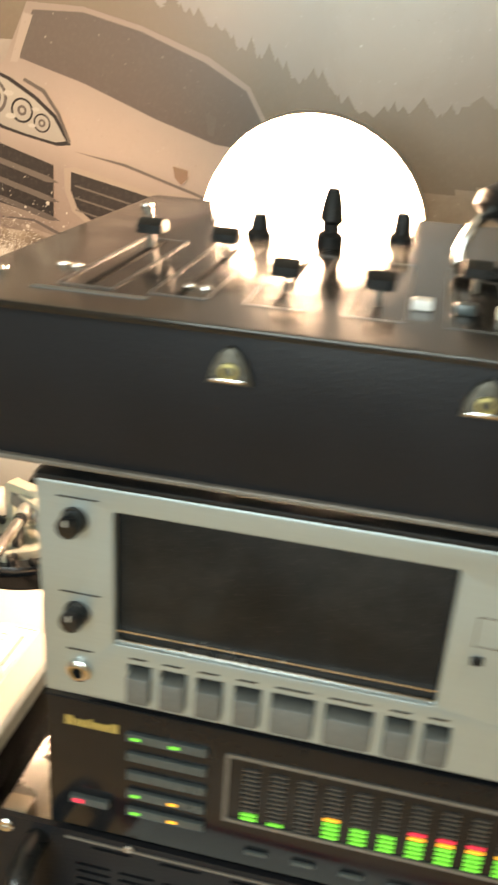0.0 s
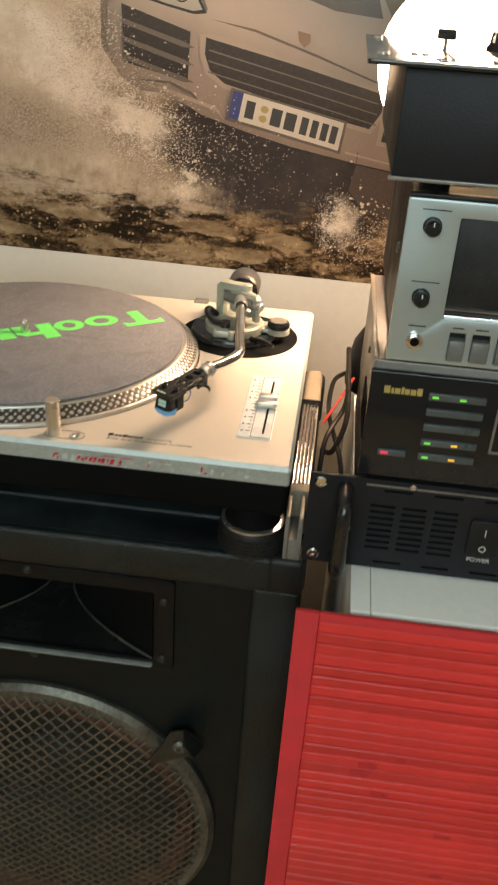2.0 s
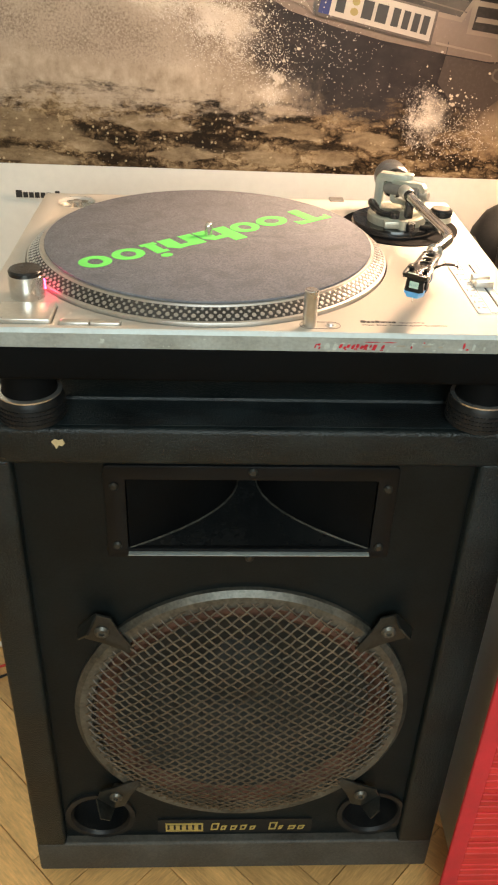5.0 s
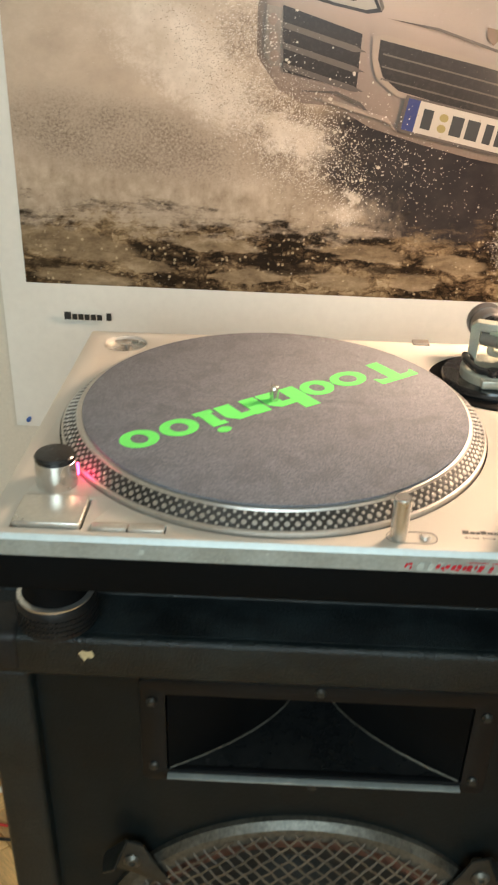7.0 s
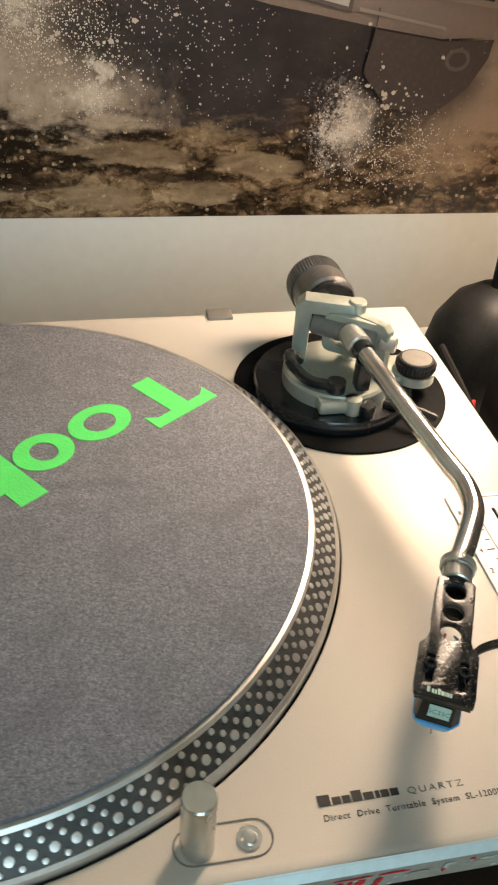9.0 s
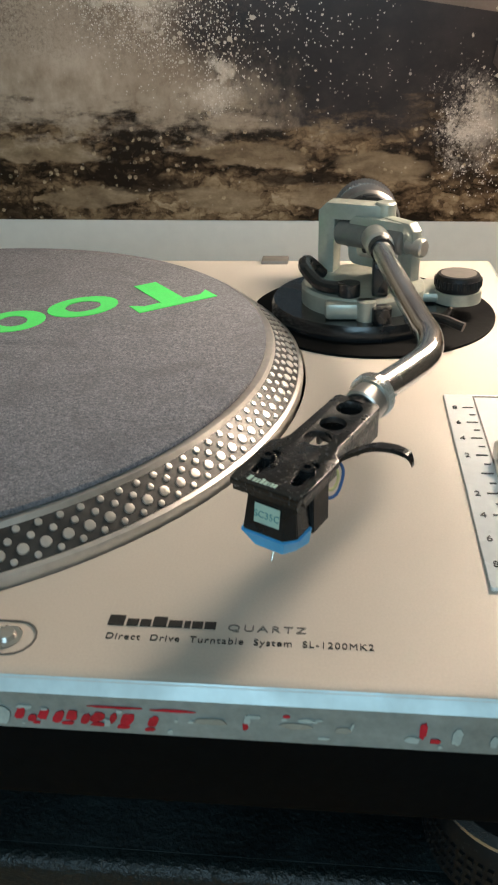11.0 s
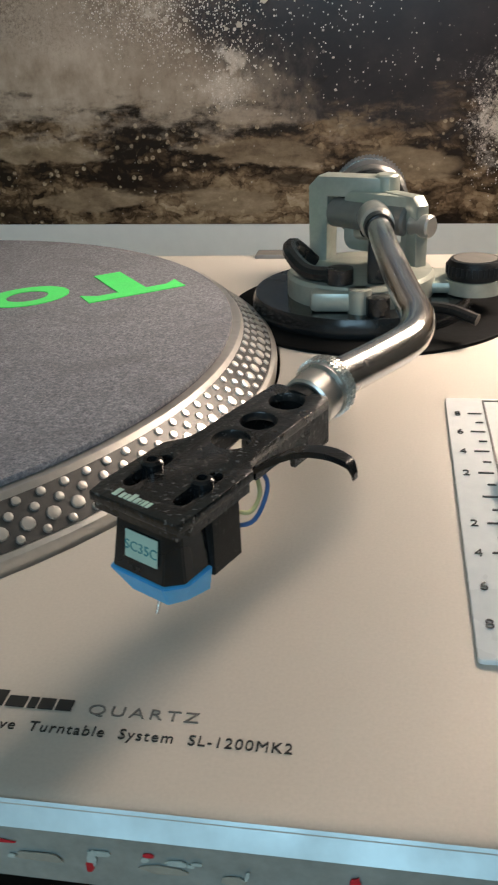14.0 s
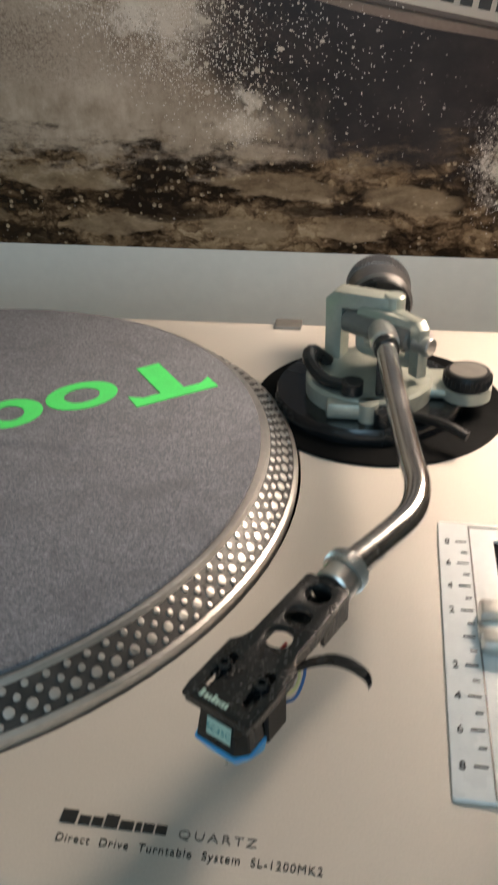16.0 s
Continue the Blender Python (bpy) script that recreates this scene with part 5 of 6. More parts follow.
    fm = Matrix.Translation((0.3835, 0.2610, 0)) @ Matrix.Rotation(math.atan2(-0.0212, 0.0310), 4, "Z") @ Matrix.Rotation(radians(90), 4, "X")
    part("bearing_frame", slab([rect_pts(-0.0160, 0.0160, 0.7745, 0.7968, 0.004), rect_pts(-0.0122, 0.0122, 0.7780, 0.7930, 0.003)], 0.0050, fm, 0.0006), M_CAST, arm, "pale cast bearing frame")
    part("bearing_nut", rod(B(), (0.3655, 0.2732, 0.7865), (0.3690, 0.2708, 0.7865), 0.0042, seg=6), M_CHROME, arm, "bright bearing nut")
    part("bearing_post", rod(B(), (0.3860, 0.2675, D + 0.016), (0.3860, 0.2675, 0.7780), 0.0042, seg=20, bevel=0.0006), M_SATIN, arm)
    bm = rod(B(), (0.3640, 0.2740, 0.7880), (0.3950, 0.2528, 0.7880), 0.0060, seg=24, bevel=0.001)
    part("bearing_housing", bm, M_CASE, arm, "dark bearing housing")
    bm = rod(B(), (0.3960, 0.2520, 0.7870), (0.4035, 0.2468, 0.7870), 0.0045, seg=20, bevel=0.0008)
    part("bearing_screw", bm, M_SATIN, arm)
    part("arm_collar", rod(B(), (0.3828, 0.2450, 0.7884), (0.3808, 0.2600, 0.7889), 0.0066, seg=28, bevel=0.001), M_SATIN, arm)
    part("arm_clip", rod(B(), (0.3838, 0.2385, 0.7882), (0.3828, 0.2450, 0.7884), 0.0056, seg=24, bevel=0.0006), M_GLOSSBLK, arm)
    bm = quad_box(B(), 0.3795, 0.3870, 0.2330, 0.2420, D + 0.018, 0.7840, 0.0012)
    part("arm_rest", bm, M_GLOSSBLK, arm, "black arm rest clip")
    cw = rod(B(), (0.3790, 0.2960, 0.7870), (0.3770, 0.3260, 0.7870), 0.0165, seg=48, bevel=0.0015)
    part("counterweight", cw, M_WEIGHT, arm, "knurled metal counterweight")
    bm = B()
    for k in range(60):
        a = 2 * math.pi * k / 60
        p = Vector((0.3775 + 0.0165 * math.cos(a), 0.3180, 0.7870 + 0.0165 * math.sin(a)))
        bmesh.ops.create_cube(bm, size=0.0010, matrix=Matrix.Translation(p) @ Matrix.Diagonal((1, 12, 1, 1)))
    part("weight_knurl", bm, M_WEIGHT, arm)
    part("weight_dial", rod(B(), (0.3793, 0.2915, 0.7870), (0.3790, 0.2960, 0.7870), 0.0150, seg=40, bevel=0.0008), M_GLOSSBLK, arm, "black figure ring")
    # headshell
    F = Vector((0.3464, 0.0322, 0))
    hm = Matrix(((0.447, 0.8945, 0, F.x), (0.8945, -0.447, 0, F.y), (0.030, -0.045, 1, -0.0013), (0, 0, 0, 1)))  # u along, v to the right
    top_z = 0.7882
    body = [(0.0, -0.0096), (0.0, 0.0096), (0.0030, 0.0101), (0.0205, 0.0101), (0.0228, 0.0080), (0.0260, 0.0070), (0.0525, 0.0068), (0.0535, 0.0060), (0.0535, -0.0060), (0.0525, -0.0068), (0.0260, -0.0070), (0.0228, -0.0080), (0.0200, -0.0101), (0.0030, -0.0101)]

    def slot(v):
        return [(0.0060 + 0.0017 * math.cos(a), v + 0.0017 * math.sin(a)) for a in [radians(90 + 22.5 * k) for k in range(9)]] + [(0.0155 + 0.0017 * math.cos(a), v + 0.0017 * math.sin(a)) for a in [radians(-90 + 22.5 * k) for k in range(9)]]

    loops = [body, slot(-0.0058), slot(0.0058)] + [ring_pts(u, 0, 0.0041, n=24) for u in (0.0280, 0.0372, 0.0475)]
    hs = part("headshell", slab(loops, 0.0020, hm @ flat(top_z - 0.0010), 0.0003), M_CARTBLK, arm, "dusty black headshell with holes and slots")
    ribs = [(0.0265, 0.0532, v, v + 0.0012, top_z - 0.0062, top_z - 0.0015) for v in (-0.0067, 0.0055)]
    ribs += [(0.0415, 0.0532, -0.0054, 0.0054, top_z - 0.0095, top_z - 0.0075), (0.0400, 0.0532, 0.0055, 0.0067, top_z - 0.0100, top_z - 0.0062), (0.0400, 0.0532, -0.0067, -0.0055, top_z - 0.0100, top_z - 0.0062)]
    ribs += [(0.0030, 0.0200, v, v + 0.0012, top_z - 0.0042, top_z - 0.0015) for v in (-0.0099, 0.0087)]
    ribs += [(0.0001, 0.0016, -0.0094, 0.0094, top_z - 0.0036, top_z - 0.0015)]
    for b in ribs:
        bm = quad_box(B(), *b)
        bm.transform(hm)
        part("headshell_flange", bm, M_CARTBLK, hs)
    bm = rod(B(), (0.0525, 0, top_z - 0.0045), (0.0550, 0, top_z - 0.0040), 0.0052, seg=28)
    bm.transform(hm)
    part("headshell_plug", bm, M_SATBLK, arm)
    bm = rod(B(), (0.0550, 0, top_z - 0.0040), (0.0612, 0, top_z - 0.0032), 0.0060, seg=36, bevel=0.0005)
    bm.transform(hm)
    part("locking_collar", bm, M_SATIN, arm, "satin metal locking collar")
    bm = rod(B(), (0.0612, 0, top_z - 0.0032), (0.0650, 0, top_z - 0.0028), 0.0066, seg=48)
    for k in range(42):
        a = 2 * math.pi * k / 42
        for j in range(3):
            bmesh.ops.create_cube(bm, size=0.00062, matrix=Matrix.Translation((0.0619 + 0.0012 * j, 0.0067 * math.cos(a), top_z - 0.0030 + 0.0067 * math.sin(a))) @ Matrix.Rotation(a, 4, "X") @ Matrix.Rotation(radians(45), 4, "Y"))
    bm.transform(hm)
    part("knurled_ring", bm, M_SATIN, arm, "knurled locking ring")
    # finger lift
    bm = B()
    path = smooth_line([(0.0215, 0.0075, top_z - 0.0030), (0.0245, 0.0105, top_z - 0.0004), (0.0268, 0.0165, top_z + 0.0028), (0.0272, 0.0220, top_z + 0.0040), (0.0264, 0.0262, top_z + 0.0042), (0.0259, 0.0277, top_z + 0.0036), (0.0257, 0.0284, top_z + 0.0022)], 5)
    prev = None
    for k, p in enumerate(path):
        f = k / (len(path) - 1)
        w2 = 0.0013 * (1 - f) + 0.0008
        vs = [bm.verts.new((p.x + du * w2, p.y, p.z + dz * 0.0006)) for du, dz in ((-1, -1), (1, -1), (1, 1), (-1, 1))]
        if prev:
            for j in range(4):
                bm.faces.new((prev[j], prev[(j + 1) % 4], vs[(j + 1) % 4], vs[j]))
        else:
            bm.faces.new(vs)
        prev = vs
    bm.faces.new(prev)
    bm.transform(hm)
    part("finger_lift", bm, M_GLOSSBLK, arm, "curved black finger lift", 60)
    # screws in the slots
    bm = B()
    for v in (-0.0058, 0.0058):
        turned(bm, [(0.0021, top_z - 0.004), (0.0021, top_z + 0.0012), (0.0016, top_z + 0.0016), (0.0010, top_z + 0.0016), (0.0009, top_z + 0.0006), (0, top_z + 0.0006)], (0.0118, v, 0), seg=20)
        turned(bm, [(0.0014, top_z - 0.0040), (0.0014, top_z - 0.0030)], (0.0060, v, 0), seg=16)
    bm.transform(hm)
    part("mounting_screws", bm, M_GLOSSBLK, arm)
    bm = B()
    for k, w2 in enumerate((0.0009, 0.0007, 0.0006, 0.0008, 0.0008, 0.0003, 0.0006, 0.0006)):
        v = -0.0050 + (0, 13, 22, 30, 40, 50, 55, 63)[k] * 1.0e-4 * 1.05
        quad_box(bm, 0.0010, 0.0010 + (0.0022 if k in (0, 3) else 0.0016), v * 1.15, v * 1.15 + w2 * 1.15, top_z, top_z + 0.0001)
    bm.transform(hm)
    part("headshell_mark", bm, M_LABELG, arm, "pale maker's mark as bars")
    # cartridge
    zt = top_z - 0.0022

    def prismoid(lo, hi, z0, z1):
        bm2 = B()
        a = [bm2.verts.new((u, v, z0)) for u, v in lo]
        b = [bm2.verts.new((u, v, z1)) for u, v in hi]
        bm2.faces.new(a[::-1])
        bm2.faces.new(b)
        for j in range(len(a)):
            bm2.faces.new((a[j], a[(j + 1) % len(a)], b[(j + 1) % len(a)], b[j]))
        bmesh.ops.bevel(bm2, geom=list(bm2.edges), offset=0.00025, segments=2, affect="EDGES")
        return bm2

    bm = prismoid([(0.0002, -0.0068), (0.0002, 0.0050), (0.0030, 0.0078), (0.0150, 0.0078), (0.0150, -0.0078), (0.0030, -0.0078)], [(0.0022, -0.0056), (0.0022, 0.0050), (0.0040, 0.0068), (0.0150, 0.0068), (0.0150, -0.0068), (0.0040, -0.0068)], zt - 0.0125, zt)
    bm.transform(hm)
    part("cartridge", bm, M_GLOSSBLK, arm, "black cartridge body")
    bm = prismoid([(0.0100, -0.0078), (0.0100, 0.0086), (0.0185, 0.0086), (0.0185, -0.0078)], [(0.0100, -0.0078), (0.0100, 0.0086), (0.0185, 0.0086), (0.0185, -0.0078)], zt - 0.0148, zt)
    bm.transform(hm)
    part("cartridge_block", bm, M_SATBLK, arm)
    bm = prismoid([(0.0020, -0.0045), (0.0020, 0.0040), (0.0050, 0.0060), (0.0100, 0.0075), (0.0100, -0.0075), (0.0050, -0.0060)], [(-0.0004, -0.0074), (-0.0004, 0.0054), (0.0028, 0.0084), (0.0100, 0.0084), (0.0100, -0.0082), (0.0028, -0.0082)], zt - 0.0180, zt - 0.0125)
    bm.transform(hm)
    part("stylus_holder", bm, M_BLUE, arm, "light blue stylus holder")
    bm = rod(B(), (0.0055, 0.0, zt - 0.0172), (0.0030, 0.0, zt - 0.0222), 0.0004, 0.0003, 8)
    bm.transform(hm)
    part("stylus", bm, M_SATIN, arm)
    lm = hm @ Matrix.Translation((0.00098, 0.0002, zt - 0.0066)) @ Matrix(((0, 0.167, -0.986, 0), (1, 0, 0, 0), (0, 0.986, 0.167, 0), (0, 0, 0, 1)))
    part("cartridge_label", slab([rect_pts(-0.0037, 0.0037, -0.0026, 0.0026)], 0.0002, lm @ flat(0.0002)), M_LABELG, arm, "pale green type label")
    part("cartridge_writing", words("SC35C", 0.0026, lm @ Matrix.Translation((0, -0.0010, 0.00035)), 0.0001, "CENTER", 1.02), M_INKT, arm)
    for pts, mt in (([(0.0185, 0.0050, zt - 0.0060), (0.0225, 0.0075, zt - 0.0085), (0.0270, 0.0070, zt - 0.0070), (0.0310, 0.0030, zt - 0.0045)], M_WIREY), ([(0.0185, 0.0060, zt - 0.0100), (0.0230, 0.0085, zt - 0.0100), (0.0290, 0.0075, zt - 0.0060), (0.0330, 0.0020, zt - 0.0050)], M_WIREB), ([(0.0185, -0.0040, zt - 0.0060), (0.0240, -0.0030, zt - 0.0080), (0.0330, -0.0010, zt - 0.0050)], M_CABLER)):
        bm = pipe(B(), smooth_line(pts, 5), 0.00045, 8)
        bm.transform(hm)
        part("cartridge_lead", bm, mt, arm)
    # hinge tab at the back edge
    part("hinge_tab", quad_box(B(), 0.318, 0.334, 0.346, 0.358, D - 0.001, D + 0.002, 0.0006), M_CASE, t)


turntable()


def slipmat():
    m = thing("slipmat", (PX, PY, D + 0.0131), "grey felt slipmat with a neon green mark on the platter", "slipmat")
    part("felt", slab([ring_pts(PX + 0.0008, PY - 0.0020, 0.1512, n=128), ring_pts(PX, PY, 0.0037, n=20)], 0.0022, flat(D + 0.0143), 0.0006), M_FELT, m, "grey speckled felt disc", 30)
    ang = math.atan2(-0.6046, -0.7965)
    mm = Matrix.Translation((0.2833, 0.2709, D + 0.0156)) @ Matrix.Rotation(ang, 4, "Z")
    xh, cap = 0.0265, 0.0375

    def mark(*loops):
        part("green_mark", slab(loops, 0.0003, mm), M_GREEN, m, "neon green printed shape")

    mark([(0.000, 0.0260), (0.000, cap), (0.041, cap), (0.041, 0.0260), (0.0355, 0.0305), (0.0265, 0.0305), (0.0265, 0.0), (0.0145, 0.0), (0.0145, 0.0305), (0.0055, 0.0305)])
    for x, w in ((0.0420, 0.034), (0.0780, 0.030), (0.2100, 0.031), (0.2440, 0.030)):
        mark(ring_pts(x + w / 2, xh / 2, w / 2, xh / 2, 32), ring_pts(x + w / 2, xh / 2, w / 2 - 0.0085, xh / 2 - 0.0060, 32))
    for x, w, h in ((0.1090, 0.038, cap), (0.1490, 0.038, xh)):
        mark([(x, 0), (x + 0.0145, 0), (x + 0.0145, 0.0185), (x + 0.0235, 0.0185), (x + 0.0235, 0), (x + w, 0), (x + w, xh - 0.008), (x + w - 0.008, xh), (x + 0.0145, xh - 0.001), (x + 0.0145, h), (x, h)])
    mark([(0.1900, 0), (0.2065, 0), (0.2065, 0.0055), (0.2035, 0.0055), (0.2035, xh), (0.1900, xh), (0.1900, xh - 0.0055), (0.1930, xh - 0.0055), (0.1930, 0.0055), (0.1900, 0.0055)])
    mark(ring_pts(0.1985, cap - 0.0035, 0.0058, 0.0042, 20))


slipmat()

# ---- strip beside the turntable, on the loudspeaker ----


def clear_strip():
    s = thing("strip_lamp", (0.466, 0.17, SZ1), "unlit slim ribbed strip lamp with beige caps beside the turntable", "strip lamp")
    z0, z1, x0, x1 = SZ1 + 0.0005, 0.690, 0.4535, 0.4705
    bm = B()
    quad_box(bm, x0 + 0.002, x1 - 0.002, 0.075, 0.245, z0, z1 - 0.002)
    part("body", bm, M_CASE, s)
    for k in range(5):
        x = x0 + 0.0008 + 0.0035 * k
        part("rib", quad_box(B(), x, x + 0.0021, 0.078, 0.243, z1 - 0.003, z1 + 0.001, 0.0008), M_CHROME, s, "bright lengthwise rib")
    for k in range(6):
        z = z0 + 0.003 + 0.0068 * k
        part("side_rib", quad_box(B(), x1 - 0.0025, x1 + 0.0008, 0.078, 0.243, z, z + 0.0042, 0.0008), M_SATIN, s, "pale lengthwise side rib")
    part("rear_cap", quad_box(B(), x0, x1 + 0.002, 0.243, 0.330, z0, z1 + 0.001, 0.006, 3), M_BEIGEP, s, "beige plastic end cap")
    part("seam", quad_box(B(), x0 - 0.0004, x1 + 0.0024, 0.2425, 0.2450, z0, z1 + 0.0036, 0.001), M_SATBLK, s)
    part("front_cap", quad_box(B(), x0, x1 + 0.001, 0.064, 0.078, z0, z1 + 0.002, 0.003), M_BEIGEP, s, "beige plastic joint")
    bm = B()
    quad_box(bm, x0, x0 + 0.004, 0.026, 0.066, z0, z1 - 0.002, 0.001)
    quad_box(bm, x1 - 0.006, x1 - 0.002, 0.026, 0.066, z0, z1 - 0.002, 0.001)
    quad_box(bm, x0 + 0.004, x1 - 0.004, 0.026, 0.066, z0, z0 + 0.020, 0.001)
    part("front_channel", bm, M_CASE, s, "open grey channel end")


clear_strip()

# ---- white cabinet with the stack of equipment ----
WX0, WX1, WZ = 0.513, 1.02, 0.645


def white_cabinet():
    c = thing("cabinet", (0.76, 0.22, FL), "white laminate cabinet carrying the hi-fi stack", "cabinet")
    part("side_panel", quad_box(B(), WX0, WX0 + 0.018, -0.026, 0.50, FL, WZ - 0.018, 0.0008), M_WHITEC, c)
    part("side_panel", quad_box(B(), WX1 - 0.018, WX1, -0.026, 0.50, FL, WZ - 0.018, 0.0008), M_WHITEC, c)
    part("back_panel", quad_box(B(), WX0 + 0.018, WX1 - 0.018, 0.490, 0.50, FL, WZ - 0.018), M_WHITEC, c)
    part("front_panel", quad_box(B(), WX0 + 0.018, WX1 - 0.018, -0.024, -0.008, 0.02, WZ - 0.020, 0.0008), M_WHITEC, c)
    part("top_panel", quad_box(B(), WX0 + 0.0165, WX1, -0.028, 0.50, WZ - 0.018, WZ, 0.0008), M_WHITEC, c)
    part("edge_band", quad_box(B(), WX0, WX0 + 0.016, -0.028, 0.50, WZ - 0.018, WZ - 0.0006, 0.0006), M_WHITEC, c, "white edge strip")


white_cabinet()


def bamboo_mat():
    m = thing("bamboo_mat", (0.72, -0.034, FL), "red bamboo slat mat with cloth edging hung on the cabinet", "bamboo mat")
    x0, x1 = 0.470, 1.00
    part("binding", quad_box(B(), x0, x0 + 0.019, -0.0385, -0.0335, FL + 0.003, 0.6455, 0.0012), M_REDCLOTH, m, "red cloth binding")
    part("binding", quad_box(B(), x1, x1 + 0.019, -0.0385, -0.0335, FL + 0.003, 0.6455, 0.0012), M_REDCLOTH, m, "red cloth binding")
    part("top_binding", quad_box(B(), x0 + 0.019, x1, -0.0378, -0.0335, 0.636, 0.6450, 0.001), M_REDCLOTH, m)
    part("backing", quad_box(B(), x0 + 0.019, x1, -0.0352, -0.0305, FL + 0.005, 0.640), M_REDCLOTH, m)
    rng = random.Random(11)
    bm = quad_box(B(), 0, x1 - x0 - 0.019, -0.0020, 0.0014, -0.0055, 0.0055, 0.0017, 3)
    me = bpy.data.meshes.new("slat")
    bm.to_mesh(me)
    bm.free()
    me.materials.append(M_RED)
    for k in range(58):
        z = 0.6305 - 0.0114 * k
        shared("slat", me, m, Matrix.Translation((x0 + 0.019, -0.0350 + rng.uniform(-0.0004, 0.0004), z)) @ Matrix.Rotation(radians(rng.uniform(-7, 7)), 4, "X") @ Matrix.Diagonal((1, 1, rng.uniform(0.94, 1.0), 1)))
    bm = quad_box(B(), -0.008, 0.008, -0.0004, 0.0004, -0.0040, 0.0040, 0.0003)
    me = bpy.data.meshes.new("node")
    bm.to_mesh(me)
    bm.free()
    me.materials.append(M_NODE)
    for k in range(60):
        z = 0.6305 - 0.0114 * rng.randint(0, 50)
        shared("bamboo_node", me, m, Matrix.Translation((rng.uniform(x0 + 0.03, x1 - 0.02), -0.0372, z)) @ Matrix.Diagonal((rng.uniform(0.5, 1.1), 1, rng.uniform(0.7, 1.0), 1)))


bamboo_mat()


def screw_head(bm, x, y, z, r=0.005, lift=0.002):
    return turned(bm, [(r, 0), (r, lift * 0.5), (r * 0.75, lift), (r * 0.35, lift), (r * 0.3, lift * 0.4), (0, lift * 0.4)], (x, y, z), (0, -1, 0), 20)


def amplifier():
    a = thing("power_amplifier", (0.727, 0.15, WZ), "black rack power amplifier with handles and vent slots", "amplifier")
    x0, x1, z0, z1, y = 0.510, 0.946, 0.6480, 0.7340, 0.028
    part("case", quad_box(B(), x0 + 0.004, x1 - 0.004, y + 0.004, 0.33, z0, z1 - 0.002, 0.002), M_SATBLK, a)
    for x in (0.54, 0.90):
        for yy in (0.05, 0.30):
            part("rubber_foot", turned(B(), [(0.012, 0), (0.012, 0.0032)], (x, yy, WZ)), M_BLACK, a)
    slots = []
    for c in range(3):
        for r in range(8):
            z = 0.7085 - 0.0058 * r
            slots.append(rect_pts(0.521 + 0.0255 * c, 0.541 + 0.0255 * c, z, z + 0.0024))
    for c in range(6):
        slots.append(rect_pts(0.530 + 0.040 * c, 0.553 + 0.040 * c, 0.7235, 0.7258))
        slots.append(rect_pts(0.530 + 0.040 * c, 0.553 + 0.040 * c, 0.6535, 0.6558))
    fp = part("front_plate", slab([rect_pts(0.470, 0.986, z0, z1, 0.001)] + slots, 0.0035, facing(y)), M_DARKPANEL, a, "charcoal front plate with slots and rack ears")
    part("trim", quad_box(B(), x0 + 0.005, x1 - 0.02, y - 0.0026, y - 0.0015, 0.7285, 0.7300), M_CASE, fp)
    for x, z in ((0.479, 0.7265), (0.479, 0.6555), (0.977, 0.7265), (0.977, 0.6555)):
        bm = screw_head(B(), x, y - 0.0015, z, 0.0050, 0.002)
        part("rack_screw", bm, M_CHROME, fp, "bright rack screw")
    for x in (0.499, 0.957):
        bm = pipe(B(), smooth_line([(x, y, 0.7230), (x, y - 0.022, 0.7225), (x, y - 0.0300, 0.7150), (x, y - 0.0305, 0.690), (x, y - 0.0300, 0.6660), (x, y - 0.022, 0.6585), (x, y, 0.6580)], 6), 0.0066, 14)
        part("handle", bm, M_GLOSSBLK, a, "thick black rack handle")
    bm = slab([rect_pts(0.603, 0.627, 0.674, 0.7075, 0.002)], 0.004, facing(y - 0.003), 0.0008)
    sw = part("power_switch", bm, M_SATBLK, a, "black rocker power switch")
    part("switch_writing", words("I", 0.009, facing(y - 0.0055) @ Matrix.Translation((0.615, 0.694, 0)), align="CENTER"), M_PAPER, sw)
    part("switch_writing", words("O", 0.008, facing(y - 0.0055) @ Matrix.Translation((0.615, 0.679, 0)), align="CENTER"), M_PAPER, sw)
    part("panel_writing", words("POWER", 0.0055, facing(y - 0.0020) @ Matrix.Translation((0.6145, 0.6665, 0)), align="CENTER"), M_PAPER, a)
    for x in (0.552, 0.70):
        part("fixing_screw", screw_head(B(), x, y - 0.0018, 0.7305, 0.0025, 0.0015), M_CHROME, fp)


amplifier()


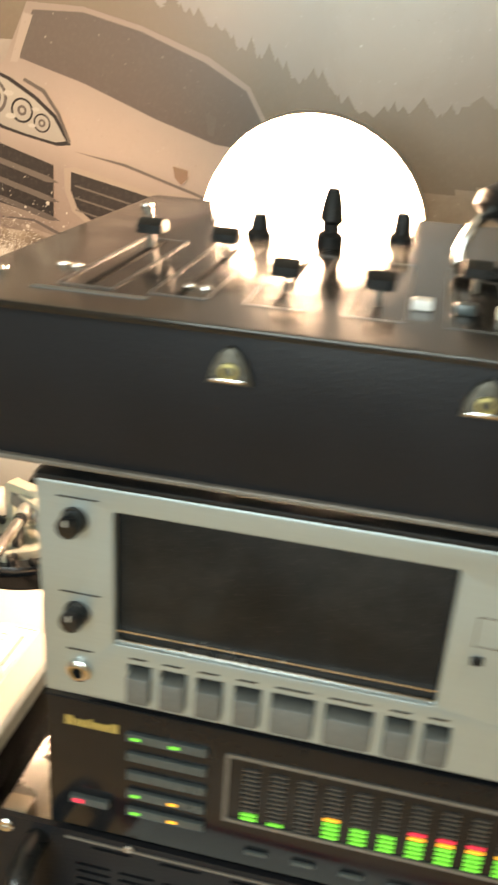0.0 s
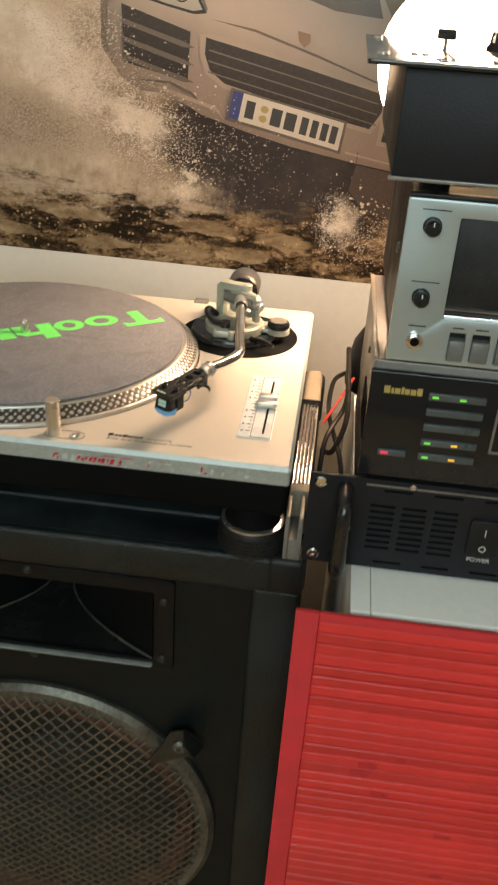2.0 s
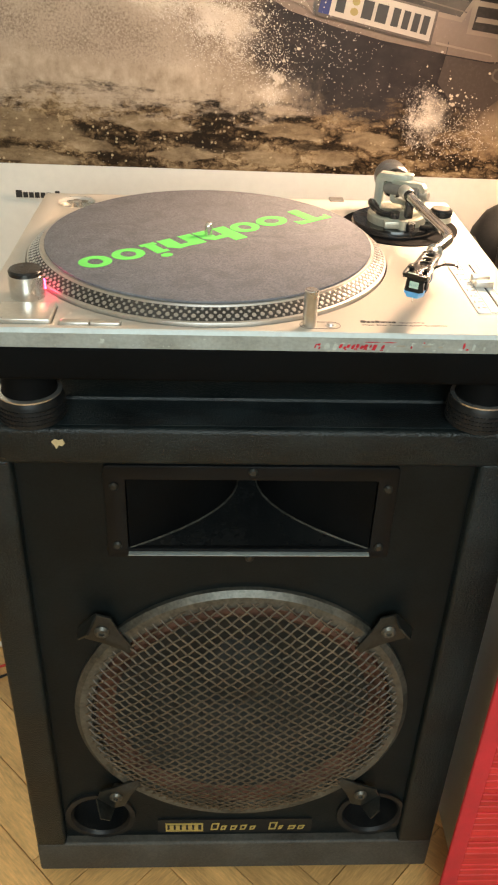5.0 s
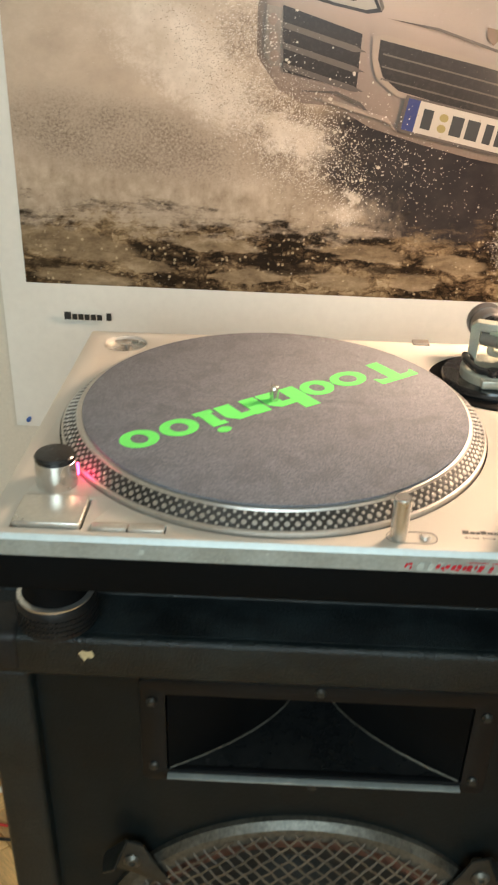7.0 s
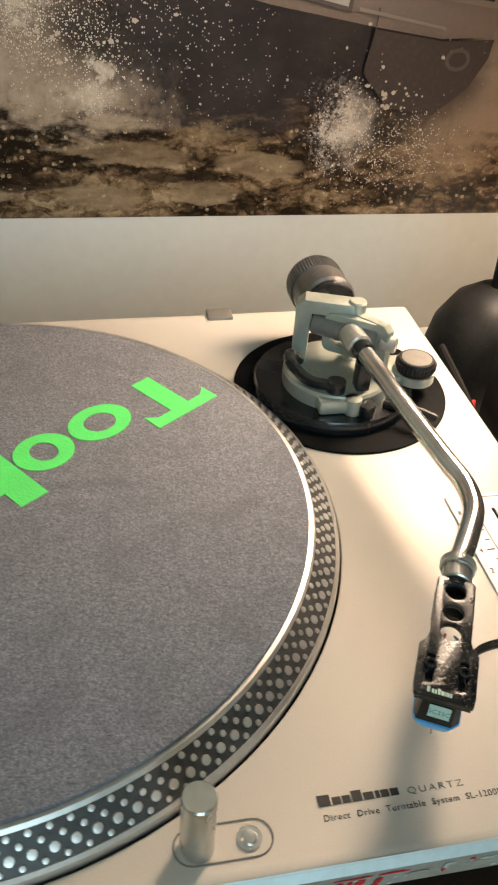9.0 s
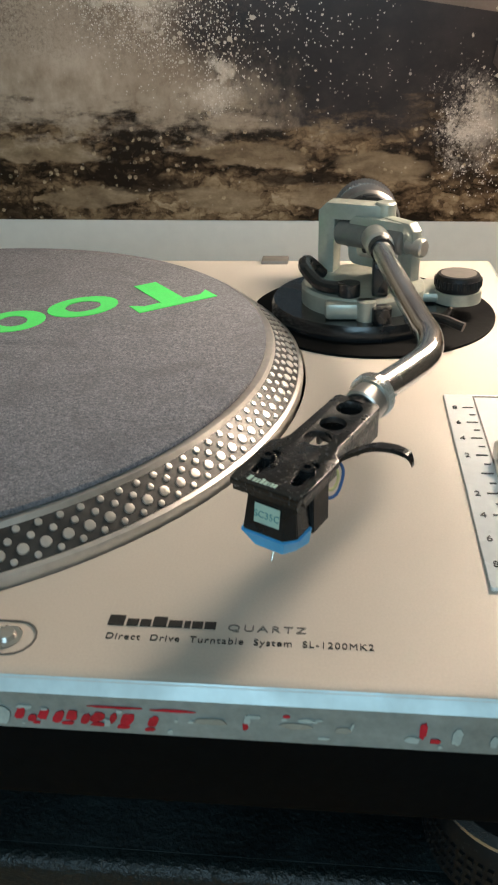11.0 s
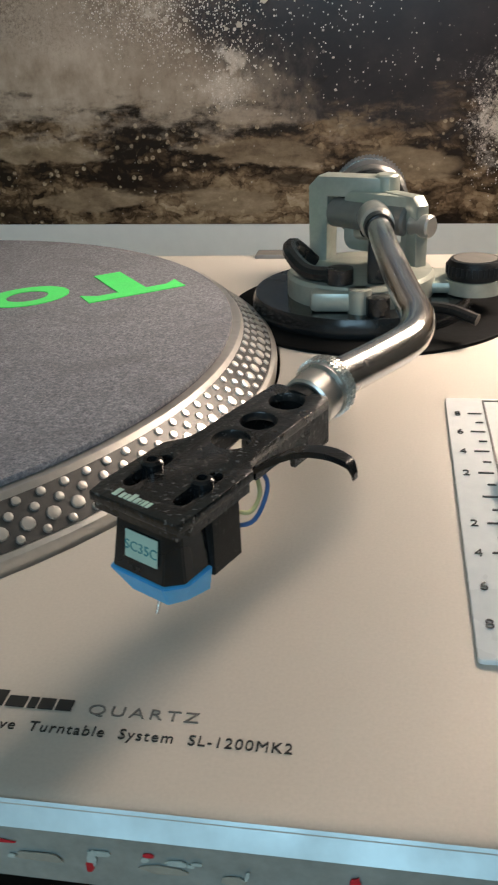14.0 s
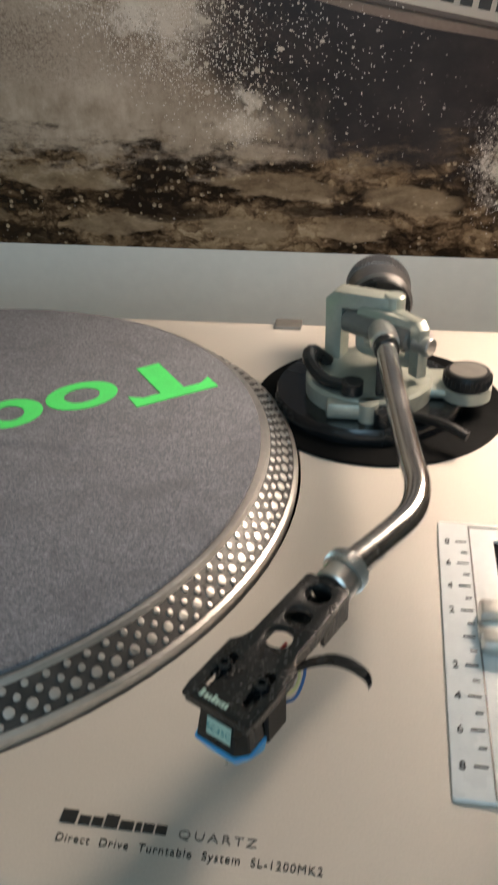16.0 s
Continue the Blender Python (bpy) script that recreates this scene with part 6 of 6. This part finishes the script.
def equaliser():
    e = thing("spectrum_equaliser", (0.727, 0.13, 0.734), "black hi-fi unit with glowing level meters and lit keys", "equaliser")
    x0, x1, z0, z1, y = 0.5065, 0.9400, 0.7375, 0.8275, 0.0300
    bm = B()
    quad_box(bm, x0 + 0.002, x1 - 0.002, y + 0.004, 0.245, z0 + 0.001, z1 + 0.006, 0.0015)
    cs = part("case", bm, M_CASE, e, "grey enamelled metal case")
    bm = B()
    for k in range(9):
        quad_box(bm, x0 + 0.0008, x0 + 0.003, 0.060 + 0.006 * k, 0.063 + 0.006 * k, 0.752, 0.785)
    part("vent_slot", bm, M_BLACK, cs)
    part("side_screw", turned(B(), [(0.0035, 0), (0.0025, 0.0018), (0, 0.0018)], (x0 + 0.002, 0.110, 0.810), (-1, 0, 0), 16), M_RIM, cs)
    part("case_top_edge", quad_box(B(), x0 + 0.0005, x0 + 0.0040, y + 0.006, 0.243, z1 + 0.0050, z1 + 0.0075, 0.0008), M_BEIGEP, cs, "pale folded case edge")
    for x in (0.54, 0.90):
        for yy in (0.06, 0.22):
            part("foot", turned(B(), [(0.011, 0), (0.011, 0.0048)], (x, yy, 0.7335)), M_BLACK, e)
    fp = part("front_panel", quad_box(B(), x0, x1, y - 0.003, y + 0.004, z0, z1, 0.0012), M_GLASSBLK, e, "gloss black front panel")
    for k, w in enumerate((46, 20, 42, 20, 36, 40, 40)):
        x = 0.5175 + (0, 50, 74, 120, 144, 184, 228)[k] * 1.08e-4
        part("maker_bar", quad_box(B(), x, x + w * 1e-4, y - 0.0036, y - 0.0030, 0.8105, 0.8105 + (0.0058 if k in (0, 3, 6) else 0.0044)), M_GOLD, fp, "gold bar of the maker's mark")
    part("power_key", quad_box(B(), 0.5195, 0.5410, y - 0.006, y - 0.002, 0.7580, 0.7630, 0.0006), M_BLUEGREY, fp)
    part("power_light", quad_box(B(), 0.5215, 0.5275, y - 0.0066, y - 0.0058, 0.7595, 0.7620, 0.0004), M_LEDR, fp, "small red power light")
    rows = ((0.8085, "gg"), (0.7955, ""), (0.7825, ""), (0.7695, "ga"), (0.7570, "ga"))
    for z, lit in rows:
        part("legend_key", quad_box(B(), 0.5510, 0.5935, y - 0.0052, y - 0.002, z, z + 0.0056, 0.0006), M_BLUEGREY, fp, "slim grey legend key")
        for k, ch in enumerate(lit):
            x = 0.5535 + 0.0205 * k
            part("key_light", quad_box(B(), x, x + 0.0050, y - 0.0058, y - 0.0050, z + 0.0018, z + 0.0036, 0.0004), M_LEDG if ch == "g" else M_LEDA, fp, "small green light" if ch == "g" else "small amber light")
    part("meter_frame", slab([rect_pts(0.6030, 0.9300, 0.7680, 0.8135), rect_pts(0.6050, 0.9280, 0.7700, 0.8115)], 0.0012, facing(y - 0.0034)), M_CASE, fp)
    rng = random.Random(3)
    lit_n = (2, 1, 0, 5, 4, 4, 6, 6, 6, 5, 6, 5, 4, 5, 4, 3, 3, 4, 3, 2)
    for k in range(22):
        x = 0.6125 + 0.0140 * k
        if x > 0.918:
            break
        for n in range(12):
            z = 0.7720 + 0.0030 * n
            lit = n < lit_n[k % 20]
            bm = quad_box(B(), x, x + 0.0080, y - 0.0042, y - 0.0028, z, z + 0.0010)
            part("meter_segment", bm, M_SEGOFF if not lit else (M_LEDR if n >= 5 else M_LEDA if n == 4 else M_LEDG), fp, "" if not lit else ("lit red segment" if n >= 5 else "lit amber segment" if n == 4 else "lit green segment"))
    bm = B()
    for k in range(12):
        quad_box(bm, 0.616 + 0.025 * k, 0.628 + 0.025 * k, y - 0.0046, y - 0.0028, 0.7480, 0.7505, 0.0005)
    part("small_keys", bm, M_BLUEGREY, fp)


equaliser()


def cassette_deck():
    c = thing("cassette_deck", (0.727, 0.15, 0.834), "silver cassette deck with a dark window and piano keys", "cassette deck")
    x0, x1, z0, z1, y = 0.5145, 0.9450, 0.8435, 0.9570, 0.0168
    bm = B()
    quad_box(bm, x0 + 0.003, x1 - 0.003, y + 0.003, 0.255, z0, z1 + 0.001, 0.002)
    cs = part("case", bm, M_SATBLK, c, "dark metal case")
    bm = B()
    screw_head(bm, 0, 0, 0, 0.004, 0.002)
    bm.transform(Matrix.Translation((x0 + 0.003, 0.085, 0.905)) @ Matrix.Rotation(radians(-90), 4, "Z"))
    part("case_screw", bm, M_RIM, cs)
    for x in (0.55, 0.90):
        for yy in (0.05, 0.23):
            part("foot", turned(B(), [(0.010, 0), (0.010, 0.0092)], (x, yy, 0.8346)), M_BLACK, c)
    keys = (0.5552, 0.5712, 0.5885, 0.6066, 0.6240, 0.6485, 0.6755, 0.6925)
    wide = (0.0128, 0.0138, 0.0140, 0.0138, 0.0212, 0.0230, 0.0138, 0.0128)
    loops = [rect_pts(x0, x1, z0, z1, 0.001), rect_pts(0.5485, 0.6965, 0.8765, 0.9475, 0.002)]
    loops += [rect_pts(k, k + w, 0.8460, 0.8680) for k, w in zip(keys, wide)]
    loops.append(rect_pts(0.7060, 0.7115, 0.9030, 0.9075))
    fp = part("front_panel", slab(loops, 0.005, facing(y), 0.0008), M_ALU, c, "brushed silver front panel")
    bm = quad_box(B(), 0.5475, 0.6975, y + 0.0045, y + 0.0075, 0.8755, 0.9485)
    part("door_window", bm, M_GLASSBLK, c, "dark smoked cassette window")
    bm = B()
    quad_box(bm, 0.5487, 0.6963, y - 0.0005, y + 0.0045, 0.8767, 0.8788, 0.0005)
    quad_box(bm, 0.5487, 0.6963, y + 0.0005, y + 0.0045, 0.8825, 0.8832)
    part("window_lip", bm, M_CHROME, c, "bright lip under the window")
    bm = B()
    quad_box(bm, 0.572, 0.672, y + 0.0060, y + 0.0066, 0.893, 0.936, 0.003)
    part("cassette_bay", bm, M_GLASSBLK, c)
    part("key_well", quad_box(B(), 0.5530, 0.7070, y + 0.0040, y + 0.0060, 0.8445, 0.8690), M_BLACK, c)
    for k, w in zip(keys, wide):
        bm = B()
        quad_box(bm, k + 0.0008, k + w - 0.0008, y - 0.0065, y + 0.0035, 0.8470, 0.8625, 0.0012)
        part("piano_key", bm, M_KEY, c, "grey piano key")
        part("key_legend", quad_box(B(), k + 0.002, k + w - 0.003, y - 0.0028, y - 0.0025, 0.8705, 0.8714), M_INK, fp)
    for z, r in ((0.9400, 0.0056), (0.8910, 0.0056)):
        kb = part("knob", turned(B(), [(r + 0.0008, 0), (r + 0.0006, 0.0015), (r, 0.002), (r * 0.95, 0.0085), (r * 0.75, 0.0100), (0, 0.0102)], (0.5315, y - 0.0025, z), (0, -1, 0), 36), M_GLOSSBLK, c, "round black knob")
        part("knob_pointer", quad_box(B(), 0.5311, 0.5319, y - 0.0132, y - 0.0118, z + 0.002, z + r - 0.001), M_PAPER, kb)
        part("knob_legend", quad_box(B(), 0.5235, 0.5425, y - 0.0028, y - 0.0025, z + 0.0105, z + 0.0112), M_INK, fp)
    jk = part("headphone_socket", turned(B(), [(0.0060, 0), (0.0060, 0.0030), (0.0042, 0.0042), (0.0032, 0.0042), (0.0030, 0.0010), (0, 0.0010)], (0.5320, y - 0.0022, 0.8590), (0, -1, 0), 28), M_CHROME, c, "bright headphone socket")
    part("socket_hole", turned(B(), [(0.0029, 0), (0, 0.0002)], (0.5320, y - 0.0035, 0.8590), (0, -1, 0), 20), M_BLACK, jk)
    part("socket_legend", quad_box(B(), 0.5260, 0.5385, y - 0.0028, y - 0.0025, 0.8695, 0.8704), M_INK, fp)
    part("counter_button", quad_box(B(), 0.7063, 0.7112, y - 0.004, y + 0.003, 0.9033, 0.9072, 0.0005), M_SATBLK, c)
    part("counter_outline", slab([rect_pts(0.7060, 0.735, 0.912, 0.927), rect_pts(0.7065, 0.7345, 0.9125, 0.9265)], 0.0003, facing(y - 0.0026)), M_CASE, fp)
    part("top_strip", quad_box(B(), x0 - 0.0005, x1, y - 0.004, y + 0.006, z1 + 0.0012, z1 + 0.0040, 0.0008), M_SATBLK, c)


cassette_deck()


def dj_mixer():
    m = thing("dj_mixer", (0.715, 0.14, 0.961), "black rack-width mixing desk lying flat on the cassette deck", "mixer")
    x0, x1, y0, y1, zt = 0.4995, 0.9345, 0.0060, 0.2850, 1.0375
    bm = quad_box(B(), x0, x1, y0 + 0.002, y1 - 0.01, 0.9700, zt - 0.002, 0.0015)
    bd = part("body", bm, M_DARKPANEL, m, "charcoal steel body")
    part("lower_edge", quad_box(B(), x0 - 0.002, x1, y0 - 0.0005, y0 + 0.0035, 0.9690, 0.9714, 0.0006), M_CASE, bd)
    tp = part("top_plate", slab([rect_pts(0.4765, 0.9590, y0 - 0.006, y1, 0.002)], 0.003, flat(zt), 0.0006), M_GLOSSPLATE, m, "black top plate overhanging both sides")
    for x in (0.599, 0.692, 0.785):
        bm = slab([[(x - 0.0070, 1.0165), (x + 0.0070, 1.0165), (x + 0.0058, 1.0212), (x + 0.0030, 1.0268), (x, 1.0290), (x - 0.0030, 1.0268), (x - 0.0058, 1.0212)]], 0.004, facing(y0), 0.0012)
        jk = part("jack_socket", bm, M_RIM, m, "front jack socket with a brass collar")
        part("brass_collar", turned(B(), [(0.0034, 0), (0.0034, 0.002), (0.0022, 0.0022), (0.0020, 0), (0, 0)], (x, y0 - 0.0018, 1.0210), (0, -1, 0), 20), M_BRASS, jk)
        part("collar_lip", quad_box(B(), x - 0.0065, x + 0.0065, y0 - 0.0045, y0 - 0.002, 1.0170, 1.0186, 0.0006), M_CHROME, jk)
    for x in (0.53, 0.91):
        for yy in (0.03, 0.20):
            part("foot", turned(B(), [(0.010, 0), (0.010, 0.0125)], (x, yy, 0.9582)), M_BLACK, m)
    z = zt + 0.0015
    rng = random.Random(8)
    for x, y in ((0.486, 0.045), (0.486, 0.24), (0.945, 0.045), (0.945, 0.24)):
        part("plate_screw", turned(B(), [(0.004, 0), (0.0035, 0.0015), (0, 0.0018)], (x, y, z), seg=16), M_CHROME, tp)
    # channel faders: flat caps on thin stems, in a row
    rows = (0.117, 0.112, 0.057, 0.053, 0.094, 0.070, 0.105, 0.060, 0.088, 0.075)
    for k, y in enumerate(rows):
        x = 0.531 + 0.039 * k
        part("fader_slot", quad_box(B(), x - 0.0012, x + 0.0012, 0.036, 0.136, z, z + 0.0004), M_BLACK, tp)
        part("fader_scale", slab([rect_pts(x - 0.012, x + 0.012, 0.032, 0.140), rect_pts(x - 0.0115, x + 0.0115, 0.0325, 0.1395)], 0.0003, flat(z + 0.0003)), M_KEY, tp)
        part("fader_stem", quad_box(B(), x - 0.0012, x + 0.0012, y - 0.002, y + 0.002, z, z + 0.0090), M_RIM, m, "thin steel stem")
        bm = slab([[(-0.0052, 0), (0.0052, 0), (0.0052, 0.0022), (0.0018, 0.0052), (-0.0018, 0.0052), (-0.0052, 0.0030)]], 0.0128, Matrix.Translation((x, y, z + 0.0085)) @ Matrix.Rotation(radians(90), 4, "Z") @ Matrix.Rotation(radians(90), 4, "X"), 0.0007)
        fk = part("fader_knob", bm, M_SATBLK, m, "black wedge fader cap")
        part("pointer", quad_box(B(), x - 0.0058, x + 0.0058, y - 0.0004, y + 0.0004, z + 0.0136, z + 0.0139), M_KEY, fk)
    for x, y, h in ((0.574, 0.170, 0.013), (0.649, 0.198, 0.016), (0.770, 0.170, 0.013), (0.810, 0.198, 0.016), (0.850, 0.170, 0.013)):
        kb = part("rotary_knob", turned(B(), [(0.0072, 0), (0.0072, 0.003), (0.0052, 0.005), (0.0046, h - 0.002), (0.0038, h), (0, h)], (x, y, z), seg=24), M_SATBLK, m, "small black rotary knob")
        part("pointer", quad_box(B(), x - 0.0006, x + 0.0006, y - 0.0040, y, z + h, z + h + 0.0004), M_PAPER, kb)
    for k in range(6):
        x = 0.661 + 0.017 * k
        part("push_button", quad_box(B(), x, x + 0.0085, 0.053, 0.060, z, z + 0.0045, 0.0010), M_BLUEGREY if k % 2 else M_PITCH, m, "small pale push button")
    part("legend_strip", quad_box(B(), 0.512, 0.560, 0.022, 0.026, z, z + 0.0003), M_KEY, tp)
    for x, y in ((0.507, 0.065), (0.514, 0.064), (0.570, 0.050), (0.577, 0.050)):
        part("legend_screw", turned(B(), [(0.0026, 0), (0.0022, 0.0012), (0, 0.0014)], (x, y, z), seg=14), M_CHROME, tp)
    # tall gooseneck socket with a plug
    bm = turned(B(), [(0.0075, 0), (0.0075, 0.006), (0.0050, 0.008), (0.0050, 0.012), (0.0070, 0.014), (0.0052, 0.026), (0.0036, 0.030)], (0.613, 0.166, z), seg=24)
    part("plug", bm, M_SATBLK, m, "tall black plug standing in the plate")


dj_mixer()


def headphones():
    h = thing("headphones", (0.688, 0.15, 1.036), "black headphones propped on the mixing desk", "headphones")
    m = Matrix.Translation((0.7120, 0.150, 1.0680)) @ Matrix.Rotation(radians(-10), 4, "X") @ Matrix.Rotation(radians(10), 4, "Y")
    bm = turned(B(), [(0.0, 0.010), (0.022, 0.009), (0.028, 0.004), (0.029, -0.003), (0.024, -0.008), (0.0, -0.009)], seg=40)
    bm.transform(m)
    part("ear_cup", bm, M_SATBLK, h, "round black ear cup")
    part("yoke", pipe(B(), smooth_line([(0.690, 0.142, 1.0680), (0.683, 0.134, 1.0600), (0.679, 0.130, 1.0500), (0.680, 0.128, 1.0420)], 6), 0.0028, 10), M_CHROME, h, "bright curved yoke")
    part("headband", pipe(B(), smooth_line([(0.680, 0.128, 1.0430), (0.704, 0.118, 1.0430), (0.746, 0.135, 1.0430), (0.786, 0.170, 1.0430)], 6), 0.0038, 10), M_SATBLK, h, "black headband")


headphones()


def globe_lamp():
    g = thing("table_lamp", (0.560, 0.405, WZ), "lit lamp with an opal dome and black base", "lamp")
    x, y, z = GLOBE
    bx, by = 0.548, 0.405
    part("base", turned(B(), [(0.047, 0), (0.048, 0.006), (0.047, 0.030), (0.042, 0.055), (0.030, 0.076), (0.014, 0.088), (0, 0.090)], (bx, by, WZ + 0.0005), seg=48), M_SATBLK, g, "domed black lamp base")
    part("base_socket", rod(B(), (bx + 0.004, by - 0.02, WZ + 0.080), (bx + 0.006, by - 0.024, WZ + 0.104), 0.008, seg=20, bevel=0.001), M_SATBLK, g)
    part("stem", pipe(B(), smooth_line([(bx, by, WZ + 0.085), (bx, by, 0.80), (bx + 0.008, by - 0.01, 0.88), (x + 0.02, y + 0.055, z - 0.02)], 6), 0.0055, 12), M_SATBLK, g, "black stem")
    aim = Vector((-0.12, -0.95, -0.22)).normalized()
    prof = [(GLOBE_R * math.cos(radians(k * 6)), GLOBE_R * math.sin(radians(k * 6))) for k in range(-2, 15)] + [(0.0, GLOBE_R)]
    part("diffuser", turned(B(), prof, GLOBE, aim, 48, False), M_GLOBE, g, "glowing opal dome diffuser")
    shade = [(GLOBE_R + 0.0016, -0.004), (GLOBE_R + 0.0016, -0.014), (GLOBE_R * 0.86, -0.045), (0.030, -0.070), (0.024, -0.085), (0, -0.085)]
    part("shade", turned(B(), shade, GLOBE, aim, 48, False), M_CASE, g, "rounded metal shade behind the diffuser")


globe_lamp()

# ---- cables ----


def cable(name, pts, r, mat, label):
    tagged(part(name, pipe(B(), smooth_line(pts, 8), r, 8), mat), label, "cable")


cable("cable", [(0.500, 0.41, 0.655), (0.487, 0.38, 0.655), (0.484, 0.30, 0.652), (0.500, 0.24, 0.630), (0.503, 0.22, 0.600), (0.488, 0.20, 0.560), (0.481, 0.22, 0.575), (0.482, 0.25, 0.640), (0.500, 0.30, 0.660), (0.506, 0.36, 0.668)], 0.0028, M_CABLE, "loose black cable looped between loudspeaker and stack")
cable("cable", [(0.508, 0.33, 0.685), (0.497, 0.305, 0.674), (0.485, 0.285, 0.660), (0.4785, 0.275, 0.652)], 0.0016, M_CABLER, "red lead running over the strip lamp")
cable("cable", [(0.480, 0.26, 0.625), (0.492, 0.25, 0.632), (0.503, 0.27, 0.660), (0.502, 0.32, 0.685), (0.500, 0.38, 0.70)], 0.0030, M_CABLE, "black lead between loudspeaker and stack")
cable("floor_cable", [(-0.45, 0.42, FL + 0.006), (-0.30, 0.45, FL + 0.006), (-0.16, 0.42, FL + 0.006), (-0.03, 0.46, FL + 0.006), (0.10, 0.47, FL + 0.006)], 0.0045, M_CABLEW, "white cable lying on the parquet")
cable("floor_cable", [(-0.40, 0.33, FL + 0.004), (-0.26, 0.38, FL + 0.004), (-0.16, 0.37, FL + 0.004), (-0.05, 0.44, FL + 0.004), (0.10, 0.45, FL + 0.004)], 0.0022, M_CABLER, "thin red cable lying on the parquet")
cable("floor_cable", [(-0.40, 0.31, FL + 0.004), (-0.24, 0.35, FL + 0.004), (-0.15, 0.35, FL + 0.004), (-0.05, 0.43, FL + 0.004), (0.10, 0.44, FL + 0.004)], 0.0022, M_CABLE, "thin black cable lying on the parquet")

# ---- parquet: herringbone blocks nearest the camera ----
L_, W_ = 0.24, 0.06
bm = quad_box(B(), 0.0006, L_ - 0.0006, 0.0006, W_ - 0.0006, -0.006, 0.0, 0.0006, 1)
block = bpy.data.meshes.new("parquet_block")
bm.to_mesh(block)
bm.free()
block.materials.append(M_OAK)
turn = Matrix.Translation((0, 0, FL)) @ Matrix.Rotation(radians(45), 4, "Z")
rest_v, rest_f, made_n = [], [], 0
for i in range(-26, 27):
    for j in range(-8, 9):
        for flip in (0, 1):
            a = i * W_ + j * L_
            b = i * W_ - j * L_
            m = Matrix.Translation((a, b, 0)) if not flip else Matrix.Translation((a + W_ - 0.0, b + W_, 0)) @ Matrix.Rotation(radians(90), 4, "Z")
            m = turn @ m
            c = m @ Vector((L_ / 2, W_ / 2, 0))
            if not (X0 < c.x < X1 and Y0 < c.y < WALL + 0.1):
                continue
            if -0.75 < c.x < 0.62 and -0.35 < c.y < 0.75 and made_n < 290:
                shared("parquet_block", block, floor, m)
                made_n += 1
            else:
                k = len(rest_v)
                rest_v.extend([m @ v.co for v in block.vertices])
                rest_f.extend([tuple(k + q for q in p.vertices) for p in block.polygons])
me = bpy.data.meshes.new("parquet_rest")
me.from_pydata(rest_v, [], rest_f)
me.materials.append(M_OAK)
rest = new("parquet_rest", me)
rest.parent = floor
tagged(rest, "oak herringbone blocks further off", kind="stuff")
